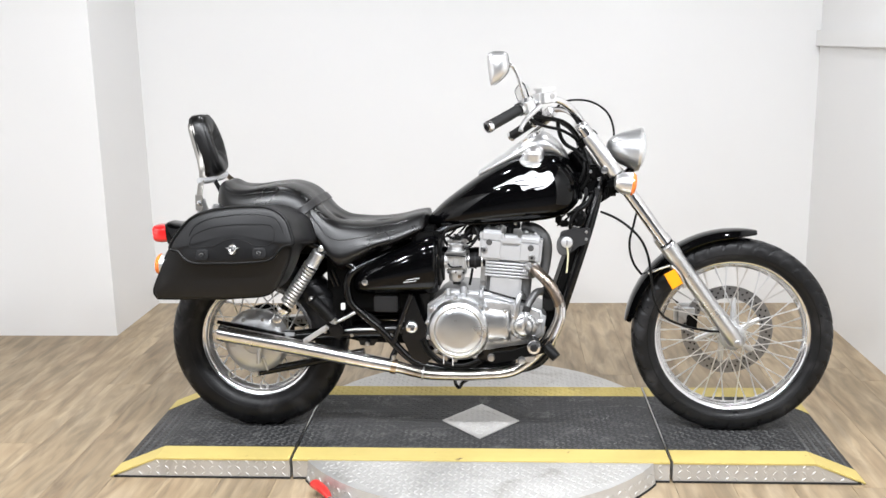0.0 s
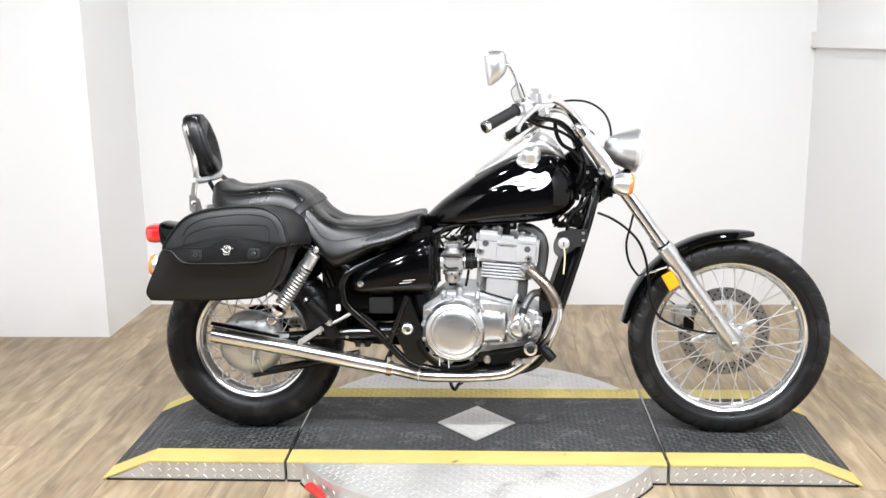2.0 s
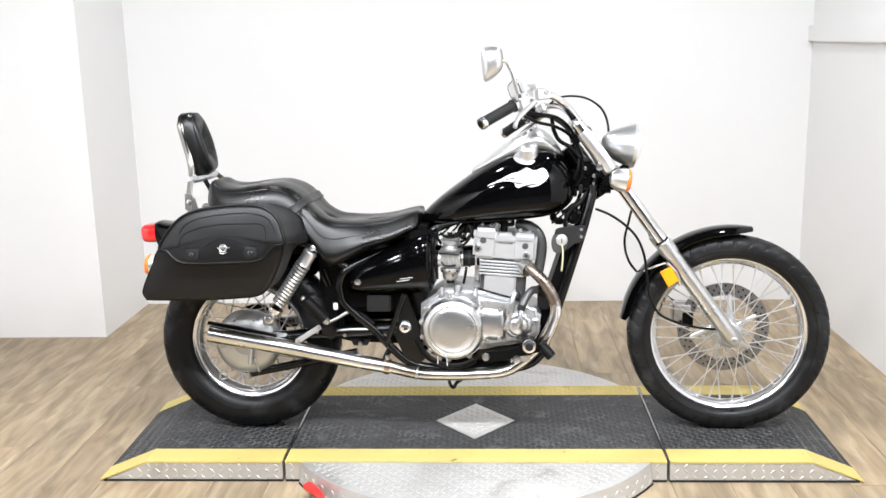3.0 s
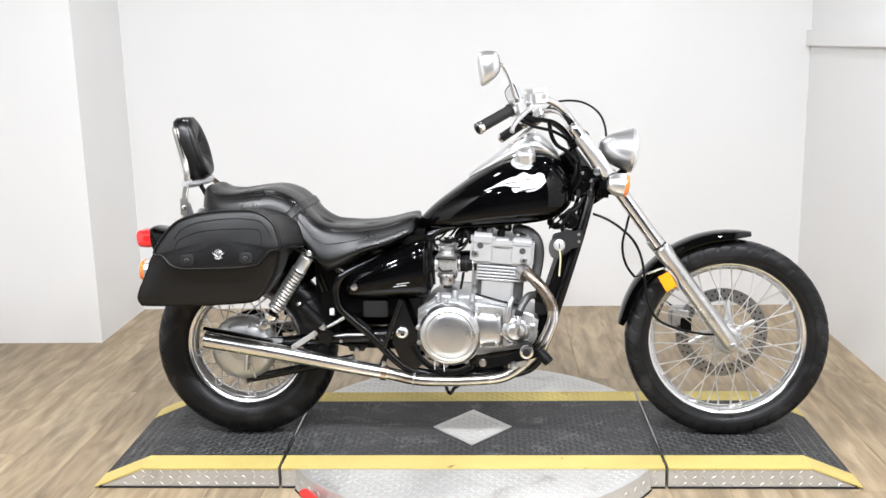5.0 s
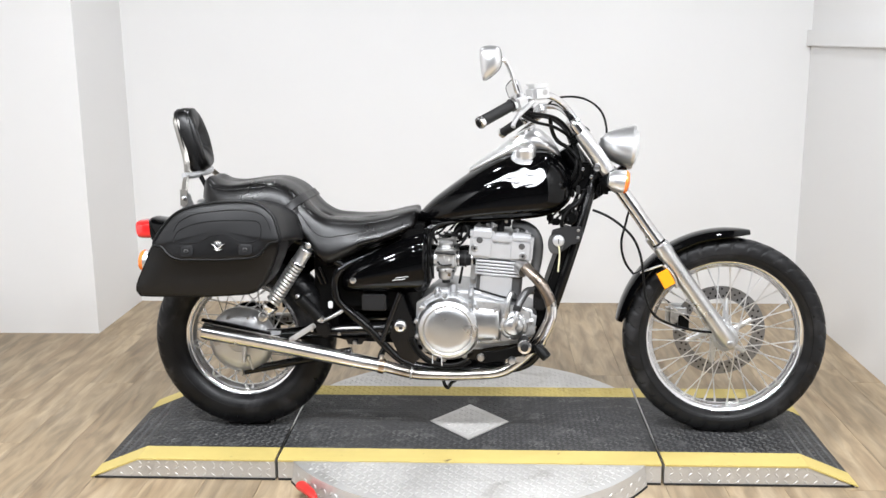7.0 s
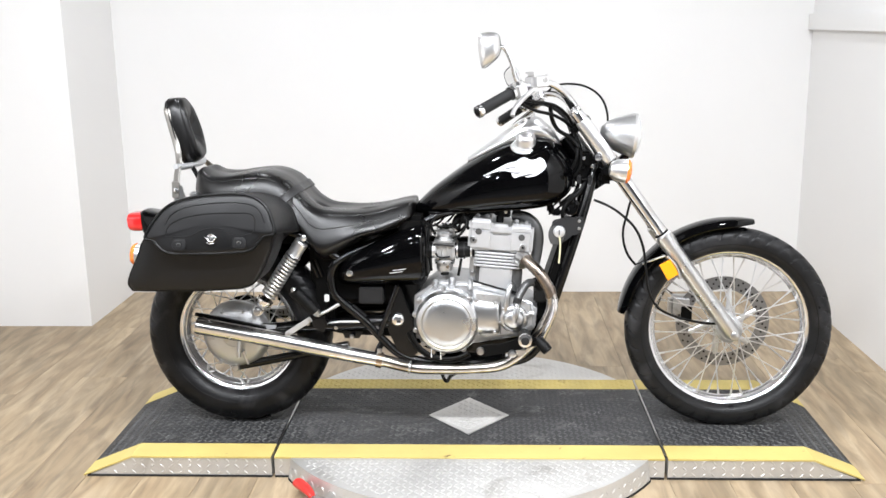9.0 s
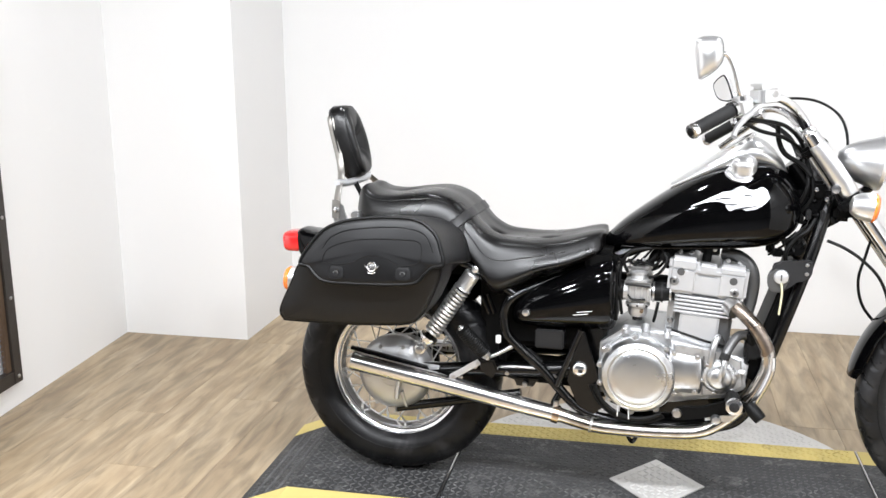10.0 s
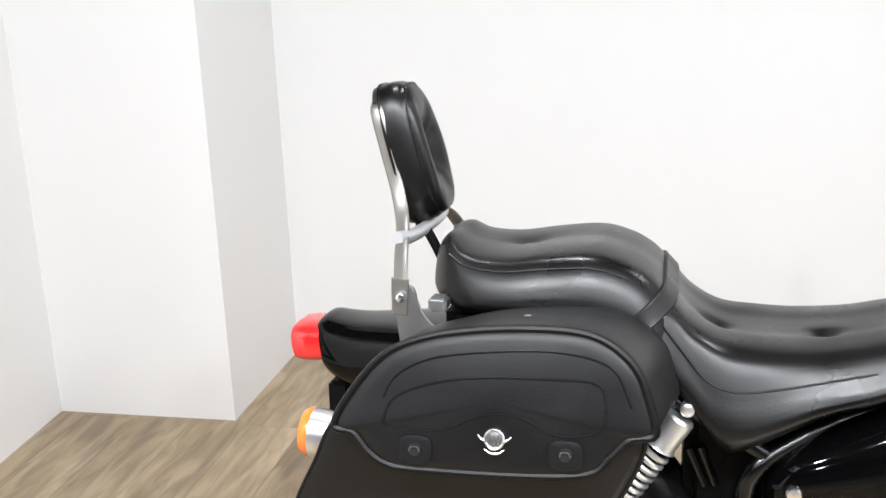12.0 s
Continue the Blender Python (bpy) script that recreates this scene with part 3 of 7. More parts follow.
def middle_deck():
    p = thing("display_platform", "black tread-plate display platform with yellow edge stripes", "platform")
    s = SEAM - 0.005
    part("deck", boxes((-s, s, DY0 + STR, DY1 - STR, 0.004, DECK), bevel=0.0), M["black_deck"], p, "worn black coated deck", smooth=0)
    for y0, y1 in ((DY0, DY0 + STR), (DY1 - STR, DY1)):
        part("edge_stripe", boxes((-s, s, y0, y1, DECK - 0.006, DECK)), M["yellow"], p, "scuffed yellow edge stripe", smooth=0)
    for y0, y1 in ((DY0 + 0.003, DY0 + STR), (DY1 - STR, DY1 - 0.003)):
        part("side_plate", boxes((-s, s, y0, y1, 0.001, DECK - 0.006)), M["plate"], p, "aluminium tread-plate side", smooth=0)
    # dark strip: rubber edging that also paints the gap shadow at the floor
    for y0 in (DY0 + 0.0005, DY1 - 0.0125):
        part("skid", boxes((-s, s, y0, y0 + 0.012, 0.0, 0.0065)), M["gap"], p, "black rubber skid that also draws the gap shadow", smooth=0)
    keep = lambda x, y: not in_diamond(x, y, 0.012)
    lug_part("deck_tread", deck_lugs(-s, s, DY0 + STR, DY1 - STR, DECK, keep), M["black_lug"], p, "raised black tread lugs")
    lug_part("stripe_tread", deck_lugs(-s, s, DY1 - STR, DY1, DECK), M["yellow"], p, "raised yellow tread lugs")
    tilt = Matrix.Rotation(radians(90), 3, "X")
    spots = [(x, DY0 + 0.003, z, radians(45 if (i + j) % 2 else -45), 0.0095, 0.0030, 0.0018, tilt) for i, x in enumerate(np.arange(-s + 0.02, s - 0.01, 0.029)) for j, z in enumerate((0.014, 0.0355, 0.055)) if abs(x) > 0.50]
    lug_part("side_tread", spots, M["plate_lug"], p, "raised bright tread lugs")
    bm = bmesh.new()
    cx, cy, a, b = INLAY
    ring = [(cx - a, cy), (cx, cy - b), (cx + a, cy), (cx, cy + b)]
    loft(bm, [[Vector((x, y, z)) for x, y in ring] for z in (DECK - 0.001, DECK + 0.003)])
    for x in (-SEAM, SEAM):
        part("seam_bar", boxes((x - 0.0022, x + 0.0022, DY0 + 0.03, DY1 - 0.004, DECK - 0.004, DECK + 0.0015)), M["steel"], p, "thin worn steel seam bar", smooth=0)
    inlay = part("inlay_plate", bm, M["plate"], p, "bare aluminium diamond inlay plate", smooth=0)
    lug_part("inlay_tread", deck_lugs(-a, a, cy - b, cy + b, DECK + 0.003, lambda x, y: in_diamond(x, y, -0.02)), M["plate_lug"], inlay)
    return p


def end_ramp():
    """The end section towards +x; its copy is turned round for the other end."""
    p = thing("platform_ramp", "black tread-plate end ramp with yellow edge stripes", "ramp", group="platform end ramps")
    x0, y0, y1 = SEAM + 0.005, -(DY1 - DY0) / 2, (DY1 - DY0) / 2

    def section(bm, ya, yb, top, bottom):
        prof = [(x0, bottom), (RAMP, bottom), (TIP, 0.001), (TIP, 0.004), (RAMP, top), (x0, top)] if bottom < 0.01 else [(x0, bottom), (RAMP, bottom), (TIP, 0.002), (TIP, 0.006), (RAMP, top), (x0, top)]
        loft(bm, [[Vector((x, y, z)) for x, z in prof] for y in (ya, yb)])
        return bm
    part("deck", section(bmesh.new(), y0 + STR, y1 - STR, DECK, 0.002), M["black_deck"], p, "worn black coated deck", smooth=0)
    for a, b in ((y0, y0 + STR), (y1 - STR, y1)):
        part("edge_stripe", section(bmesh.new(), a, b, DECK, DECK - 0.006), M["yellow"], p, "scuffed yellow edge stripe", smooth=0)
    for a, b in ((y0 + 0.003, y0 + STR), (y1 - STR, y1 - 0.003)):
        bm = bmesh.new()
        loft(bm, [[Vector((x, y, z)) for x, z in ((x0, 0.0), (TIP - 0.006, 0.0), (RAMP, DECK - 0.007), (x0, DECK - 0.007))] for y in (a, b)])
        part("side_plate", bm, M["plate"], p, "aluminium tread-plate side", smooth=0)
    for ya in (y0 + 0.0005, y1 - 0.0125):
        part("skid", boxes((x0, TIP - 0.012, ya, ya + 0.012, 0.0, 0.0065)), M["gap"], p, "black rubber skid that also draws the gap shadow", smooth=0)
    lug_part("deck_tread", deck_lugs(x0, RAMP, y0 + STR, y1 - STR, DECK), M["black_lug"], p, "raised black tread lugs")
    sl = math.atan2(DECK - 0.004, TIP - RAMP)
    tl = Matrix.Rotation(sl, 3, "Y")
    spots = []
    for i in range(7):
        for j in range(22):
            y = y0 + STR + (j + 0.5) * 0.0215
            if y < y1 - STR:
                u = (i + 0.5) * 0.0215
                spots.append((RAMP + u * math.cos(sl), y, DECK - u * math.sin(sl), radians(45 if i % 2 else -45), 0.0130, 0.0046, 0.0022, tl))
    lug_part("slope_tread", spots, M["black_lug"], p, "raised black tread lugs")
    for side, rot in ((y0 + 0.003, 90), (y1 - 0.003, -90)):
        tilt = Matrix.Rotation(radians(rot), 3, "X")
        spots = [(x, side, z, radians(45 if (i + j) % 2 else -45), 0.0095, 0.0030, 0.0018, tilt) for i, x in enumerate(np.arange(x0 + 0.02, TIP - 0.02, 0.029)) for j, z in enumerate((0.014, 0.0355, 0.055)) if z < 0.9 * DECK - max(0, x - RAMP) * 0.45 - 0.004]
        lug_part("side_tread", spots, M["plate_lug"], p, "raised bright tread lugs")
    return p


def turntable():
    p = thing("turntable", "round aluminium tread-plate turntable under the platform", "turntable", pose(0, (DY0 + DY1) / 2, 0))
    R, top = 0.632, DECK - 0.003
    h = (DY1 - DY0) / 2 + 0.0015
    for s in (-1, 1):
        a0 = math.asin(h / R)
        arc = [(R * math.cos(a), s * R * math.sin(a)) for a in np.linspace(a0, math.pi - a0, 40)]
        bm = bmesh.new()
        loft(bm, [[Vector((x, y, z)) for x, y in arc] for z in (top - 0.006, top)])
        leaf = part("disc_leaf", bm, M["plate"], p, "tread-plate half of the turning disc", smooth=0)
        lug_part("disc_tread", [(x, y, z, a, 0.0105, 0.0030, 0.0015) for x, y, z, a in deck_lugs(-R, R, -R, R, top) if x * x + y * y < (R - 0.02) ** 2 and s * y > h + 0.012], M["plate"], leaf)
        bm = bmesh.new()
        out, inn = R + 0.012, R - 0.004
        prof = lambda a: [((out) * math.cos(a), s * out * math.sin(a), 0.001), ((R + 0.001) * math.cos(a), s * (R + 0.001) * math.sin(a), top - 0.001), (inn * math.cos(a), s * inn * math.sin(a), top - 0.007), (inn * math.cos(a), s * inn * math.sin(a), 0.001)]
        loft(bm, [[Vector(q) for q in prof(a)] for a in np.linspace(a0 + 0.01, math.pi - a0 - 0.01, 40)])
        skirt = part("skirt", bm, M["plate"], p, "aluminium tread-plate skirt", smooth=30)
        bm = bmesh.new()
        foot = lambda a: [((out + d) * math.cos(a), s * (out + d) * math.sin(a), h0) for d, h0 in ((0.002, 0.0), (0.001, 0.006), (-0.006, 0.006), (-0.006, 0.0))]
        loft(bm, [[Vector(q) for q in foot(a)] for a in np.linspace(a0 + 0.01, math.pi - a0 - 0.01, 40)])
        part("skid", bm, M["gap"], p, "black rubber skid that also draws the gap shadow", smooth=0)
        spots = []
        for i, a in enumerate(np.linspace(a0 + 0.04, math.pi - a0 - 0.04, 52)):
            for j, z in enumerate((0.016, 0.04)):
                rr = out - (out - R) * z / top
                m = Matrix.Rotation(math.atan2(s * math.sin(a), math.cos(a)), 3, "Z") @ Matrix.Rotation(radians(90), 3, "Y")
                spots.append((rr * math.cos(a), s * rr * math.sin(a), z, radians(45 if (i + j) % 2 else -45), 0.0095, 0.0030, 0.0018, m))
        lug_part("skirt_tread", spots, M["plate_lug"], skirt)
    return p


def lever():
    p = thing("locking_lever", "red-handled steel locking lever at the turntable edge", "lever", pose(-0.438, -0.553, 0, 0, 0, 0))
    part("bracket", boxes((-0.03, 0.03, -0.018, 0.02, 0.0, 0.03), bevel=0.003), M["zinc"], p, "zinc plated steel bracket")
    bm = bmesh.new()
    lathe(bm, ((0.008, -0.024), (0.008, 0.026)), (0.0, 0, 0.034), seg=14)
    part("pivot_pin", bm, M["zinc"], p)
    bm = bmesh.new()
    tube(bm, ((0.0, 0, 0.036), (-0.025, 0.036, 0.043), (-0.058, 0.088, 0.036)), (0.007, 0.013, 0.015), 12, 5, flat=1.3)
    part("handle", bm, M["red"], p, "red plastic handle")
    return p


middle_deck()
ramp = end_ramp()
cy = (DY0 + DY1) / 2
ramp.matrix_basis = pose(0, cy, 0)
copy_thing(ramp, pose(0, cy, 0, 0, 0, 180))
turntable()
lever()

from mathutils.bvhtree import BVHTree

# ---------------------------------------------------------------- the motorcycle
# local axes: x to the front wheel, y to its left side, z up from the deck
bike = thing("motorcycle", "black and chrome cruiser motorcycle standing on the platform", "motorcycle", pose(0, -0.044, DECK, -3.0, 0, -2.3))


def P(name, bm, material, label="", parent=None, at=None, smooth=40):
    return part(name, bm, M[material], parent or bike, label, at, smooth)


def bar(pts, r, seg=10, smooth=6, flat=1.0):
    return tube(bmesh.new(), pts, r, seg, smooth, flat=flat)


def turned(prof, centre=(0, 0, 0), axis="y", seg=40):
    return lathe(bmesh.new(), prof, centre, axis, seg)


def sign(v):
    return 1 if v >= 0 else -1


def section(shape, n=5):
    """A right-hand section (height -1 to 1, share of the half width), smoothed and mirrored to a ring."""
    half = spline([(h, w, 0) for h, w in shape], n)
    return [(p.x, -p.y) for p in half] + [(p.x, p.y) for p in reversed(half[1:-1])]


def padded(stations, shape, n=6):
    """A padded body like cushion(), but with the given section."""
    tops = spline([(a, 0, b) for a, b, c, d, w in stations], n)
    feet = spline([(c, w, d) for a, b, c, d, w in stations], n)
    ring = section(shape)
    rings = []
    for t, f in zip(tops, feet):
        f0 = Vector((f[0], 0, f[2]))
        mid, half = (t + f0) / 2, (t - f0) / 2
        rings.append([Vector(((mid + half * h)[0], f[1] * y, (mid + half * h)[2])) for h, y in ring])
    return loft(bmesh.new(), rings)


def cushion(stations, n=6, seg=32, e=2.8, tuck=1.0):
    """A padded body through stations (x, z of its top, x, z of its foot, half width)."""
    tops = spline([(a, 0, b) for a, b, c, d, w in stations], n)
    feet = spline([(c, w, d) for a, b, c, d, w in stations], n)
    rings = []
    for t, f in zip(tops, feet):
        w = f[1]
        f0 = Vector((f[0], 0, f[2]))
        mid, half = (t + f0) / 2, (t - f0) / 2
        ring = []
        for k in range(seg):
            a = 2 * math.pi * k / seg
            c, s = math.cos(a), math.sin(a)
            h = sign(s) * abs(s) ** (2 / e)
            y = w * sign(c) * abs(c) ** (2 / e) * (1 if h > 0 else 1 - (1 - tuck) * -h)
            p = mid + half * h
            ring.append(Vector((p[0], y, p[2])))
        rings.append(ring)
    return loft(bmesh.new(), rings)


def fender(cx, cz, R, w, a0, a1, drop, thick=0.003, n=36, flare=0.0):
    """A curved mudguard round an axle between two angles."""
    ys = [math.sin(math.pi / 2 * k / 8) * w for k in range(-8, 9)]
    rings = []
    for i in range(n + 1):
        a = radians(a0 + (a1 - a0) * i / n)
        up = flare * (i / n) ** 3
        f = i / n
        k = 1 - 0.55 * max(0, (f - 0.82) / 0.18) ** 2 - 0.35 * max(0, (0.12 - f) / 0.12) ** 2
        ring = []
        for side in (0, 1):
            for y in (ys if side == 0 else ys[::-1]):
                r = R + up - drop * k * abs(y / w) ** 3 - thick * side
                ring.append(Vector((cx + r * math.cos(a), y * k * (1 - 0.03 * side), cz + r * math.sin(a))))
        rings.append(ring)
    return loft(bmesh.new(), rings)


def hexbolt(r, h):
    bm = bmesh.new()
    lathe(bm, ((r * 1.25, 0), (r * 1.25, -h * 0.25)), seg=16)
    lathe(bm, ((r, -h * 0.2), (r, -h * 0.9), (r * 0.8, -h), (0, -h)), seg=6)
    return bm


def bolts(places, r, h, material, parent, name="bolt"):
    me = finish(hexbolt(r, h), name, M[material])
    for p in places:
        o = new(name, me)
        o.matrix_basis = Matrix.Translation(p)
        o.parent = parent


# ---- wheels
def wheel(name, x, z, R, halfw, rim_r, tyre_m, spokes, hubr, hubw, grooves, side=0.0, deep=0.007):
    hub = turned(((0.012, -hubw - 0.02), (0.026, -hubw - 0.012), (hubr, -hubw), (hubr, -hubw + 0.006), (hubr * 0.6, -hubw + 0.014), (hubr * 0.6, hubw - 0.014), (hubr, hubw - 0.006), (hubr, hubw), (0.026, hubw + 0.012), (0.012, hubw + 0.02)))
    w = P(name, hub, "cast", at=pose(x, side, z))
    prof = []
    for k in range(45):
        a = math.pi * 2 * (-0.37 + 0.74 * k / 44)
        c, s = math.cos(a), math.sin(a)
        rad = (R + rim_r) / 2 + (R - rim_r) / 2 * (abs(c) ** 0.85) * sign(c)
        prof.append((rad, halfw * (abs(s) ** 0.8) * sign(s)))
    prof += [(rim_r - 0.004, halfw * 0.45), (rim_r - 0.004, -halfw * 0.45)]
    rings = []
    for k in range(480):
        a = 2 * math.pi * k / 480
        ring = []
        for r, y in prof:
            if r > R - 0.042 and abs(y) > 0.12 * halfw:
                wave = 0.35 * math.sin(abs(y) / halfw * 4.2)
                ph = (a * grooves / (2 * math.pi) + wave + (0.5 if y > 0 else 0)) % 1
                if ph < 0.20:
                    r -= deep
            ring.append((r * math.cos(a), y, r * math.sin(a)))
        rings.append(ring)
    P("tyre", loft(bmesh.new(), rings, closed=True), tyre_m, "black rubber tyre with curved tread grooves", w, smooth=50)
    for s in (-1, 1):
        rr = rim_r + (R - rim_r) * 0.36
        yy = halfw * 0.955 * s
        ring = [(rr - 0.0025, yy), (rr, yy + 0.0022 * s), (rr + 0.0025, yy), (rr, yy - 0.004 * s)]
        P("bead_line", lathe(bmesh.new(), ring, seg=96, closed=True), "rubber", "moulded rubber ring", w)
    hw = halfw * 0.52
    q = rim_r
    rp = [(q + 0.008, -hw - 0.003), (q + 0.012, -hw + 0.002), (q + 0.009, -hw + 0.005), (q - 0.004, -hw + 0.008), (q - 0.006, -hw * 0.5), (q - 0.013, -hw * 0.32), (q - 0.015, 0), (q - 0.013, hw * 0.32), (q - 0.006, hw * 0.5), (q - 0.004, hw - 0.008), (q + 0.009, hw - 0.005), (q + 0.012, hw - 0.002), (q + 0.008, hw + 0.003),
          (q - 0.002, hw + 0.001), (q - 0.010, hw - 0.008), (q - 0.012, hw * 0.52), (q - 0.019, hw * 0.32), (q - 0.021, 0), (q - 0.019, -hw * 0.32), (q - 0.012, -hw * 0.52), (q - 0.010, -hw + 0.008), (q - 0.002, -hw - 0.001)]
    P("rim", lathe(bmesh.new(), rp, seg=120, closed=True), "rim_chrome", "chromed wire-wheel rim", w, smooth=50)
    for s in (-1, 1):
        for dr, dy, rr in ((0.0035, 0.001, 0.0026), (-0.005, -0.006, 0.0022), (-0.0115, -0.012, 0.0018)):
            ring = [(q + dr + rr * math.cos(v), s * (hw + dy) + rr * math.sin(v)) for v in (2 * math.pi * k / 8 for k in range(8))]
            P("rim_bead", lathe(bmesh.new(), ring, seg=96, closed=True), "chrome", "raised bright rim bead", w)
    kinds = []
    for side in (-1, 1):
        for lean in (-1, 1):
            s = bmesh.new()
            a = lean * radians(52)
            h0 = Vector((hubr * 0.93 * math.cos(a), side * (hubw - 0.003 + 0.002 * lean), hubr * 0.93 * math.sin(a)))
            h1 = Vector((rim_r - 0.018, side * 0.006, 0))
            tube(s, (h0, h1), 0.0020, 6)
            tube(s, (h1 + (h0 - h1).normalized() * 0.02, h1), 0.0034, 6)
            kinds.append(finish(s, "spoke", M["spring"]))
    for i in range(spokes):
        o = new("spoke", kinds[i % 4])
        o.matrix_basis = Matrix.Rotation(2 * math.pi * (i + 0.4) / spokes, 4, "Y")
        o.parent = w
    return w


FX, FZ, RX, RZ = 0.826, 0.320, -0.766, 0.301
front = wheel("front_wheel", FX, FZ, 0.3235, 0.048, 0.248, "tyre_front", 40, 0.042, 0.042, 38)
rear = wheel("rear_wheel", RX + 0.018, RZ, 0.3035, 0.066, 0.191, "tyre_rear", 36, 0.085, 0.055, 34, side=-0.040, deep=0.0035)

disc = P("brake_disc", lathe(bmesh.new(), ((0.108, 0.066), (0.150, 0.066), (0.150, 0.071), (0.108, 0.071)), seg=72, closed=True), "dark_steel", "drilled steel brake disc", front)
plug = bmesh.new()
for i in range(60):
    a = 2 * math.pi * i / 60
    for r in (0.117, 0.129, 0.141)[i % 2::2]:
        lathe(plug, ((0.0035, -0.0006), (0.0035, 0)), (r * math.cos(a + r * 2), 0.0658, r * math.sin(a + r * 2)), seg=8)
tagged(P("disc_hole", plug, "gap", "drilled hole", disc), kind="stuff")
bm = bmesh.new()
for i in range(6):
    a = 2 * math.pi * i / 6
    P("disc_carrier", bar(((0.035 * math.cos(a), 0.055, 0.035 * math.sin(a)), (0.112 * math.cos(a + 0.35), 0.068, 0.112 * math.sin(a + 0.35))), (0.012, 0.008), 8, 0, 0.5), "spring", "aluminium disc carrier arm", front)
P("speedo_drive", turned(((0.03, -0.062), (0.034, -0.058), (0.034, -0.045), (0.02, -0.042))), "cast", "speedometer drive", front)

drum = P("brake_drum", turned(((0.012, -0.098), (0.03, -0.098), (0.034, -0.094), (0.06, -0.092), (0.085, -0.086), (0.098, -0.074), (0.108, -0.062), (0.110, -0.045), (0.10, -0.04))), "drum", "dull rear drum brake plate", rear)
P("brake_arm", bar(((0.075, -0.104, 0.03), (0.03, -0.112, 0.0), (0.02, -0.112, -0.06)), 0.008, 8, 4, flat=1.6), "steel", "brake operating arm", drum)
P("rib", bar(((0.028, -0.094, -0.045), (0.040, -0.078, -0.095)), (0.008, 0.004), 8, 0), "drum", "", drum)
bolts([(0.086 * math.cos(a), -0.084, 0.086 * math.sin(a)) for a in (0.4, 1.2, 2.0, 2.8)], 0.005, 0.006, "steel", drum)
P("sprocket_carrier", turned(((0.02, 0.06), (0.10, 0.06), (0.10, 0.07), (0.02, 0.075))), "satin", "", rear)

# ---- front end
FT, FB = Vector((0.328, 0, 1.010)), Vector((0.828, 0, 0.318))
fd = (FB - FT).normalized()


def on_fork(s, y, off=0.0):
    p = FT + fd * s + Vector((fd.z, 0, -fd.x)) * -off
    return (p.x, y, p.z)


for y in (-0.098, 0.098):
    f = P("fork_tube", bar((on_fork(0.0, y), on_fork(0.50, y)), 0.0200, 24, 0), "rim_chrome", "chromed fork tube")
    P("fork_cover", bar((on_fork(0.035, y), on_fork(0.045, y), on_fork(0.175, y), on_fork(0.185, y)), (0.0205, 0.0228, 0.0228, 0.0205), 24, 0), "soft_chrome", "bright upper fork cover", f)
    P("fork_cap", bar((on_fork(-0.012, y), on_fork(-0.004, y), on_fork(0.006, y)), (0.010, 0.018, 0.021), 20, 0), "chrome", "fork cap", f)
    s = P("fork_slider", bar((on_fork(0.462, y), on_fork(0.468, y), on_fork(0.50, y), on_fork(0.515, y), on_fork(0.79, y), on_fork(0.845, y), on_fork(0.868, y)), (0.022, 0.0275, 0.0275, 0.025, 0.0245, 0.026, 0.012), 24, 0), "alu", "satin aluminium fork slider", f)
    P("dust_seal", bar((on_fork(0.456, y), on_fork(0.459, y), on_fork(0.464, y)), (0.0203, 0.0222, 0.0222), 20, 0), "rubber", "black rubber dust seal", s)
P("front_axle", turned(((0.010, -0.128), (0.013, -0.126), (0.013, -0.112), (0.010, -0.110), (0.010, 0.110), (0.014, 0.112), (0.014, 0.126)), (FX, 0, FZ)), "steel", "front axle")

for s, w, nm in ((0.20, 0.128, "lower_clamp"), (0.045, 0.080, "upper_clamp")):
    c = FT + fd * s
    bm = bmesh.new()
    box(bm, -0.045, 0.026, -w, w, -0.014, 0.014, 0.008)
    P(nm, bm, "frame" if s > 0.1 else "satin", "black fork clamp", at=Matrix.Translation((c.x, 0, c.z)) @ Matrix.Rotation(math.atan2(fd.x, -fd.z) * -1, 4, "Y"))
hs = Vector((-0.055, 0, -0.03))
a, b = FT + fd * 0.06 + hs, FT + fd * 0.25 + hs
P("steering_head", bar((a, b), (0.034, 0.036), 20, 0), "frame", "black steering head")
P("relay_box", box(bmesh.new(), 0.340, 0.385, -0.055, 0.06, 0.835, 0.885, 0.008), "satin", "black relay cover")
P("cable_guide", box(bmesh.new(), 0.405, 0.45, -0.07, 0.06, 0.785, 0.825, 0.01), "satin", "black cable guide")
P("silver_bolt", turned(((0.0, -0.012), (0.011, -0.010), (0.013, 0.0)), (0.399, -0.11, 0.873)), "chrome", "chrome acorn bolt")

P("horn", turned(((0.0, -0.02), (0.020, -0.018), (0.026, -0.008), (0.028, 0.010), (0.02, 0.02)), (0.322, -0.05, 0.712), seg=28), "satin", "black horn")
P("horn_bracket", bar(((0.322, -0.04, 0.712), (0.335, -0.03, 0.75), (0.35, -0.02, 0.79)), 0.006, 8, 3), "frame", "black horn bracket")
P("head_gusset", slab(bmesh.new(), ((0.310, 0.86), (0.400, 0.86), (0.398, 0.80), (0.376, 0.775), (0.345, 0.785), (0.310, 0.81)), -0.045, 0.045, 0.004), "frame", "black head gusset plate")
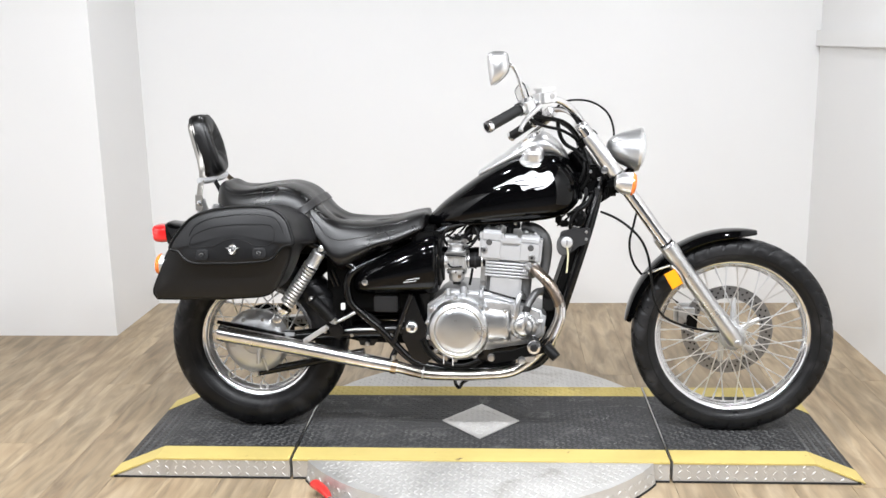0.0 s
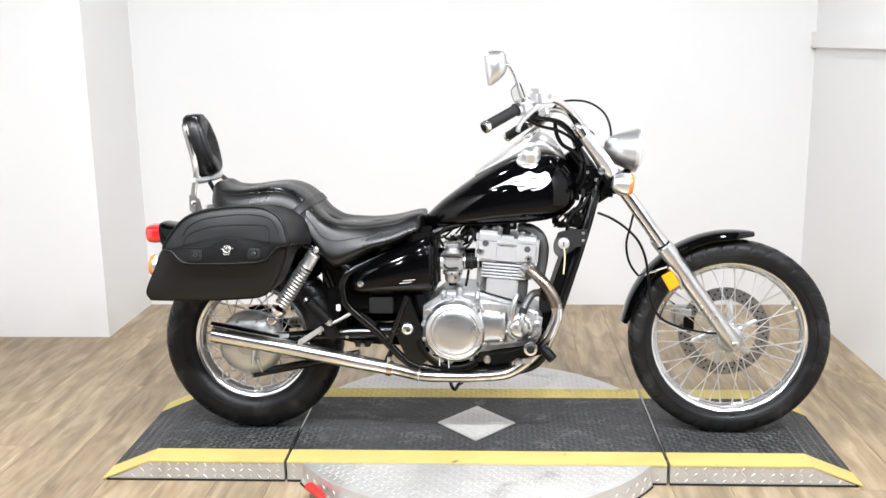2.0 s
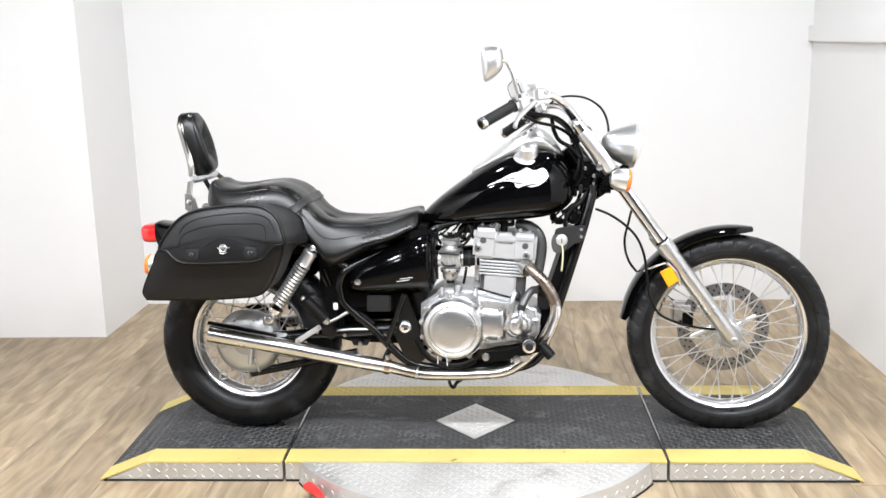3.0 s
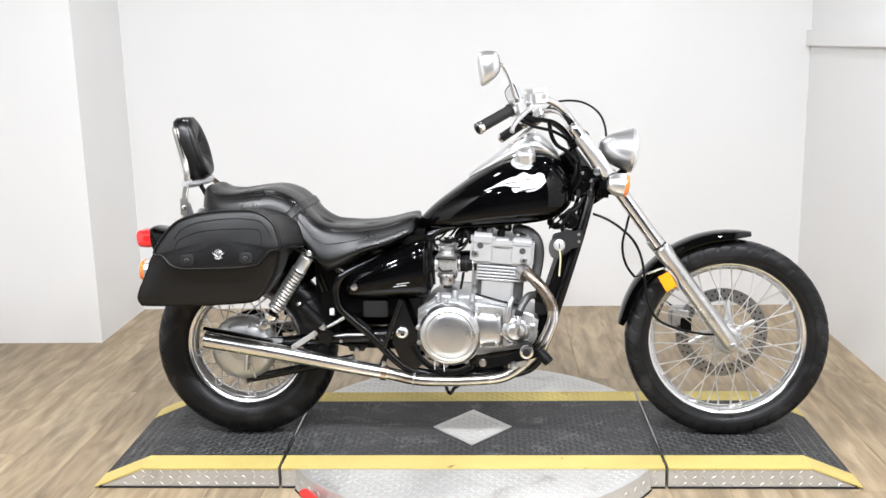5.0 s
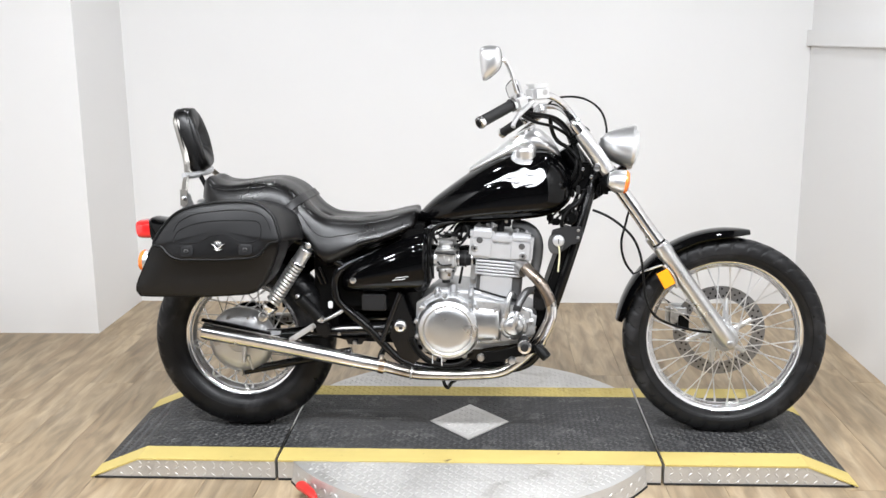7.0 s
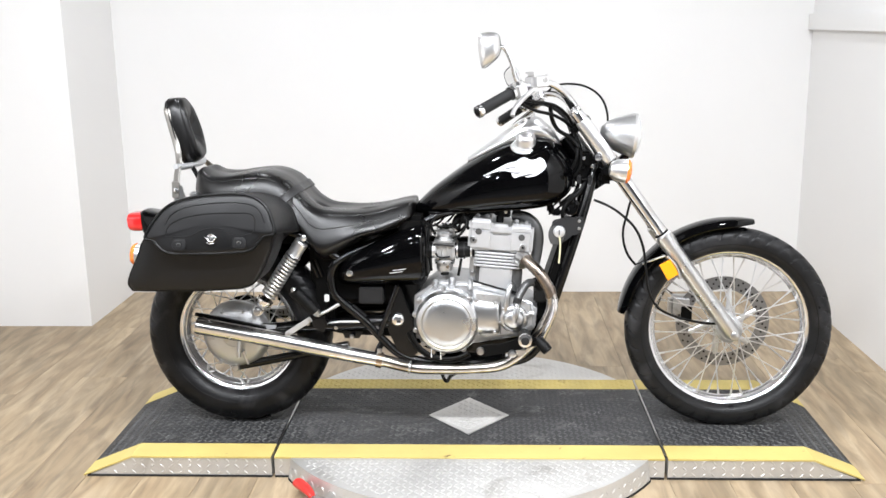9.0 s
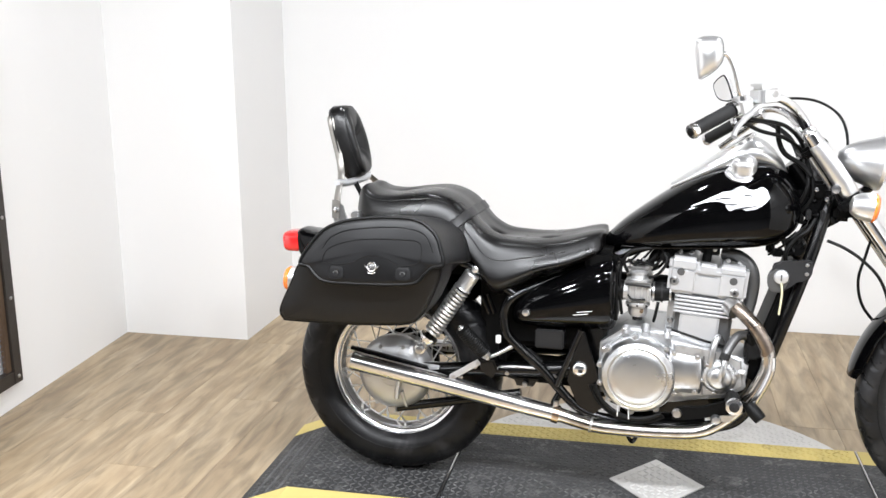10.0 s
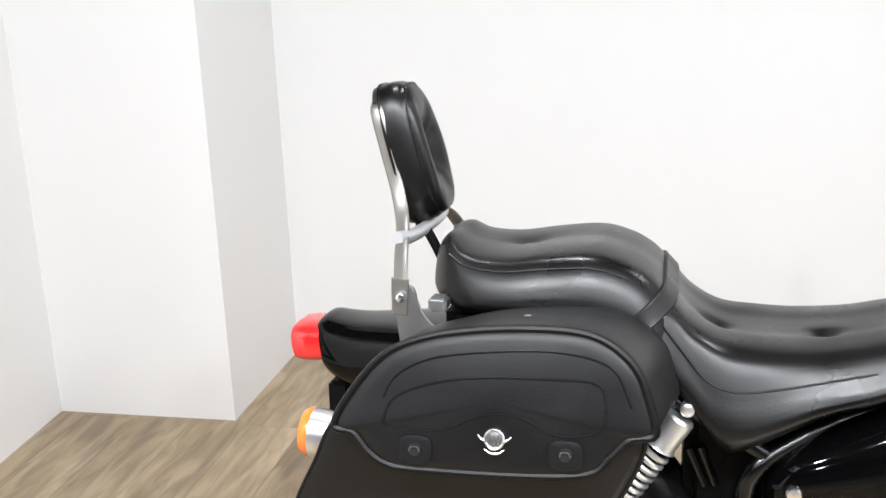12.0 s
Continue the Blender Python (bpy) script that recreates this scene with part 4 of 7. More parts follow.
for k in range(4):
    P("connector", box(bmesh.new(), 0.322 + 0.017 * k, 0.334 + 0.017 * k, -0.075, -0.05, 0.775 + 0.011 * (k % 3), 0.800 + 0.013 * (k % 2), 0.003), "box_grey" if k % 2 else "satin", "small wire connector")
    if k % 2:
        P("clamp_bolt", turned(((0.0, -0.006), (0.005, -0.005), (0.006, 0.0)), (0.345 + 0.013 * k, -0.078, 0.842 + 0.012 * ((k * 2) % 3)), seg=12), "chrome", "small bright bolt")

for k in range(7):
    w0, h0 = 0.255 + 0.012 * k, 0.690 + 0.009 * ((k * 3) % 4)
    P("wire", bar(((w0, -0.06, h0), (w0 + 0.012, -0.075, h0 + 0.014), (w0 + 0.006, -0.06, h0 + 0.030), (w0 + 0.03, -0.05, h0 + 0.052)), 0.0032, 6, 4), "rubber", "thin black wire")
P("wire_block", box(bmesh.new(), 0.262, 0.292, -0.068, -0.04, 0.686, 0.706, 0.004), "satin", "black wire connector block")
P("wire_block", box(bmesh.new(), 0.248, 0.270, -0.06, -0.035, 0.694, 0.722, 0.005), "satin", "black wire connector block")

# headlight and signals
head = P("headlight", turned(((0.004, -0.084), (0.020, -0.081), (0.036, -0.066), (0.050, -0.042), (0.061, -0.014), (0.068, 0.008), (0.073, 0.018), (0.070, 0.028), (0.062, 0.029)), axis="x", seg=48), "soft_chrome", "chromed headlight bucket", at=pose(0.494, 0, 0.932, 0, 6, 0) @ Matrix.Scale(0.985, 4))
P("lens", turned(((0.064, 0.026), (0.055, 0.036), (0.03, 0.043), (0.0, 0.045)), axis="x", seg=40), "lens_glass", "clear ribbed headlight lens", head)
P("reflector", turned(((0.062, 0.024), (0.04, 0.0), (0.01, -0.02), (0.0, -0.02)), axis="x", seg=40), "chrome", "headlight reflector", head)
P("headlight_bracket", bar(((0.455, 0, 0.862), (0.47, 0, 0.85), (0.50, 0, 0.872)), 0.012, 10, 4, flat=1.8), "frame", "black headlight bracket")

for y in (-0.152, ):
    sg = P("front_turn_signal", turned(((0.006, -0.034), (0.021, -0.030), (0.031, -0.015), (0.035, 0.004), (0.036, 0.018)), axis="x", seg=32), "soft_chrome", "chromed front turn signal", at=pose(0.462, y, 0.836, 0, 8, 0))
    P("lens", turned(((0.0355, 0.018), (0.036, 0.023), (0.030, 0.030), (0.012, 0.034), (0.0, 0.035)), axis="x", seg=32), "orange", "amber turn signal lens", sg)
    P("stem", bar(((0.0, 0.0, 0.0), (-0.01, 0.05, 0.0)), 0.011, 12, 0), "chrome", "", sg)

# handlebar and its controls, carried a little to the left side
BAR = Vector((-0.003, 0.07, -0.003))
hb = P("handlebar", bar(((0.352, 0.0, 0.992), (0.352, -0.06, 0.996), (0.335, -0.11, 1.022), (0.292, -0.185, 1.072), (0.245, -0.225, 1.098), (0.195, -0.262, 1.092), (0.132, -0.315, 1.066), (0.055, -0.385, 1.024)), 0.0112, 14, 6), "chrome", "chromed pulled-back handlebar", at=Matrix.Translation(BAR))
P("bar_half", bar(((0.352, 0.0, 0.992), (0.352, 0.06, 0.994), (0.34, 0.11, 1.012), (0.305, 0.185, 1.048), (0.262, 0.232, 1.058), (0.215, 0.27, 1.038), (0.176, 0.30, 1.013), (0.10, 0.36, 0.961)), 0.0112, 14, 6), "chrome", "chromed handlebar half", hb)
for y in (-0.035, 0.035):
    P("riser", bar(((0.352, y, 0.955), (0.352, y, 1.0)), 0.016, 14, 0), "chrome", "handlebar riser", hb)
for a, b in (((0.136, -0.3115, 1.068), (0.053, -0.387, 1.023)), ((0.172, 0.303, 1.010), (0.098, 0.362, 0.960))):
    A, B = Vector(a), Vector(b)
    pts, rr = [], []
    for k in range(25):
        pts.append(A.lerp(B, k / 24))
        rr.append(0.0158 + (0.0014 if k % 2 else 0))
    g = P("grip", bar(pts, rr, 18, 0), "grip", "ribbed black rubber grip", hb)
    d = (B - A).normalized()
    P("bar_end", bar((B - d * 0.004, B + d * 0.003, B + d * 0.009, B + d * 0.011), (0.0185, 0.0192, 0.0175, 0.008), 18, 0), "chrome", "chrome bar end ring", g)
    P("end_plug", bar((B + d * 0.011, B + d * 0.013), (0.0105, 0.009), 16, 0), "rubber", "black end plug", g)
    P("collar", bar((A - d * 0.012, A - d * 0.002), 0.0205, 18, 0), "chrome", "chrome grip collar", g)


def along(p, q):
    """A turn that lays local x along the way from p to q."""
    d = (Vector(q) - Vector(p)).normalized()
    return Matrix.Translation(p) @ d.to_track_quat("X", "Z").to_matrix().to_4x4()


sw = P("switch_housing", box(bmesh.new(), -0.024, 0.024, -0.022, 0.022, -0.026, 0.022, 0.009, 3), "soft_chrome", "chromed switch housing", hb, along((0.160, -0.291, 1.080), (0.10, -0.345, 1.05)))
P("switch", box(bmesh.new(), -0.01, 0.01, -0.026, -0.018, -0.008, 0.008, 0.002), "satin", "black switch", sw)
ms = P("brake_reservoir", box(bmesh.new(), -0.030, 0.034, -0.026, 0.028, -0.026, 0.024, 0.011, 3), "soft_chrome", "bright metal brake fluid reservoir", hb, pose(0.214, -0.262, 1.104, 0, -4, 35))
P("reservoir_cap", box(bmesh.new(), -0.026, 0.030, -0.022, 0.024, 0.022, 0.029, 0.0025), "soft_chrome", "", ms)
P("sight_glass", turned(((0.0, -0.029), (0.008, -0.028), (0.009, -0.022)), (0.01, 0, 0.003), seg=16), "steel", "small cover screw", ms)
P("brake_lever", bar(((0.232, -0.252, 1.092), (0.214, -0.268, 1.088), (0.182, -0.300, 1.062), (0.158, -0.334, 1.038), (0.147, -0.352, 1.020), (0.1445, -0.360, 1.008)), (0.009, 0.0088, 0.0082, 0.0072, 0.0068, 0.0085), 12, 5, flat=0.8), "soft_chrome", "chromed curved brake lever", hb)
P("lever_perch", box(bmesh.new(), -0.02, 0.02, -0.018, 0.018, -0.018, 0.016, 0.006), "chrome", "chromed clutch lever perch", hb, along((0.235, 0.252, 1.048), (0.18, 0.30, 1.01)))
P("clutch_lever", bar(((0.25, 0.25, 1.035), (0.215, 0.29, 1.005), (0.165, 0.335, 0.962), (0.135, 0.36, 0.935)), 0.0075, 10, 5, flat=0.7), "chrome", "chromed clutch lever", hb)
P("switch_housing", box(bmesh.new(), -0.02, 0.02, -0.02, 0.02, -0.022, 0.02, 0.007), "satin", "black switch housing", hb, along((0.20, 0.282, 1.028), (0.12, 0.345, 0.975)))

# mirrors: a domed chrome shell with the glass behind it
P("mirror_stem", bar(((0.158, -0.345, 1.098), (0.150, -0.352, 1.118), (0.137, -0.36, 1.162), (0.124, -0.362, 1.190), (0.114, -0.365, 1.199), (0.090, -0.366, 1.198)), (0.0062, 0.0058, 0.0052, 0.0052, 0.006, 0.007), 12, 5), "chrome", "chromed mirror stem", hb)
P("stem_nut", bar(((0.159, -0.345, 1.093), (0.157, -0.346, 1.104)), 0.0098, 6, 0), "chrome", "chromed stem nut", hb)
SHELL = ((0.055, 1.236), (0.073, 1.239), (0.096, 1.237), (0.106, 1.228), (0.109, 1.209), (0.110, 1.194), (0.103, 1.174), (0.084, 1.155), (0.063, 1.142), (0.055, 1.146), (0.050, 1.178), (0.047, 1.205), (0.048, 1.228))
out = [Vector((x - 0.079, 0, z - 1.192)) for x, _, z in spline([(x, 0, z) for x, z in SHELL], 5, True)]


def mirror_head(at):
    bm = bmesh.new()
    loft(bm, [[Vector((p.x * k, y, p.z * k)) for p in out] for k, y in ((0.94, 0.005), (1.0, 0.003), (1.0, -0.003), (0.965, -0.010), (0.87, -0.017), (0.70, -0.023), (0.42, -0.027), (0.10, -0.029))])
    shell_ = P("mirror", bm, "soft_chrome", "domed chrome rear-view mirror shell", hb, at, smooth=60)
    bm = bmesh.new()
    loft(bm, [[Vector((p.x * k, y, p.z * k)) for p in out] for k, y in ((0.92, 0.0055), (0.90, 0.0068))])
    P("glass", bm, "mirror", "mirror glass", shell_, smooth=0)
    rim = [Vector((p.x * 0.97, 0.0045, p.z * 0.97)) for p in out]
    P("glass_rim", bar(rim + rim[:1], 0.0022, 8, 0), "rubber", "black rubber rim", shell_)


mirror_head(pose(0.079, -0.370, 1.192, 4, 0, -8))
mirror_head(pose(0.138, 0.382, 1.106, 4, 36, 136) @ Matrix.Scale(0.95, 4))
P("mirror_stem", bar(((0.205, 0.275, 1.045), (0.200, 0.30, 1.062), (0.185, 0.34, 1.085), (0.165, 0.366, 1.10), (0.150, 0.374, 1.104)), 0.0052, 10, 5), "chrome", "chromed mirror stem", hb)

# cables and hoses
for nm, pts, r, m in (
        ("brake_hose", ((0.225, -0.245, 1.100), (0.27, -0.20, 1.085), (0.315, -0.15, 1.03), (0.345, -0.11, 0.965), (0.385, -0.085, 0.90), (0.415, -0.07, 0.84), (0.43, -0.06, 0.79)), 0.0055, "rubber"),
        ("throttle_cable", ((0.165, -0.285, 1.055), (0.20, -0.25, 1.045), (0.27, -0.18, 1.03), (0.315, -0.12, 0.99), (0.335, -0.09, 0.93), (0.335, -0.07, 0.86), (0.29, -0.05, 0.78)), 0.0050, "rubber"),
        ("throttle_cable", ((0.168, -0.282, 1.040), (0.21, -0.24, 1.018), (0.27, -0.18, 1.000), (0.318, -0.11, 0.965), (0.345, -0.08, 0.91), (0.35, -0.06, 0.84), (0.30, -0.04, 0.77)), 0.0050, "rubber"),
        ("clutch_cable", ((0.245, 0.25, 1.045), (0.285, 0.18, 1.085), (0.36, 0.06, 1.088), (0.415, -0.02, 1.055), (0.438, -0.05, 0.998), (0.430, -0.05, 0.92), (0.40, -0.05, 0.86)), 0.0036, "rubber"),
        ("wire_loom", ((0.20, 0.275, 1.02), (0.255, 0.21, 1.02), (0.31, 0.12, 0.985), (0.33, 0.04, 0.93), (0.34, -0.02, 0.88), (0.36, -0.05, 0.83)), 0.0065, "rubber"),
        ("wire_loom", ((0.255, -0.19, 1.035), (0.262, -0.15, 0.99), (0.28, -0.12, 0.955), (0.318, -0.10, 0.93), (0.345, -0.09, 0.90)), 0.0065, "rubber"),
        ("speedo_cable", ((0.39, -0.10, 0.74), (0.43, -0.113, 0.725), (0.473, -0.114, 0.697), (0.515, -0.113, 0.655), (0.540, -0.111, 0.600), (0.552, -0.108, 0.53), (0.562, -0.106, 0.46), (0.595, -0.104, 0.403), (0.66, -0.10, 0.372), (0.74, -0.085, 0.352), (0.79, -0.06, 0.345)), 0.0040, "rubber"),
        ("front_brake_hose", ((0.445, 0.04, 0.80), (0.515, 0.055, 0.745), (0.512, 0.058, 0.69), (0.497, 0.059, 0.62), (0.506, 0.062, 0.56), (0.535, 0.075, 0.512), (0.60, 0.09, 0.45), (0.67, 0.098, 0.40)), 0.0040, "rubber"),
        ("wire_loom", ((0.37, -0.055, 0.80), (0.345, -0.075, 0.76), (0.315, -0.075, 0.735), (0.295, -0.08, 0.70), (0.30, -0.07, 0.67)), 0.006, "rubber"),
        ("wire_loom", ((0.36, -0.03, 0.77), (0.32, -0.06, 0.745), (0.285, -0.07, 0.725)), 0.005, "rubber"),
):
    P(nm, bar([Vector(p) + BAR * min(1, max(0, (p[2] - 0.86) / 0.14)) for p in pts], r, 8, 6), m, "black " + nm.replace("_", " "))

# front mudguard
ff = P("front_fender", fender(FX, FZ, 0.351, 0.064, 172, 79, 0.022, flare=0.004), "paint", "gloss black front fender")
for y in (-0.072, 0.072):
    P("fender_stay", box(bmesh.new(), 0.625, 0.668, y - 0.006, y + 0.006, 0.545, 0.585, 0.003), "satin", "black fender mount", ff)
P("fender_brace", bar(((0.545, -0.078, 0.538), (0.575, -0.09, 0.553), (0.61, -0.11, 0.570)), 0.0035, 8, 4), "chrome", "thin bright brace", ff)
rf = P("reflector", slab(bmesh.new(), ((0.589, 0.544), (0.622, 0.563), (0.648, 0.517), (0.616, 0.496)), -0.136, -0.124, 0.003), "amber", "amber side reflector")
P("reflector_bracket", bar(((0.612, -0.118, 0.570), (0.64, -0.12, 0.54), (0.655, -0.115, 0.50)), 0.006, 8, 4), "steel", "", rf)
cal = P("brake_caliper", box(bmesh.new(), 0.652, 0.728, 0.055, 0.105, 0.335, 0.405, 0.012, 3), "cast", "cast front brake caliper")
P("caliper_cover", box(bmesh.new(), 0.69, 0.725, 0.048, 0.056, 0.325, 0.372, 0.003), "satin", "black caliper cover", cal)

# ---- tank
TS = ((-0.168, 0.713, 0.690, 0.030), (-0.135, 0.748, 0.686, 0.066), (-0.09, 0.786, 0.687, 0.096), (0.0, 0.850, 0.692, 0.130), (0.09, 0.901, 0.698, 0.150), (0.17, 0.932, 0.703, 0.157), (0.235, 0.934, 0.712, 0.154), (0.285, 0.908, 0.728, 0.132), (0.318, 0.865, 0.758, 0.096), (0.331, 0.825, 0.795, 0.040))


def tank_at(x):
    for a, b in zip(TS, TS[1:]):
        if a[0] <= x <= b[0]:
            k = (x - a[0]) / (b[0] - a[0])
            return [a[i] + (b[i] - a[i]) * k for i in range(4)]


def tank_ring(x, zt, zb, w, seg=44):
    ring = []
    wide = zb + (zt - zb) * 0.40
    for k in range(seg):
        a = 2 * math.pi * k / seg
        c, s = math.cos(a), math.sin(a)
        y = w * sign(c) * abs(c) ** (2 / 2.25)
        z = wide + ((zt - wide) * abs(s) ** (2 / 2.1) if s > 0 else -(wide - zb) * abs(s) ** (2 / 4.0))
        ring.append(Vector((x, y, z)))
    return ring


def tank_side(x, z):
    """The half width of the tank at a place on its flank."""
    _, zt, zb, w = tank_at(x)
    wide = zb + (zt - zb) * 0.40
    if z > wide:
        s = min(1, ((z - wide) / (zt - wide))) ** (2.1 / 2)
    else:
        s = min(1, ((wide - z) / (wide - zb))) ** (4.0 / 2)
    return w * math.sqrt(max(0, 1 - s * s)) ** (2 / 2.25)


bm = bmesh.new()
st = spline([(a, b, c) for a, b, c, d in TS], 6)
sw_ = spline([(a, d, 0) for a, b, c, d in TS], 6)
loft(bm, [tank_ring(p[0], p[1], p[2], q[1]) for p, q in zip(st, sw_)])
tank = P("fuel_tank", bm, "paint", "gloss black teardrop fuel tank")
# emblem: a winged flame laid on the flank
bm = bmesh.new()
top = spline([(0.052, 0, 0.8185), (0.089, 0, 0.837), (0.129, 0, 0.857), (0.150, 0, 0.862), (0.166, 0, 0.872), (0.178, 0, 0.874), (0.192, 0, 0.867), (0.208, 0, 0.867), (0.220, 0, 0.873), (0.228, 0, 0.872), (0.240, 0, 0.862), (0.243, 0, 0.848)], 3)
low = spline([(0.052, 0, 0.8165), (0.089, 0, 0.830), (0.117, 0, 0.834), (0.138, 0, 0.830), (0.141, 0, 0.818), (0.147, 0, 0.813), (0.165, 0, 0.818), (0.176, 0, 0.8195), (0.185, 0, 0.815), (0.195, 0, 0.8165), (0.205, 0, 0.818), (0.214, 0, 0.821), (0.231, 0, 0.833), (0.243, 0, 0.847)], 3)
cols = []
for i in range(31):
    x = 0.052 + 0.191 * i / 30
    zt = np.interp(x, [p.x for p in top], [p.z for p in top])
    zb = np.interp(x, [p.x for p in low], [p.z for p in low])
    cols.append([(x, zb + (max(zt, zb + 0.001) - zb) * k / 6) for k in range(7)])
grid = {}
for lift in (0.0035, -0.002):
    grid[lift] = [[bm.verts.new((x, -tank_side(x, z) - lift, z)) for x, z in c] for c in cols]
    g = grid[lift]
    for i in range(30):
        for k in range(6):
            bm.faces.new((g[i][k], g[i + 1][k], g[i + 1][k + 1], g[i][k + 1]))
for i in range(30):
    for k in (0, 6):
        bm.faces.new((grid[0.0035][i][k], grid[0.0035][i + 1][k], grid[-0.002][i + 1][k], grid[-0.002][i][k]))
P("tank_emblem", bm, "emblem", "silver winged tank emblem", tank)
for x0, z0, x1, z1, x2, z2 in ((0.085, 0.829, 0.13, 0.842, 0.185, 0.845), (0.118, 0.834, 0.15, 0.828, 0.20, 0.834), (0.155, 0.816, 0.175, 0.820, 0.215, 0.828), (0.165, 0.857, 0.19, 0.852, 0.222, 0.852)):
    pts = [(x, -tank_side(x, z) - 0.0032, z) for x, z in ((x0, z0), (x1, z1), (x2, z2))]
    P("feather_line", bar(pts, (0.0006, 0.0022, 0.0006), 6, 5), "gap", "dark line between the feathers", tank)
# seam flange along the lower edge
for s in (-1, 1):
    pts = [(x, s * tank_side(x, tank_at(x)[2] + 0.012), tank_at(x)[2] + 0.010) for x in np.linspace(-0.12, 0.29, 14)]
    P("tank_seam", bar(pts, 0.0035, 8, 3), "paint", "tank seam flange", tank)
# console with the instrument on the tank's spine
CS = ((-0.002, 0.862, 0.845, 0.014), (0.040, 0.893, 0.860, 0.036), (0.085, 0.925, 0.875, 0.052), (0.125, 0.954, 0.888, 0.062), (0.165, 0.982, 0.900, 0.068), (0.205, 0.993, 0.905, 0.069), (0.245, 0.972, 0.905, 0.060), (0.275, 0.937, 0.895, 0.042), (0.294, 0.905, 0.885, 0.015))
con = P("instrument_console", cushion([(a, b, a, c, w) for a, b, c, w in CS], 5, 32, 2.0), "soft_chrome", "chromed instrument console on the tank")
P("dial_bezel", turned(((0.050, -0.004), (0.052, 0.004), (0.046, 0.006), (0.044, 0.001), (0.0, 0.001)), axis="z", seg=40), "chrome", "chrome dial bezel", con, pose(0.165, 0, 0.972, 0, -32, 0))
P("dial", turned(((0.045, 0.0), (0.045, 0.003), (0.0, 0.003)), axis="z", seg=40), "satin", "black dial", con, pose(0.163, 0, 0.974, 0, -32, 0))
P("fuel_cap", turned(((0.046, 0.0), (0.047, 0.008), (0.042, 0.013), (0.033, 0.015), (0.030, 0.022), (0.031, 0.036), (0.027, 0.046), (0.016, 0.052), (0.0, 0.053)), axis="z", seg=40), "soft_chrome", "chromed screw-on fuel cap", tank, pose(0.180, -0.082, 0.896, 24, 0, 0))

# ---- seat
SEAT = ((-0.166, 0.722, -0.168, 0.690, 0.075), (-0.174, 0.734, -0.174, 0.672, 0.112), (-0.21, 0.729, -0.207, 0.656, 0.136), (-0.27, 0.714, -0.260, 0.632, 0.152), (-0.34, 0.706, -0.325, 0.612, 0.166), (-0.40, 0.707, -0.375, 0.584, 0.176), (-0.455, 0.714, -0.422, 0.555, 0.178), (-0.497, 0.738, -0.452, 0.548, 0.174), (-0.525, 0.768, -0.486, 0.588, 0.166), (-0.551, 0.796, -0.530, 0.650, 0.160), (-0.563, 0.802, -0.548, 0.690, 0.152))
PILL = ((-0.540, 0.786, -0.532, 0.676, 0.150), (-0.558, 0.803, -0.546, 0.682, 0.158), (-0.59, 0.820, -0.578, 0.712, 0.160), (-0.635, 0.831, -0.628, 0.726, 0.158), (-0.70, 0.826, -0.70, 0.726, 0.155), (-0.76, 0.818, -0.76, 0.726, 0.150), (-0.81, 0.822, -0.81, 0.727, 0.138), (-0.838, 0.837, -0.838, 0.730, 0.118), (-0.856, 0.832, -0.858, 0.737, 0.092), (-0.867, 0.810, -0.870, 0.752, 0.066), (-0.872, 0.788, -0.873, 0.768, 0.035))
RIDER = ((0.92, 0), (0.935, 0.20), (0.985, 0.36), (0.985, 0.47), (0.955, 0.59), (0.90, 0.68), (0.82, 0.745), (0.72, 0.79), (0.57, 0.83), (0.42, 0.862), (0.26, 0.893), (0.10, 0.922), (-0.05, 0.95), (-0.20, 0.974), (-0.35, 0.99), (-0.50, 0.985), (-0.66, 0.93), (-0.80, 0.83), (-0.91, 0.69), (-0.98, 0.45), (-1, 0))
GUEST = ((0.955, 0), (0.965, 0.12), (0.985, 0.30), (0.98, 0.45), (0.95, 0.58), (0.90, 0.69), (0.83, 0.765), (0.72, 0.815), (0.60, 0.85), (0.46, 0.885), (0.30, 0.918), (0.12, 0.948), (-0.06, 0.972), (-0.24, 0.988), (-0.42, 0.99), (-0.60, 0.955), (-0.76, 0.86), (-0.90, 0.69), (-0.99, 0.42), (-1, 0))
seat = P("rider_seat", padded(SEAT, RIDER), "vinyl", "black vinyl rider seat with buttons", smooth=75)
pil = P("passenger_seat", padded(PILL, GUEST), "vinyl", "black vinyl passenger seat", smooth=75)


def seat_point(row, h, w, side, out=0.001):
    a, b, c, d, half = row
    return ((a + c) / 2 + (a - c) / 2 * h, side * (half * w + out), (b + d) / 2 + (b - d) / 2 * h)


for s in (-1, 1):
    P("seam_piping", bar([seat_point(r, 0.26, 0.893, s, 0.0006) for r in SEAT[3:10]], 0.0016, 8, 5), "vinyl", "stitched seam", seat)
    P("seam_piping", bar([seat_point(r, 0.60, 0.85, s, 0.0012) for r in PILL[2:8]], 0.0014, 8, 5), "vinyl", "stitched seam", pil)
DIMPLES = ((-0.468, -0.030, 0.018), (-0.318, -0.030, 0.015))
for v in seat.data.vertices:
    for x, y, deep in DIMPLES:
        d2 = ((v.co.x - x) ** 2 + (v.co.y - y) ** 2) / 0.017 ** 2
        if d2 < 9 and v.co.z > 0.69:
            v.co.z -= deep * math.exp(-d2)
for v in pil.data.vertices:
    d2 = ((v.co.x + 0.735) / 0.030) ** 2 + (v.co.y / 0.022) ** 2
    if d2 < 9 and v.co.z > 0.79:
        v.co.z -= 0.007 * math.exp(-d2)
both = [(o.data, i0) for o, i0 in ((seat, 0), (pil, len(seat.data.vertices)))]
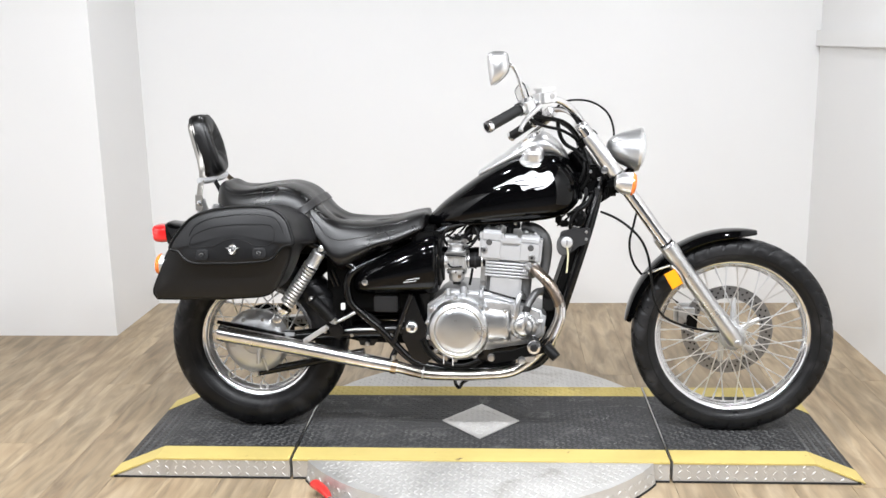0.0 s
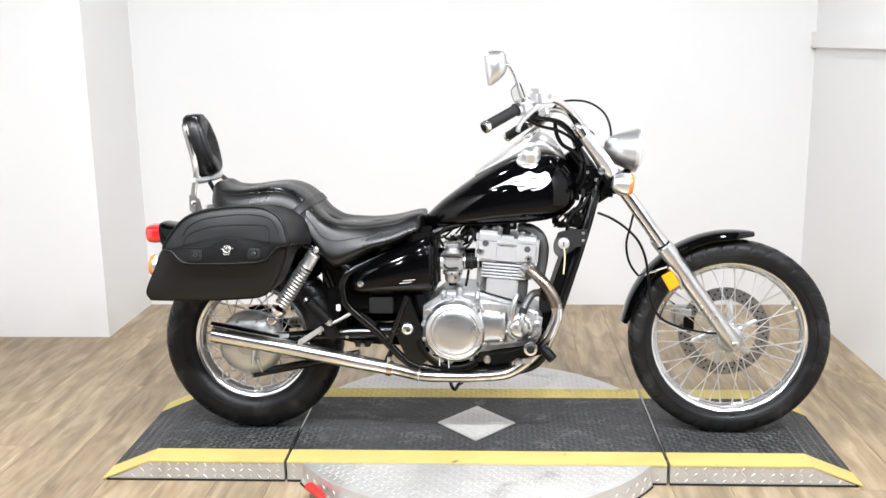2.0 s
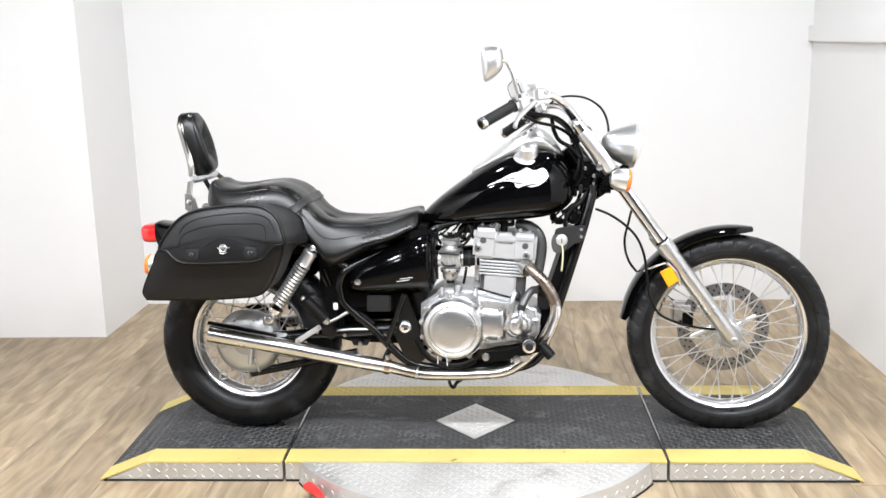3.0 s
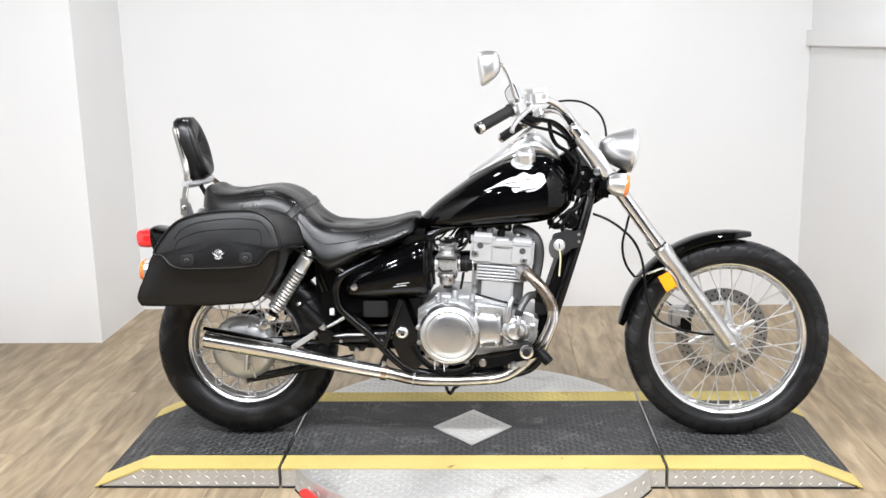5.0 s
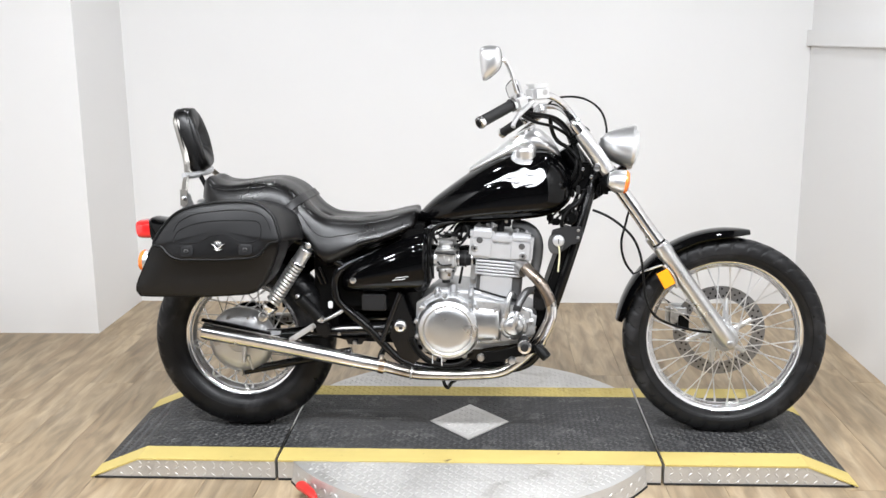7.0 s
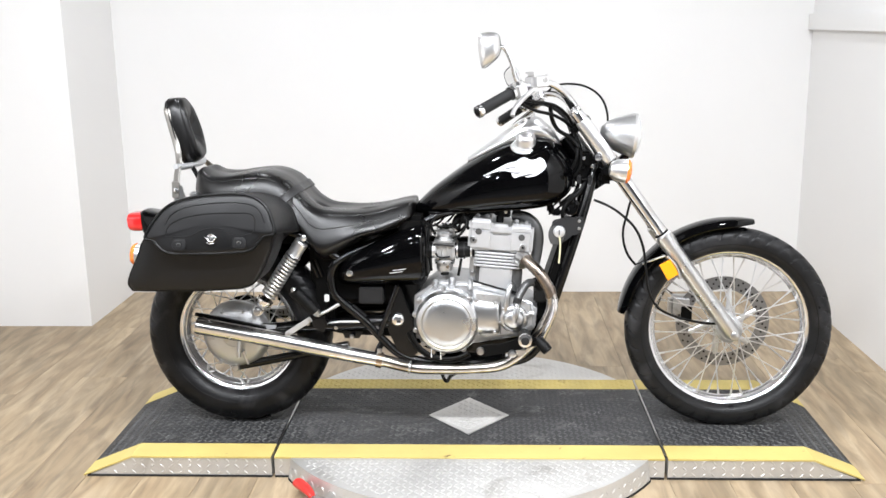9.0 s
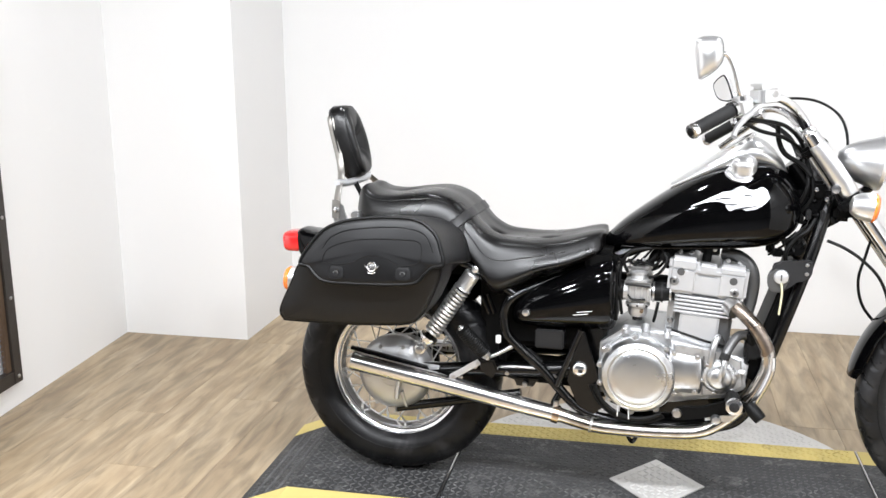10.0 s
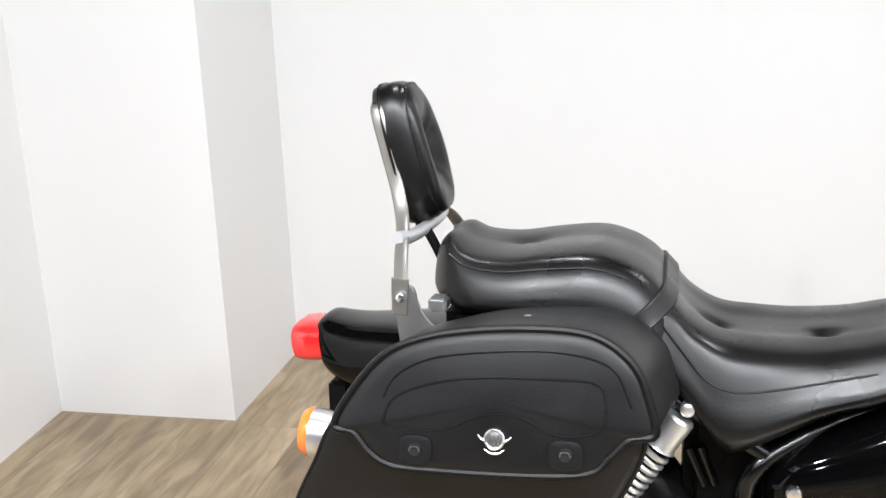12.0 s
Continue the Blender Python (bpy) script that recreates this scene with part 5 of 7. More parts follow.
skin = BVHTree.FromPolygons([v.co.copy() for me, i0 in both for v in me.vertices], [[i0 + k for k in p.vertices] for me, i0 in both for p in me.polygons])
for x, y, deep in DIMPLES:
    hit = skin.ray_cast(Vector((x, y, 1.0)), Vector((0, 0, -1)))[0]
    P("seat_button", turned(((0.009, -0.003), (0.008, 0.001), (0.0, 0.0025)), axis="z", seg=18), "satin", "covered seat button", seat, Matrix.Translation(hit))
hit = skin.ray_cast(Vector((-0.735, 0, 1.0)), Vector((0, 0, -1)))[0]
P("seat_button", turned(((0.010, -0.003), (0.008, 0.0005), (0.0, 0.0018)), axis="z", seg=18), "vinyl", "covered seat button", pil, Matrix.Translation(hit))
# the strap lies over the seat joint, in a plane leaning back
su = (Vector((-0.524, 0, 0.777)) - Vector((-0.652, 0, 0.676))).normalized()
sn_ = su.cross(Vector((0, 1, 0)))
mid = Vector((-0.588, 0, 0.727))
band = []
for k in range(-26, 27):
    a = radians(k * 3.9)
    d = su * math.cos(a) + Vector((0, 1, 0)) * math.sin(a)
    ring = []
    for w, up in ((-0.0135, -0.003), (-0.0135, 0.0060), (-0.0115, 0.0078), (-0.0095, 0.0072), (0.0095, 0.0072), (0.0115, 0.0078), (0.0135, 0.0060), (0.0135, -0.003)):
        o = mid + sn_ * w
        hit = skin.ray_cast(o + d * 0.5, -d)[0]
        ring.append(hit + d * up)
    band.append(ring)
P("passenger_strap", loft(bmesh.new(), band), "strap", "black vinyl passenger strap", seat, smooth=50)

P("seat_pan", box(bmesh.new(), -0.85, -0.60, -0.10, 0.10, 0.645, 0.745, 0.02), "satin", "black seat pan")
P("seat_base", box(bmesh.new(), -0.63, -0.505, -0.13, 0.13, 0.60, 0.69, 0.02), "satin", "black tray under the seats")

# ---- backrest
pad_t = Matrix.Translation((-0.906, -0.010, 0.954)) @ Matrix.Rotation(radians(-14.5), 4, "Y")
bm = bmesh.new()
W, Hh = 0.064, 0.1065
outl = [Vector((0, W * sign(math.cos(a)) * abs(math.cos(a)) ** (2 / 3.2), Hh * sign(math.sin(a)) * abs(math.sin(a)) ** (2 / 2.5))) for a in (2 * math.pi * k / 64 for k in range(64))]
lay = ((-0.030, 0.80), (-0.034, 0.93), (-0.032, 0.985), (-0.022, 1.0), (-0.004, 0.998), (0.008, 0.975), (0.013, 0.945), (0.0165, 0.925), (0.022, 0.92), (0.028, 0.875), (0.031, 0.79), (0.031, 0.66), (0.026, 0.46), (0.013, 0.24), (0.003, 0.08))
rings = []
for x, k in lay:
    ring = []
    for i, p in enumerate(outl):
        a = 2 * math.pi * i / 64
        pucker = 0.0016 * math.cos(7 * a + 0.6) * max(0, 1 - k) if x > 0 else 0
        slim = 1 - 0.30 * max(0, p.z * k / Hh) ** 1.5 if x > 0 else 1
        ring.append(Vector((x * slim + pucker, p.y * k, p.z * k)))
    rings.append(ring)
loft(bm, rings)
pad = P("backrest_pad", bm, "vinyl", "black padded passenger backrest", at=pad_t, smooth=75)
for x, r in ((-0.0225, 0.0026), (0.0165, 0.0018)):
    k = np.interp(x, [v[0] for v in lay[1:10]], [v[1] for v in lay[1:10]])
    loop = [Vector((x, p.y * k, p.z * k)) for p in outl]
    P("pad_seam", bar(loop + loop[:2], r, 6, 0), "vinyl", "piped seam", pad)
P("pad_button", turned(((0.015, 0.0), (0.013, 0.005), (0.0, 0.007)), axis="x", seg=20), "satin", "covered button", pad, pose(0.006, 0, 0))
near = ((-0.883, -0.200, 0.800), (-0.891, -0.165, 0.828), (-0.905, -0.105, 0.860), (-0.919, -0.076, 0.902), (-0.936, -0.071, 0.966), (-0.947, -0.067, 1.008), (-0.952, -0.053, 1.026), (-0.954, -0.010, 1.033))
hoop = near + tuple((x, -0.02 - y, z) for x, y, z in reversed(near[:-1]))
sb = P("sissy_bar", bar(hoop, 0.0105, 14, 6, flat=0.34), "hoop", "flat dull chromed backrest hoop")
for y in (-0.200, 0.180):
    shape = [(p.x, p.z) for p in spline([(-0.894, 0, 0.792), (-0.864, 0, 0.795), (-0.857, 0, 0.770), (-0.843, 0, 0.748), (-0.822, 0, 0.733), (-0.795, 0, 0.722), (-0.795, 0, 0.688), (-0.876, 0, 0.688), (-0.884, 0, 0.735)], 4, True)]
    q = P("side_plate", slab(bmesh.new(), shape, y - 0.011, y - 0.005, 0.0015), "bright_alu", "chromed backrest side plate", sb)
    P("strap_end", slab(bmesh.new(), ((-0.893, 0.758), (-0.872, 0.756), (-0.868, 0.806), (-0.892, 0.808)), y - 0.0145, y - 0.0105, 0.001), "hoop", "flat strap end", q)
    bolts(((-0.879, y - 0.0145, 0.782),), 0.0065, 0.007, "chrome", q)
P("cross_brace", bar(((-0.902, -0.145, 0.846), (-0.890, -0.09, 0.842), (-0.890, 0.07, 0.842), (-0.902, 0.125, 0.846)), 0.0105, 12, 4, flat=0.9), "cast_white", "bright cross brace", sb)
P("pad_mount", box(bmesh.new(), -0.905, -0.887, -0.037, 0.017, 0.832, 0.876, 0.003), "satin", "black pad mount", sb)
P("lower_stay", bar(((-0.888, -0.040, 0.842), (-0.872, -0.040, 0.812), (-0.858, -0.040, 0.782)), 0.0075, 8, 4), "satin", "black lower stay", sb)
P("stay_bracket", box(bmesh.new(), -0.852, -0.826, -0.180, -0.150, 0.752, 0.772, 0.004), "bright_alu", "bright stay bracket", sb)

# ---- rear bodywork
P("rear_fender", fender(RX, RZ, 0.362, 0.092, 42, 128, 0.055, flare=0.02), "paint", "gloss black rear fender")
P("tail_section", cushion(((-0.855, 0.696, -0.85, 0.61, 0.10), (-0.92, 0.694, -0.90, 0.595, 0.092), (-1.0, 0.690, -0.975, 0.580, 0.080), (-1.035, 0.692, -1.015, 0.586, 0.070), (-1.058, 0.695, -1.040, 0.598, 0.062), (-1.069, 0.690, -1.052, 0.608, 0.056), (-1.072, 0.680, -1.057, 0.616, 0.050)), 6, 36, 3.2), "paint", "gloss black tail of the rear fender", at=Matrix.Translation((0.0083, -0.020, 0.003)))
P("tail_lamp", cushion(((-1.056, 0.672, -1.050, 0.612, 0.052), (-1.080, 0.672, -1.072, 0.610, 0.053), (-1.098, 0.670, -1.091, 0.611, 0.051), (-1.103, 0.666, -1.097, 0.615, 0.048), (-1.105, 0.656, -1.101, 0.626, 0.038)), 5, 32, 3.3), "red_lens", "red tail lamp lens", at=Matrix.Translation((0.0025, -0.028, 0.018)))
P("plate_bracket", box(bmesh.new(), -1.045, -1.01, -0.07, 0.07, 0.50, 0.60, 0.006), "satin", "black number plate bracket")
for y in (-0.225, ):
    sg = P("rear_turn_signal", turned(((0.005, 0.052), (0.016, 0.050), (0.028, 0.034), (0.033, 0.010), (0.0345, -0.008)), axis="x", seg=32), "soft_chrome", "chromed rear turn signal", at=pose(-1.000, y, 0.584, 0, 4, 0))
    P("lens", turned(((0.034, -0.008), (0.0345, -0.014), (0.030, -0.022), (0.012, -0.027), (0.0, -0.028)), axis="x", seg=32), "orange", "amber turn signal lens", sg)
    P("stem", bar(((0.02, 0.0, 0.0), (0.03, 0.12, 0.02)), 0.009, 10, 0), "satin", "black signal stem", sg)

# ---- saddlebag
LID = ((-0.930, 0.658), (-0.911, 0.697), (-0.868, 0.747), (-0.814, 0.771), (-0.745, 0.783), (-0.676, 0.787), (-0.622, 0.784), (-0.586, 0.769), (-0.560, 0.744), (-0.546, 0.711), (-0.538, 0.674), (-0.566, 0.666), (-0.588, 0.645), (-0.615, 0.623), (-0.70, 0.615), (-0.806, 0.613), (-0.855, 0.615), (-0.882, 0.628), (-0.905, 0.651))
BODY = ((-0.935, 0.655), (-0.965, 0.598), (-0.995, 0.541), (-1.004, 0.513), (-0.996, 0.496), (-0.978, 0.491), (-0.81, 0.492), (-0.69, 0.499), (-0.645, 0.505), (-0.615, 0.522), (-0.583, 0.570), (-0.552, 0.650), (-0.56, 0.72), (-0.62, 0.76), (-0.74, 0.765), (-0.86, 0.725))
lid_o = [(p.x, p.z) for p in spline([(x, 0, z) for x, z in LID], 5, True)]
body_o = [(p.x, p.z) for p in spline([(x, 0, z) for x, z in BODY], 5, True)]
LC, LEAN = (-0.725, 0.705), -0.22


def shell(outline, rows, centre, lean, high):
    """Rings of an outline, each (depth, scale, shift x, shift z); lean slopes the face below the flap's hem, high above it."""
    rings = []
    for y, k, dx, dz in rows:
        ring = []
        for x, z in outline:
            up = centre[1] + (z - centre[1]) * k
            ring.append(Vector((centre[0] + (x - centre[0]) * k + dx, y + (lean if up < 0.66 else high) * (0.66 - up), up + dz)))
        rings.append(ring)
    return loft(bmesh.new(), rings)


def on_lid(x, z):
    """The place on the lid's face at x and z."""
    return Vector((x, lid_skin.ray_cast(Vector((x, -1, z)), Vector((0, 1, 0)))[0].y - 0.0004, z))


bag = P("saddlebag", shell(body_o, ((-0.3535, 0.20, 0, 0), (-0.3545, 0.6, 0, 0), (-0.353, 0.93, 0, 0), (-0.349, 0.975, 0, 0), (-0.340, 0.995, 0, 0), (-0.325, 1.0, 0, 0), (-0.215, 0.99, 0.004, 0), (-0.205, 0.95, 0.004, 0)), (-0.775, 0.62), 0.16, LEAN), "leather", "black leather hard-sided saddlebag")
lid = P("lid", shell(lid_o, ((-0.3800, 0.06, 0, 0), (-0.3796, 0.2, 0, 0), (-0.3787, 0.35, 0, 0), (-0.3772, 0.5, 0, 0), (-0.3758, 0.62, 0, 0), (-0.3742, 0.73, 0, 0), (-0.3724, 0.83, 0, 0), (-0.3703, 0.92, 0, 0), (-0.366, 0.975, 0, 0), (-0.360, 0.995, 0, 0), (-0.352, 1.0, 0, 0), (-0.335, 0.997, 0.002, -0.001), (-0.27, 0.99, 0.012, -0.007), (-0.205, 0.975, 0.026, -0.018), (-0.172, 0.965, 0.030, -0.024), (-0.166, 0.92, 0.030, -0.024)), LC, LEAN, LEAN), "leather", "black leather saddlebag lid flap", bag, smooth=70)
lid_skin = BVHTree.FromPolygons([v.co.copy() for v in lid.data.vertices], [list(p.vertices) for p in lid.data.polygons])
ring = [(LC[0] + (x - LC[0]) * 0.978, -0.3655 + LEAN * (0.66 - LC[1] - (z - LC[1]) * 0.978), LC[1] + (z - LC[1]) * 0.978) for x, z in lid_o]
P("lid_piping", bar(ring + ring[:1], 0.0050, 8, 0), "piping", "black piped lid edge", lid)
ring = [(-0.775 + (x + 0.775) * 0.988, -0.3455 + (0.16 if z < 0.66 else LEAN) * (0.66 - z), 0.62 + (z - 0.62) * 0.988) for x, z in body_o[:62]]
P("body_piping", bar(ring, 0.0035, 8, 0), "piping", "piped lower seam", bag)
line = spline([(-0.862, 0, 0.700), (-0.845, 0, 0.727), (-0.80, 0, 0.749), (-0.715, 0, 0.761), (-0.645, 0, 0.762), (-0.592, 0, 0.747), (-0.569, 0, 0.705)], 6)
P("tooled_line", bar([on_lid(p.x, p.z) for p in line], 0.0014, 6, 0), "leather", "tooled leather line", lid)
inner = ((-0.860, 0.674), (-0.848, 0.700), (-0.803, 0.720), (-0.738, 0.731), (-0.655, 0.733), (-0.610, 0.730), (-0.598, 0.710), (-0.602, 0.680), (-0.630, 0.670), (-0.660, 0.672), (-0.689, 0.686), (-0.721, 0.691), (-0.753, 0.684), (-0.786, 0.668), (-0.852, 0.665))
loop = [on_lid(p.x, p.z) for p in spline([(x, 0, z) for x, z in inner], 5, True)]
P("tooled_panel", bar(loop + loop[:1], 0.0014, 6, 0), "leather", "tooled leather panel line", lid)
on_face = Matrix.Rotation(radians(-12), 4, "X")
med = P("medallion", turned(((0.0085, -0.0035), (0.0095, -0.0048), (0.0110, -0.0052), (0.0125, -0.0042), (0.0135, 0.0)), seg=36), "silver", "round silver concho medallion", lid, Matrix.Translation(on_lid(-0.724, 0.662)) @ on_face)
P("medallion_eye", turned(((0.0, -0.0058), (0.006, -0.0052), (0.0095, -0.0032)), seg=24), "cast_dark", "dark medallion centre", med)
for k in (-1, 0, 1):
    P("medallion_bar", bar(((0.0045 * k, -0.0055, -0.006), (0.0045 * k, -0.0062, 0.0), (0.0045 * k, -0.0055, 0.006)), 0.0008, 6, 3), "silver", "thin silver bar", med)
for s in (-1, 1):
    P("medallion_wing", bar(((s * 0.011, -0.003, -0.002), (s * 0.0155, -0.003, 0.0), (s * 0.020, -0.002, 0.004)), (0.0024, 0.0017, 0.0006), 8, 4), "silver", "small spread silver wing", med)
P("medallion_scroll", bar(((-0.012, -0.003, -0.0115), (-0.006, -0.004, -0.0155), (0.0, -0.004, -0.0165), (0.006, -0.004, -0.0155), (0.012, -0.003, -0.0115)), (0.0008, 0.0016, 0.0018, 0.0016, 0.0008), 8, 4), "silver", "small silver scroll", med)
for x, z in ((-0.820, 0.643), (-0.642, 0.649)):
    oval = [Vector((0.020 * sign(math.cos(a)) * abs(math.cos(a)) ** 0.6, 0, 0.0165 * sign(math.sin(a)) * abs(math.sin(a)) ** 0.6)) for a in (2 * math.pi * k / 28 for k in range(28))]
    sn = P("snap_patch", loft(bmesh.new(), [[Vector((p.x * k, y, p.z * k)) for p in oval] for y, k in ((-0.0022, 0.4), (-0.0028, 0.9), (-0.0022, 1.0), (0.002, 1.0))]), "leather", "stitched leather snap patch", lid, Matrix.Translation(on_lid(x, z)) @ on_face)
    P("patch_piping", bar([p + Vector((0, -0.002, 0)) for p in oval + oval[:1]], 0.0011, 6, 0), "leather", "piped patch edge", sn)
    P("snap", turned(((0.0, -0.0044), (0.005, -0.0046), (0.0082, -0.0046), (0.0092, -0.003), (0.0092, -0.001)), seg=24), "box_grey", "black snap stud", sn)
    P("snap_slot", bar(((-0.006, -0.0062, -0.002), (-0.004, -0.0062, 0.003), (0.004, -0.0062, 0.003), (0.006, -0.0062, -0.002)), 0.0010, 6, 3), "steel", "", sn)
P("top_rivet", turned(((0.010, 0.0), (0.009, 0.004), (0.0, 0.006)), axis="z", seg=20), "silver", "silver rivet on the bag's top", bag, pose(-0.70, -0.27, 0.776))

# ---- frame
for s in (-1, 1):
    y = 0.135 * s
    fr = P("frame_rail", bar(((0.30, 0.04 * s, 0.80), (0.10, 0.045 * s, 0.745), (-0.08, 0.07 * s, 0.690), (-0.20, y * 0.62, 0.635), (-0.30, y * 0.66, 0.598), (-0.375, y * 0.9, 0.566), (-0.409, y * 1.03, 0.545), (-0.424, y * 1.03, 0.512), (-0.424, y * 1.03, 0.476), (-0.412, y * 1.02, 0.440), (-0.361, y, 0.392), (-0.316, y * 0.98, 0.352), (-0.234, y * 0.96, 0.266), (-0.179, y * 0.95, 0.236), (-0.10, y * 0.9, 0.222)), 0.0135, 14, 6), "frame", "black tubular frame rail")
    P("down_tube", bar(((0.398, 0.035 * s, 0.84), (0.384, 0.055 * s, 0.795), (0.350, 0.080 * s, 0.672), (0.298, 0.088 * s, 0.504), (0.246, 0.088 * s, 0.345), (0.215, 0.09 * s, 0.262), (0.15, 0.10 * s, 0.226), (0.0, 0.11 * s, 0.216), (-0.12, 0.12 * s, 0.224)), 0.0165, 14, 6), "frame", "black frame down tube", fr)
    P("rear_rail", bar(((-0.40, y, 0.56), (-0.52, y * 1.02, 0.63), (-0.66, y * 1.02, 0.672), (-0.88, y * 1.0, 0.672)), 0.0125, 12, 5), "frame", "black rear frame rail", fr)
P("backbone", bar(((0.34, 0, 0.83), (0.10, 0, 0.75), (-0.18, 0, 0.68)), 0.022, 14, 4), "frame", "black frame backbone")
tri = P("pivot_plate", slab(bmesh.new(), ((-0.222, 0.472), (-0.206, 0.472), (-0.172, 0.372), (-0.150, 0.262), (-0.176, 0.240), (-0.218, 0.262), (-0.248, 0.330)), -0.142, -0.128, 0.003), "frame", "black swingarm pivot plate")
P("plate_strut", bar(((-0.215, -0.145, 0.475), (-0.245, -0.146, 0.395), (-0.275, -0.144, 0.315)), 0.009, 10, 3), "frame", "black plate strut", tri)
P("pivot_cap", turned(((0.0, -0.012), (0.012, -0.011), (0.019, -0.007), (0.022, 0.0)), seg=28), "chrome", "chromed pivot cap", tri, pose(-0.216, -0.142, 0.366))
P("pivot_slot", box(bmesh.new(), -0.006, 0.006, -0.0135, -0.010, -0.005, 0.004, 0.001), "gap", "dark hole in the cap", tri, pose(-0.212, -0.142, 0.363))
P("battery_box", box(bmesh.new(), -0.340, -0.262, -0.132, 0.10, 0.412, 0.466, 0.004), "box_grey", "dark grey battery box")
P("tool_box", box(bmesh.new(), -0.47, -0.20, -0.095, 0.11, 0.40, 0.60, 0.02), "satin", "black box under the seat")
P("air_box", box(bmesh.new(), -0.215, -0.128, -0.115, 0.115, 0.47, 0.69, 0.015), "satin", "black air box")
P("inner_guard", box(bmesh.new(), -0.505, -0.43, -0.09, 0.09, 0.33, 0.62, 0.02), "satin", "black inner mudguard")
# two added ribs, shaped to give the glints on the inner mudguard
for a in ((-0.498, 0.545, -0.474, 0.49), (-0.482, 0.548, -0.460, 0.492)):
    P("glint_rib", bar(((a[0], -0.095, a[1]), (a[2], -0.095, a[3])), 0.006, 8, 0), "frame", "glossy rib added to give a glint")

COVER = ((-0.411, 0.518, 0.490, 0.006), (-0.406, 0.532, 0.478, 0.030), (-0.394, 0.546, 0.471, 0.050), (-0.368, 0.567, 0.468, 0.064), (-0.310, 0.597, 0.468, 0.072), (-0.25, 0.625, 0.468, 0.075), (-0.196, 0.650, 0.469, 0.075), (-0.158, 0.664, 0.470, 0.072), (-0.138, 0.664, 0.473, 0.066), (-0.130, 0.655, 0.480, 0.050), (-0.128, 0.645, 0.490, 0.030))
st = spline([(x, t, f) for x, t, f, d in COVER], 5)
sd = spline([(x, d, 0) for x, t, f, d in COVER], 5)
rings = []
for p, q in zip(st, sd):
    mid, half = (p[1] + p[2]) / 2, (p[1] - p[2]) / 2
    ring = [Vector((p[0], -0.090 - q[1] * max(0.0, math.cos(a)) ** 0.75, mid + half * math.sin(a))) for a in (math.pi * (k / 24 - 0.5) for k in range(25))]
    rings.append(ring + [Vector((p[0], -0.082, mid + half)), Vector((p[0], -0.082, mid - half))])
sc = P("side_cover", loft(bmesh.new(), rings), "paint", "gloss black side cover", smooth=60)
face = BVHTree.FromPolygons([v.co.copy() for v in sc.data.vertices], [list(p.vertices) for p in sc.data.polygons])


def on_cover(x, z):
    """The depth of the side cover's face at a place."""
    return face.ray_cast(Vector((x, -1, z)), Vector((0, 1, 0)))[0].y


P("cover_bolt", turned(((0.0, -0.008), (0.009, -0.007), (0.0125, -0.003), (0.013, 0.004)), seg=24), "chrome", "chromed cover bolt", sc, pose(-0.363, on_cover(-0.363, 0.516), 0.516))
for xa, za in ((-0.226, 0.5270), (-0.236, 0.5185)):
    row = [(xa + 0.0045 * k, za + 0.0006 * k) for k in range(10)]
    bm = bmesh.new()
    loft(bm, [[Vector((x, on_cover(x, z) - d, z + h)) for d, h in ((0.0007, -0.0009), (0.0007, 0.0009), (-0.001, 0.0009), (-0.001, -0.0009))] for x, z in row])
    P("cover_lettering", bm, "white_ink", "small white marking bar", sc, smooth=0)

P("engine_mount", box(bmesh.new(), -0.222, -0.150, -0.088, 0.088, 0.262, 0.50, 0.01), "frame", "black rear engine mount")

# ---- engine
case = P("crankcase", slab(bmesh.new(), ((-0.166, 0.435), (-0.170, 0.325), (-0.142, 0.278), (-0.06, 0.268), (0.045, 0.290), (0.16, 0.306), (0.212, 0.335), (0.220, 0.400), (0.165, 0.432), (0.04, 0.478), (-0.09, 0.488)), -0.118, 0.12, 0.012, 3), "cast", "cast aluminium crankcase")
# lower crankcase takes the same black as the frame
P("lower_case", slab(bmesh.new(), ((-0.150, 0.31), (-0.142, 0.262), (-0.06, 0.232), (0.06, 0.236), (0.16, 0.262), (0.205, 0.325), (0.16, 0.34)), -0.092, 0.092, 0.012, 3), "frame", "black lower crankcase", case)
CX, CZ = -0.061, 0.361
cov = P("clutch_cover", turned(((0.101, -0.112), (0.101, -0.140), (0.099, -0.146), (0.096, -0.156), (0.093, -0.161), (0.089, -0.1640), (0.0815, -0.1655), (0.0795, -0.1675), (0.0775, -0.1665), (0.0762, -0.1640), (0.0742, -0.1640), (0.0720, -0.1660), (0.050, -0.1690), (0.0, -0.1702)), (CX, 0, CZ), seg=72), "alu", "round polished clutch cover", case)
for v in (12, 48, 96, 140, 168, 196, 224, 262, 300, 336):
    a = radians(v)
    lug_at = (CX + 0.103 * math.cos(a), -0.143, CZ + 0.103 * math.sin(a))
    P("cover_lug", turned(((0.0085, 0.0), (0.0085, 0.024)), lug_at, seg=14), "cast", "", cov)
    bolts([lug_at], 0.0046, 0.007, "steel", cov)
P("cover_flange", lathe(bmesh.new(), ((0.098, -0.112), (0.106, -0.112), (0.106, -0.128), (0.098, -0.130)), (CX, 0, CZ), seg=60, closed=True), "cast", "", cov)
P("side_casting", slab(bmesh.new(), ((0.02, 0.462), (0.09, 0.448), (0.145, 0.440), (0.205, 0.425), (0.215, 0.35), (0.17, 0.318), (0.06, 0.305), (0.03, 0.32)), -0.142, -0.11, 0.010, 3), "cast", "cast side cover", case)
belly = []
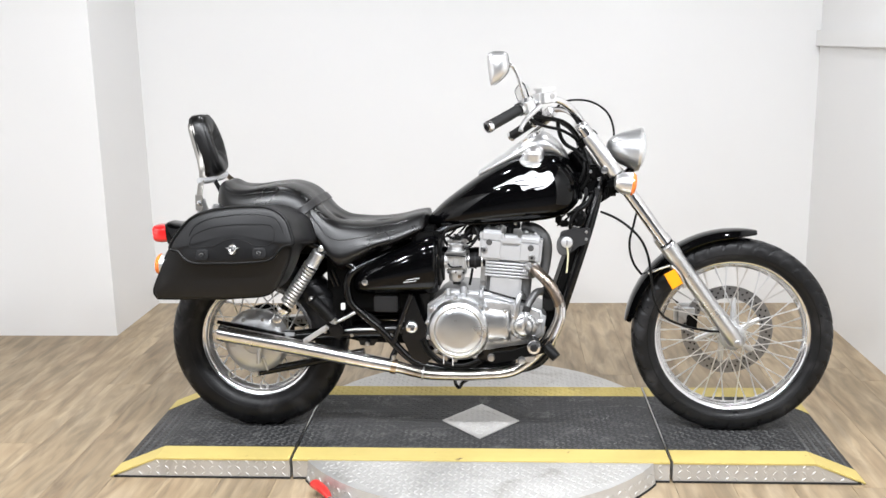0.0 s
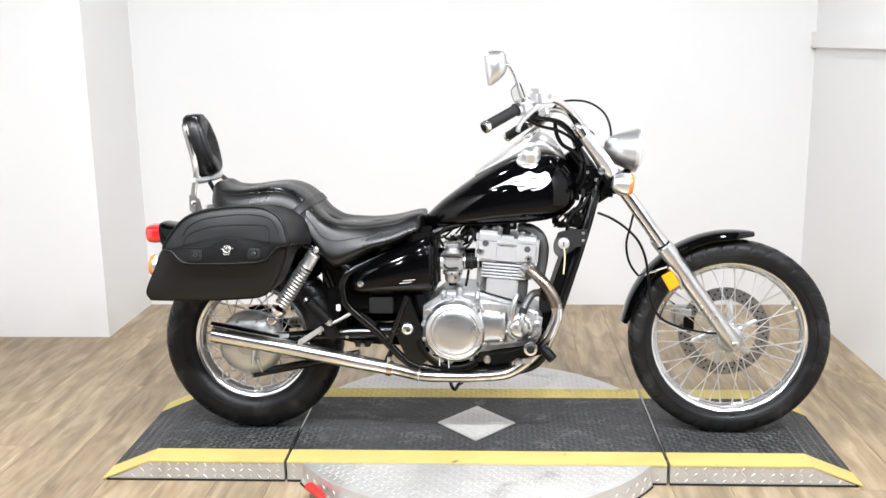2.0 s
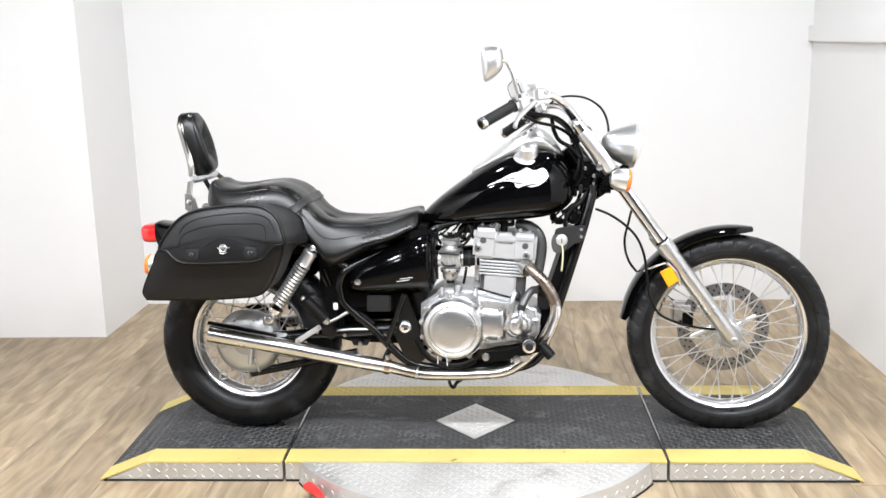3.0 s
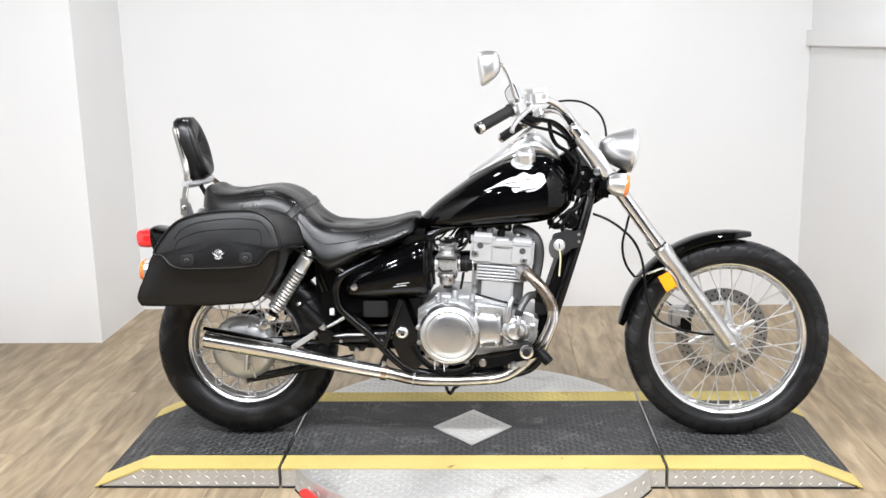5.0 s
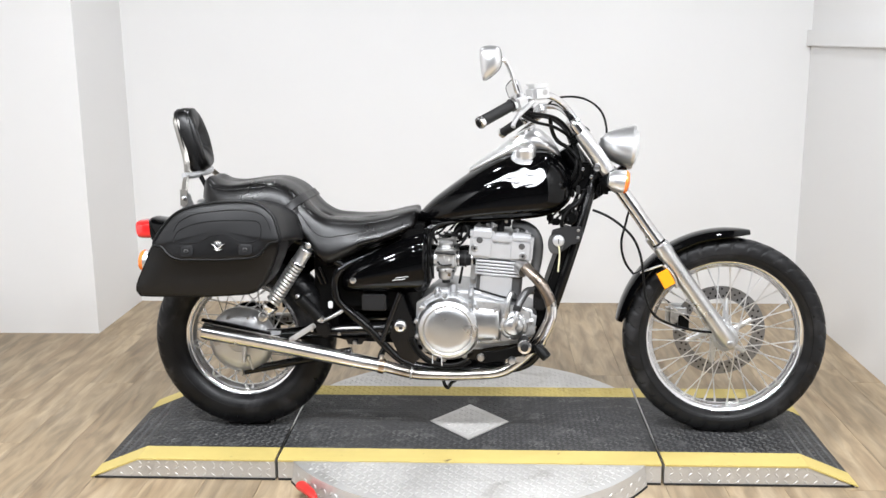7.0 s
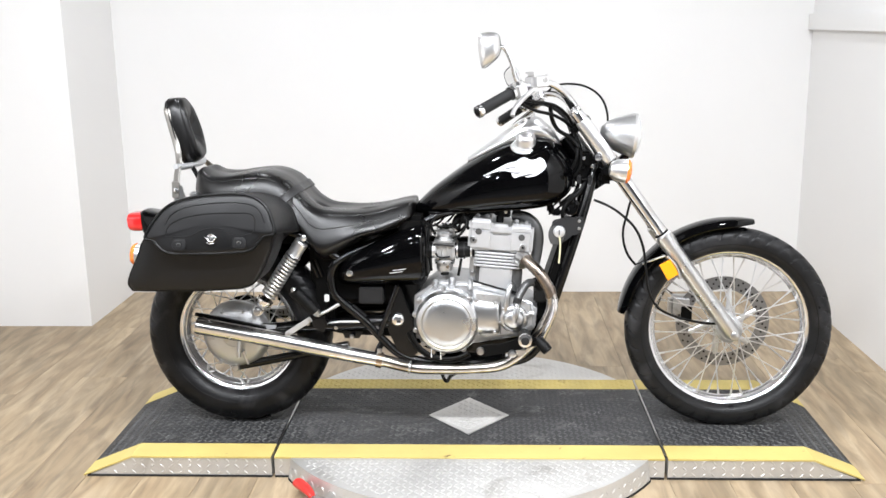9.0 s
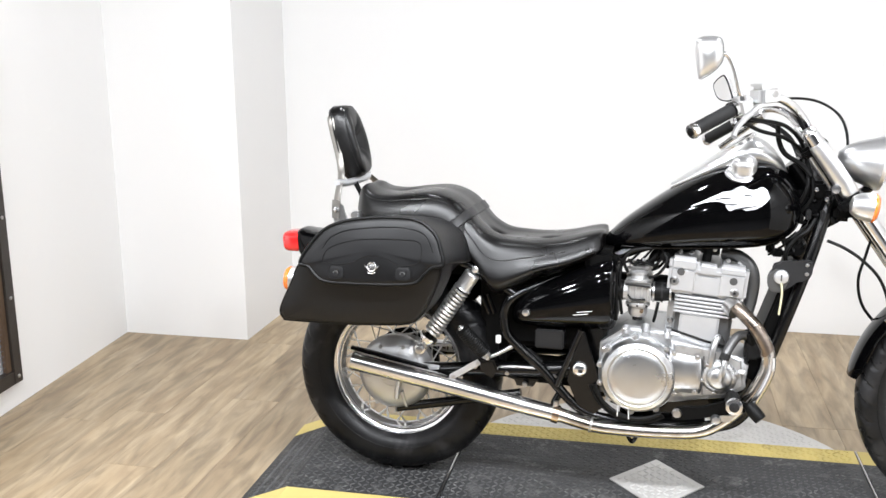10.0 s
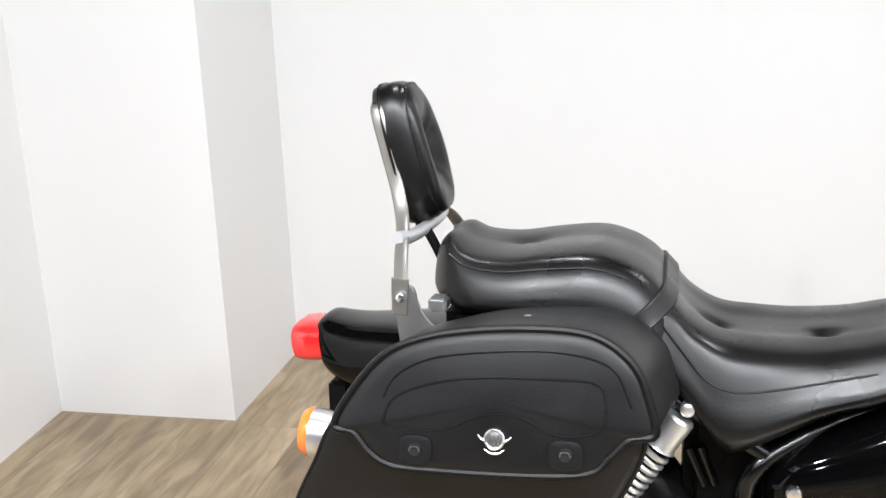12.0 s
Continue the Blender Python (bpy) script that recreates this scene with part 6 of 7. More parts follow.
for x in (0.016, 0.022, 0.060, 0.098, 0.104):
    tuck = 0.006 if x in (0.016, 0.104) else 0.0
    belly.append([Vector((x, y + tuck, z)) for y, z in ((-0.112, 0.442 - 0.12 * x), (-0.138, 0.440 - 0.12 * x), (-0.147, 0.428 - 0.10 * x), (-0.152, 0.400), (-0.1545, 0.372), (-0.1525, 0.346), (-0.146, 0.328), (-0.134, 0.318), (-0.112, 0.316))])
P("primary_cover", loft(bmesh.new(), belly), "alu", "gently domed brushed side cover", case, smooth=50)
P("cover_seam", box(bmesh.new(), 0.1045, 0.1075, -0.150, -0.12, 0.325, 0.428, 0.001), "cast_dark", "dark cover seam", case)
bolts([(0.030, -0.147, 0.431), (0.090, -0.146, 0.424), (0.088, -0.146, 0.330)], 0.0055, 0.006, "bright_alu", case)
PX_, PZ_ = 0.147, 0.375
wp = P("water_pump", turned(((0.045, -0.125), (0.045, -0.146), (0.041, -0.152), (0.033, -0.155), (0.030, -0.163), (0.020, -0.170), (0.0, -0.172)), (PX_, 0, PZ_), seg=40), "alu", "aluminium water pump cover", case)
for v in (15, 75, 135, 195, 255, 315):
    p = (PX_ + 0.044 * math.cos(radians(v)), -0.148, PZ_ + 0.044 * math.sin(radians(v)))
    P("pump_ear", turned(((0.0075, 0.0), (0.0075, 0.020)), p, seg=12), "cast", "", wp)
    bolts([p], 0.0042, 0.006, "steel", wp)
P("pump_spout", bar(((0.149, -0.164, 0.372), (0.153, -0.168, 0.395), (0.158, -0.160, 0.425)), (0.0095, 0.0095, 0.009), 14, 5), "alu", "cast pump spout", wp)
P("pump_clamp", bar(((0.155, -0.158, 0.424), (0.160, -0.152, 0.440)), 0.0125, 16, 0), "gap", "dark hose clamp", wp)
P("pump_hose", bar(((0.158, -0.152, 0.435), (0.170, -0.135, 0.458), (0.192, -0.112, 0.481), (0.226, -0.085, 0.474)), 0.0125, 14, 5), "cast_dark", "dark grey pump hose", wp)
P("water_pipe", bar(((0.124, -0.145, 0.398), (0.126, -0.148, 0.430), (0.131, -0.142, 0.462), (0.140, -0.130, 0.477), (0.150, -0.115, 0.458)), (0.0105, 0.0095, 0.009, 0.009, 0.009), 12, 5), "alu", "bent cast water pipe", wp)
P("pump_plug", bar(((0.196, -0.14, 0.392), (0.210, -0.145, 0.392)), 0.006, 10, 0), "white_ink", "small white plug", wp)
for p, q in (((0.02, -0.13, 0.49), (0.10, -0.135, 0.468)), ((0.10, -0.135, 0.468), (0.175, -0.12, 0.447))):
    P("engine_wire", bar((p, q), 0.0035, 8, 0), "rubber", "black engine wire", case)
bolts([(x, -0.118, z) for x, z in ((-0.152, 0.42), (-0.158, 0.36), (-0.155, 0.31), (-0.10, 0.478), (-0.045, 0.482), (0.01, 0.470))], 0.008, 0.012, "steel", case)
for x, z, r in ((-0.098, 0.478, 0.010), (-0.046, 0.484, 0.013), (0.010, 0.474, 0.009)):
    P("case_boss", bar(((x, -0.135, z - 0.012), (x, -0.112, z + 0.006)), (r * 0.8, r), 12, 0), "cast", "cast boss", case)
for k, dz in ((0, 0), (1, -0.013)):
    P("lower_hose", bar([(CX + (0.117 + 0.012 * k) * math.cos(a), -0.152 + 0.01 * k, CZ + (0.117 + 0.012 * k) * math.sin(a)) for a in [radians(v) for v in (196, 214, 232, 250, 268, 286, 304)]], 0.006, 10, 4), "rubber", "black breather hose", case)
P("wire_clip", bar(((-0.109, -0.168, 0.252), (-0.108, -0.174, 0.284), (-0.080, -0.174, 0.278), (-0.079, -0.168, 0.246)), 0.0016, 6, 0), "white_ink", "bent white wire clip", case)
P("sump", box(bmesh.new(), -0.11, 0.12, -0.09, 0.09, 0.195, 0.24, 0.012), "frame", "black oil sump", case)

top = Matrix.Translation((0.107, 0, 0.438)) @ Matrix.Rotation(radians(4.5), 4, "Y")
# block and head cores are coloured dark to paint the shade between parts
cyl = P("cylinder_block", box(bmesh.new(), -0.086, 0.060, -0.094, 0.094, -0.004, 0.092, 0.008), "cast_dark", "cylinder block core, coloured dark as shade between the fins", at=top)
P("barrel_face", box(bmesh.new(), -0.074, 0.028, -0.1075, -0.09, -0.006, 0.090, 0.006, 3), "cast_white", "smooth pale cylinder face", cyl)
P("chain_tunnel", box(bmesh.new(), -0.108, -0.084, -0.082, 0.05, -0.01, 0.13, 0.008), "cast", "cast rear flange", cyl)
for z in (0.01, 0.034, 0.058):
    P("tunnel_boss", turned(((0.0, -0.006), (0.006, -0.005), (0.008, 0.0)), seg=12), "steel", "", cyl, pose(-0.097, -0.083, z))
P("head_core", box(bmesh.new(), -0.088, 0.046, -0.102, 0.102, 0.086, 0.140, 0.004), "cast_dark", "", cyl)
fin = finish(box(bmesh.new(), -0.093, 0.050, -0.1095, 0.1095, 0, 0.0066, 0.0018, 1), "fin", M["cast_white"])
for i in range(5):
    o = new("fin", fin)
    o.matrix_basis = Matrix.Translation((0, 0, 0.088 + 0.0102 * i))
    o.parent = cyl
P("exhaust_port", box(bmesh.new(), 0.044, 0.076, -0.098, 0.098, 0.088, 0.140, 0.008), "cast", "exhaust port casting", cyl)
hd = P("cylinder_head", box(bmesh.new(), -0.110, 0.082, -0.104, 0.104, 0.136, 0.198, 0.008, 3), "cast_white", "cast aluminium cylinder head", at=top)
for x0, x1 in ((-0.117, -0.041), (0.007, 0.0845)):
    P("head_block", box(bmesh.new(), x0, x1, -0.1128, 0.1128, 0.139, 0.212, 0.010, 3), "cast_white", "raised head casting", hd)
cc = P("cam_cover", box(bmesh.new(), -0.114, 0.085, -0.108, 0.108, 0.194, 0.214, 0.006), "cast_white", "aluminium cam cover", hd)
for x0, x1, z1 in ((-0.118, -0.040, 0.238), (0.006, 0.085, 0.229)):
    P("cam_hump", box(bmesh.new(), x0, x1, -0.1135, 0.1135, 0.197, z1, 0.011, 3), "cast_white", "raised cam housing", cc)
    bolts([(x0 + (x1 - x0) * 0.3, -0.06, z1 + 0.003), (x0 + (x1 - x0) * 0.7, -0.06, z1 + 0.003)], 0.006, 0.008, "steel", cc)
P("cam_middle", box(bmesh.new(), -0.044, 0.010, -0.1085, 0.1085, 0.20, 0.225, 0.007), "cast_white", "", cc)
for x, z in ((-0.100, 0.172), (0.054, 0.160)):
    P("head_plug", turned(((0.0, -0.007), (0.008, -0.007), (0.0105, -0.003), (0.012, 0.0)), seg=18), "steel", "head plug", hd, pose(x, -0.1128, z))
    P("plug_hole", turned(((0.0, -0.0085), (0.004, -0.008), (0.004, -0.006)), seg=12), "gap", "dark plug socket", hd, pose(x, -0.1128, z))
for x, z in ((-0.086, 0.1985), (0.048, 0.190)):
    P("cam_end", turned(((0.0, -0.0015), (0.009, -0.0015), (0.010, 0.0)), seg=24), "cast_dark", "dark half-moon plug", cc, pose(x, -0.1135, z))
coil_ = P("ignition_coil", box(bmesh.new(), -0.030, 0.062, -0.055, 0.05, 0.684, 0.722, 0.010, 3), "satin", "black ignition coil under the tank")
P("coil_cap", bar(((0.058, -0.05, 0.703), (0.082, -0.052, 0.700), (0.095, -0.052, 0.690)), (0.011, 0.010, 0.009), 12, 4), "rubber", "black coil lead cap", coil_)
P("air_duct", bar(((-0.038, -0.045, 0.640), (-0.032, -0.05, 0.668), (-0.012, -0.05, 0.690)), (0.015, 0.016, 0.014), 12, 4), "rubber", "black rubber duct", coil_)
for k in range(5):
    x0 = -0.150 + 0.024 * k
    P("loom_wire", bar(((x0, -0.09, 0.664), (x0 + 0.020, -0.098, 0.652 + 0.006 * (k % 2)), (x0 + 0.040, -0.085, 0.668), (x0 + 0.062, -0.07, 0.692)), 0.0036, 6, 4), "rubber", "thin black loom wire", coil_)
for x, z in ((-0.062, 0.664), (-0.028, 0.656), (-0.014, 0.676), (0.120, 0.700)):
    P("loom_clip", turned(((0.0, -0.006), (0.0045, -0.005), (0.0055, 0.0)), (x, -0.085, z), seg=10), "spring", "small bright clip", coil_)
P("engine_hanger", box(bmesh.new(), 0.150, 0.166, -0.05, 0.05, 0.66, 0.735, 0.003), "frame", "black engine hanger")
P("engine_hanger", box(bmesh.new(), 0.105, 0.135, -0.03, 0.03, 0.675, 0.725, 0.003), "frame", "black engine hanger")
P("coolant_hose", bar(((0.145, -0.03, 0.682), (0.180, -0.05, 0.680), (0.210, -0.055, 0.658), (0.222, -0.055, 0.622), (0.219, -0.055, 0.575), (0.210, -0.06, 0.53)), 0.017, 14, 6), "cast_dark", "dark grey coolant hose")
P("breather_hose", bar(((0.01, -0.06, 0.64), (0.01, -0.055, 0.682), (0.035, -0.05, 0.700), (0.07, -0.045, 0.694)), 0.013, 12, 6), "rubber", "black breather hose")
P("spark_cap", bar(((0.10, -0.06, 0.66), (0.105, -0.05, 0.705)), 0.012, 12, 0), "rubber", "black spark plug cap")

for y in (-0.078, 0.03):
    cb = P("carburettor", box(bmesh.new(), -0.104, -0.036, y - 0.026, y + 0.026, 0.552, 0.600, 0.005), "carb", "cast carburettor body")
    P("float_bowl", turned(((0.016, 0.508), (0.023, 0.512), (0.026, 0.522), (0.026, 0.540), (0.030, 0.542), (0.030, 0.550)), (-0.072, y, 0), axis="z", seg=24), "carb", "carburettor float bowl", cb)
    P("diaphragm_cap", turned(((0.031, 0.606), (0.031, 0.611), (0.023, 0.613), (0.021, 0.624), (0.025, 0.626), (0.025, 0.631), (0.018, 0.636), (0.0, 0.637)), (-0.072, y, 0), axis="z", seg=28), "carb", "round diaphragm cap", cb)
    bolts([(-0.072 + 0.027 * sx, y - 0.0285, z) for sx in (-0.7, 0.7) for z in (0.556, 0.592)], 0.0035, 0.004, "steel", cb, "screw")
    for k in range(4):
        P("body_rib", bar(((-0.094 + 0.016 * k, y - 0.027, 0.554), (-0.094 + 0.016 * k, y - 0.027, 0.598)), 0.0032, 8, 0), "carb", "", cb)
    P("pilot_screw", bar(((-0.060, y - 0.027, 0.530), (-0.060, y - 0.040, 0.530)), 0.005, 10, 0), "brown_pipe", "brass pilot screw", cb)
    P("venturi", bar(((-0.112, y, 0.577), (-0.035, y, 0.577)), (0.026, 0.023), 22, 0), "carb", "carburettor throat", cb)
    P("cap_bracket", boxes((-0.104, -0.040, y - 0.012, y + 0.012, 0.637, 0.641), (-0.104, -0.100, y - 0.012, y + 0.012, 0.622, 0.641), (-0.046, -0.040, y - 0.012, y + 0.012, 0.624, 0.650), bevel=0.001), "steel", "bent steel cable bracket", cb)
    P("cable_nut", bar(((-0.036, y - 0.004, 0.645), (-0.056, y - 0.004, 0.645)), 0.0052, 6, 0), "spring", "bright cable adjuster nut", cb)
    P("bowl_rim", turned(((0.0265, 0.538), (0.0325, 0.539), (0.0325, 0.546), (0.0265, 0.548)), (-0.072, y, 0), axis="z", seg=24), "spring", "bright bowl rim", cb)
    bolts([(-0.072 + 0.024 * sx, y - 0.030, 0.5425) for sx in (-1, 0, 1)], 0.003, 0.004, "gap", cb, "screw")
    P("float_bolt", bar(((-0.072, y, 0.498), (-0.072, y, 0.51)), 0.013, 12, 0), "gap", "dark drain plug", cb)
    P("flange", box(bmesh.new(), -0.106, -0.038, y - 0.028, y + 0.028, 0.600, 0.607, 0.002), "steel", "carburettor flange", cb)
    P("intake_boot", bar(((-0.038, y, 0.577), (-0.015, y, 0.578), (0.022, y, 0.580)), (0.024, 0.026, 0.022), 18, 3), "rubber", "black rubber intake boot", cb)
    P("air_boot", bar(((-0.135, y, 0.578), (-0.11, y, 0.577)), (0.030, 0.027), 18, 0), "rubber", "black air box boot", cb)
    P("fuel_pipe", bar(((-0.045, y - 0.02, 0.618), (-0.02, y - 0.025, 0.632), (0.0, y - 0.02, 0.668), (-0.02, y, 0.70)), 0.004, 8, 5), "rubber", "black fuel pipe", cb)
cd = P("throttle_drum", turned(((0.006, -0.008), (0.022, -0.006), (0.022, -0.003), (0.018, 0.0), (0.022, 0.003), (0.022, 0.006), (0.006, 0.008)), (-0.072, -0.02, 0.588), seg=24), "steel", "throttle cable drum")
P("throttle_link", bar(((-0.098, -0.108, 0.572), (-0.085, -0.112, 0.560), (-0.052, -0.112, 0.562)), 0.003, 6, 3), "gap", "dark throttle link", cd)
P("choke_rod", bar(((-0.105, -0.112, 0.600), (-0.04, -0.112, 0.596)), 0.0026, 6, 0), "gap", "dark choke rod", cd)
for k in range(3):
    P("intake_clamp", bar(((-0.034 + 0.022 * k, -0.078, 0.577), (-0.029 + 0.022 * k, -0.078, 0.577)), 0.0275, 20, 0), "gap" if k == 1 else "steel", "round intake clamp", cd)
for p in (((-0.112, -0.10, 0.515), (-0.118, -0.10, 0.56), (-0.122, -0.10, 0.61), (-0.118, -0.09, 0.655)), ((-0.126, -0.11, 0.50), (-0.128, -0.112, 0.57), (-0.132, -0.11, 0.65)), ((-0.028, -0.10, 0.50), (-0.022, -0.105, 0.53), (-0.018, -0.10, 0.555))):
    P("vent_hose", bar(p, 0.0042, 8, 5), "rubber", "thin black vent hose", cd)
P("choke_cable", bar(((-0.10, -0.095, 0.63), (-0.112, -0.10, 0.66), (-0.09, -0.10, 0.69), (-0.02, -0.09, 0.70)), 0.0045, 8, 5), "rubber", "black choke cable")
P("fuel_tap", turned(((0.0, -0.008), (0.013, -0.007), (0.016, 0.004), (0.010, 0.012)), (-0.005, -0.085, 0.676), seg=20), "satin", "black fuel tap")

rad = P("radiator", slab(bmesh.new(), ((0.306, 0.668), (0.338, 0.660), (0.242, 0.350), (0.206, 0.362)), -0.082, 0.10, 0.006), "satin", "black radiator")
P("radiator_hose", bar(((0.26, -0.07, 0.42), (0.235, -0.085, 0.445), (0.215, -0.10, 0.49)), 0.016, 14, 5), "rubber", "black lower radiator hose", rad)
kp = P("ignition_plate", slab(bmesh.new(), [(p.x, p.z) for p in spline([(0.262, 0, 0.666), (0.275, 0, 0.682), (0.33, 0, 0.688), (0.358, 0, 0.686), (0.354, 0, 0.645), (0.330, 0, 0.638), (0.306, 0, 0.618), (0.285, 0, 0.608), (0.266, 0, 0.624)], 4, True)], -0.122, -0.108, 0.004), "lock_plate", "dark grey ignition lock plate")
P("ignition_lock", turned(((0.0, -0.012), (0.010, -0.012), (0.017, -0.009), (0.019, 0.0)), seg=28), "cast_white", "bright ignition lock", kp, pose(0.284, -0.122, 0.645))
P("lock_slot", box(bmesh.new(), -0.0012, 0.0012, -0.0135, -0.0115, -0.008, 0.008, 0), "gap", "dark key slot", kp, pose(0.284, -0.122, 0.645), smooth=0)
P("lock_cover", slab(bmesh.new(), [(p.x, p.z) for p in spline([(0.256, 0, 0.655), (0.272, 0, 0.668), (0.298, 0, 0.655), (0.304, 0, 0.628), (0.290, 0, 0.606), (0.264, 0, 0.604), (0.252, 0, 0.626)], 4, True)], -0.1245, -0.106, 0.004), "cast_dark", "grey lock backing plate", kp)
P("key_tag", bar(((0.285, -0.130, 0.630), (0.288, -0.131, 0.60), (0.284, -0.130, 0.548)), 0.0028, 6, 4, flat=2.0), "tag", "yellowish key tag string", kp)
bolts(((0.345, -0.122, 0.678), (0.345, -0.122, 0.655)), 0.004, 0.004, "steel", kp)

P("regulator", box(bmesh.new(), 0.208, 0.248, -0.105, -0.06, 0.415, 0.468, 0.006), "box_grey", "dark finned regulator")

# ---- exhaust
ex = P("exhaust_header", bar(((0.166, -0.10, 0.566), (0.194, -0.128, 0.548), (0.228, -0.150, 0.516), (0.258, -0.157, 0.466), (0.263, -0.157, 0.414), (0.240, -0.155, 0.356), (0.210, -0.152, 0.306), (0.158, -0.150, 0.254), (0.10, -0.148, 0.222), (0.0, -0.147, 0.211), (-0.10, -0.147, 0.209), (-0.175, -0.148, 0.213), (-0.27, -0.149, 0.236)), (0.0165, 0.0170, 0.0172, 0.0172, 0.0172, 0.0172, 0.0172, 0.0174, 0.0176, 0.018, 0.018, 0.0185, 0.0205), 20, 6), "header_pipe", "heat-stained chromed exhaust header pipe")
P("burnt_elbow", bar(((0.172, -0.106, 0.562), (0.194, -0.128, 0.548), (0.228, -0.150, 0.516), (0.256, -0.157, 0.470), (0.261, -0.157, 0.446)), (0.0172, 0.0176, 0.0178, 0.0178, 0.0174), 20, 6), "burnt_pipe", "heat-browned header elbow", ex)
P("header_flange", bar(((0.164, -0.094, 0.560), (0.182, -0.114, 0.549)), 0.026, 18, 0), "steel", "exhaust flange", ex)
P("heat_shield", bar(((0.272, -0.170, 0.446), (0.271, -0.172, 0.410), (0.256, -0.172, 0.366), (0.232, -0.168, 0.316)), 0.010, 12, 5, flat=1.4), "chrome", "chromed heat shield", ex)
mf = P("muffler", bar(((-0.262, -0.149, 0.233), (-0.285, -0.150, 0.238), (-0.36, -0.153, 0.252), (-0.60, -0.160, 0.300), (-0.845, -0.167, 0.345), (-0.853, -0.167, 0.3465)), (0.0205, 0.0225, 0.0235, 0.0265, 0.0285, 0.0275), 28, 0), "pipe_chrome", "chromed tapered muffler")
P("muffler_mouth", bar(((-0.8535, -0.167, 0.3466), (-0.8545, -0.167, 0.3468)), 0.022, 24, 0), "gap", "dark muffler mouth", mf)
P("clamp", bar(((-0.266, -0.149, 0.234), (-0.284, -0.150, 0.238)), 0.0255, 20, 0), "brown_pipe", "heat-tinted exhaust clamp", mf)
P("clamp_bolt", bar(((-0.275, -0.150, 0.26), (-0.275, -0.150, 0.272)), 0.007, 8, 0), "steel", "", mf)
P("muffler_top_bar", bar(((-0.862, -0.150, 0.378), (-0.79, -0.148, 0.366), (-0.64, -0.143, 0.334)), 0.006, 8, 3, flat=1.8), "frame", "black bar over the muffler", mf)
P("pipe_joint", bar(((-0.176, -0.148, 0.213), (-0.182, -0.148, 0.214)), 0.0205, 20, 0), "steel", "pipe joint ring", ex)

P("collector_box", slab(bmesh.new(), ((-0.45, 0.335), (-0.22, 0.335), (-0.20, 0.315), (-0.22, 0.292), (-0.40, 0.298), (-0.46, 0.312)), -0.085, 0.085, 0.012), "satin", "black exhaust collector box")
P("stand_bracket", slab(bmesh.new(), ((-0.40, 0.318), (-0.33, 0.318), (-0.345, 0.296), (-0.39, 0.296)), -0.118, -0.108, 0.003), "frame", "black stand bracket")
for x, z, r in ((-0.365, 0.306, 0.008), (-0.415, 0.335, 0.008), (-0.505, 0.345, 0.007), (-0.285, 0.335, 0.008)):
    P("stand_bolt", turned(((0.0, -0.008), (r * 0.8, -0.007), (r, 0.0)), (x, -0.128, z), seg=14), "steel", "bright frame bolt")
P("brake_switch", bar(((-0.36, -0.13, 0.405), (-0.32, -0.132, 0.372)), 0.009, 10, 0), "satin", "black brake light switch")
P("switch_spring", bar(((-0.40, -0.132, 0.436), (-0.36, -0.13, 0.405)), 0.0035, 8, 0), "steel", "thin switch spring")

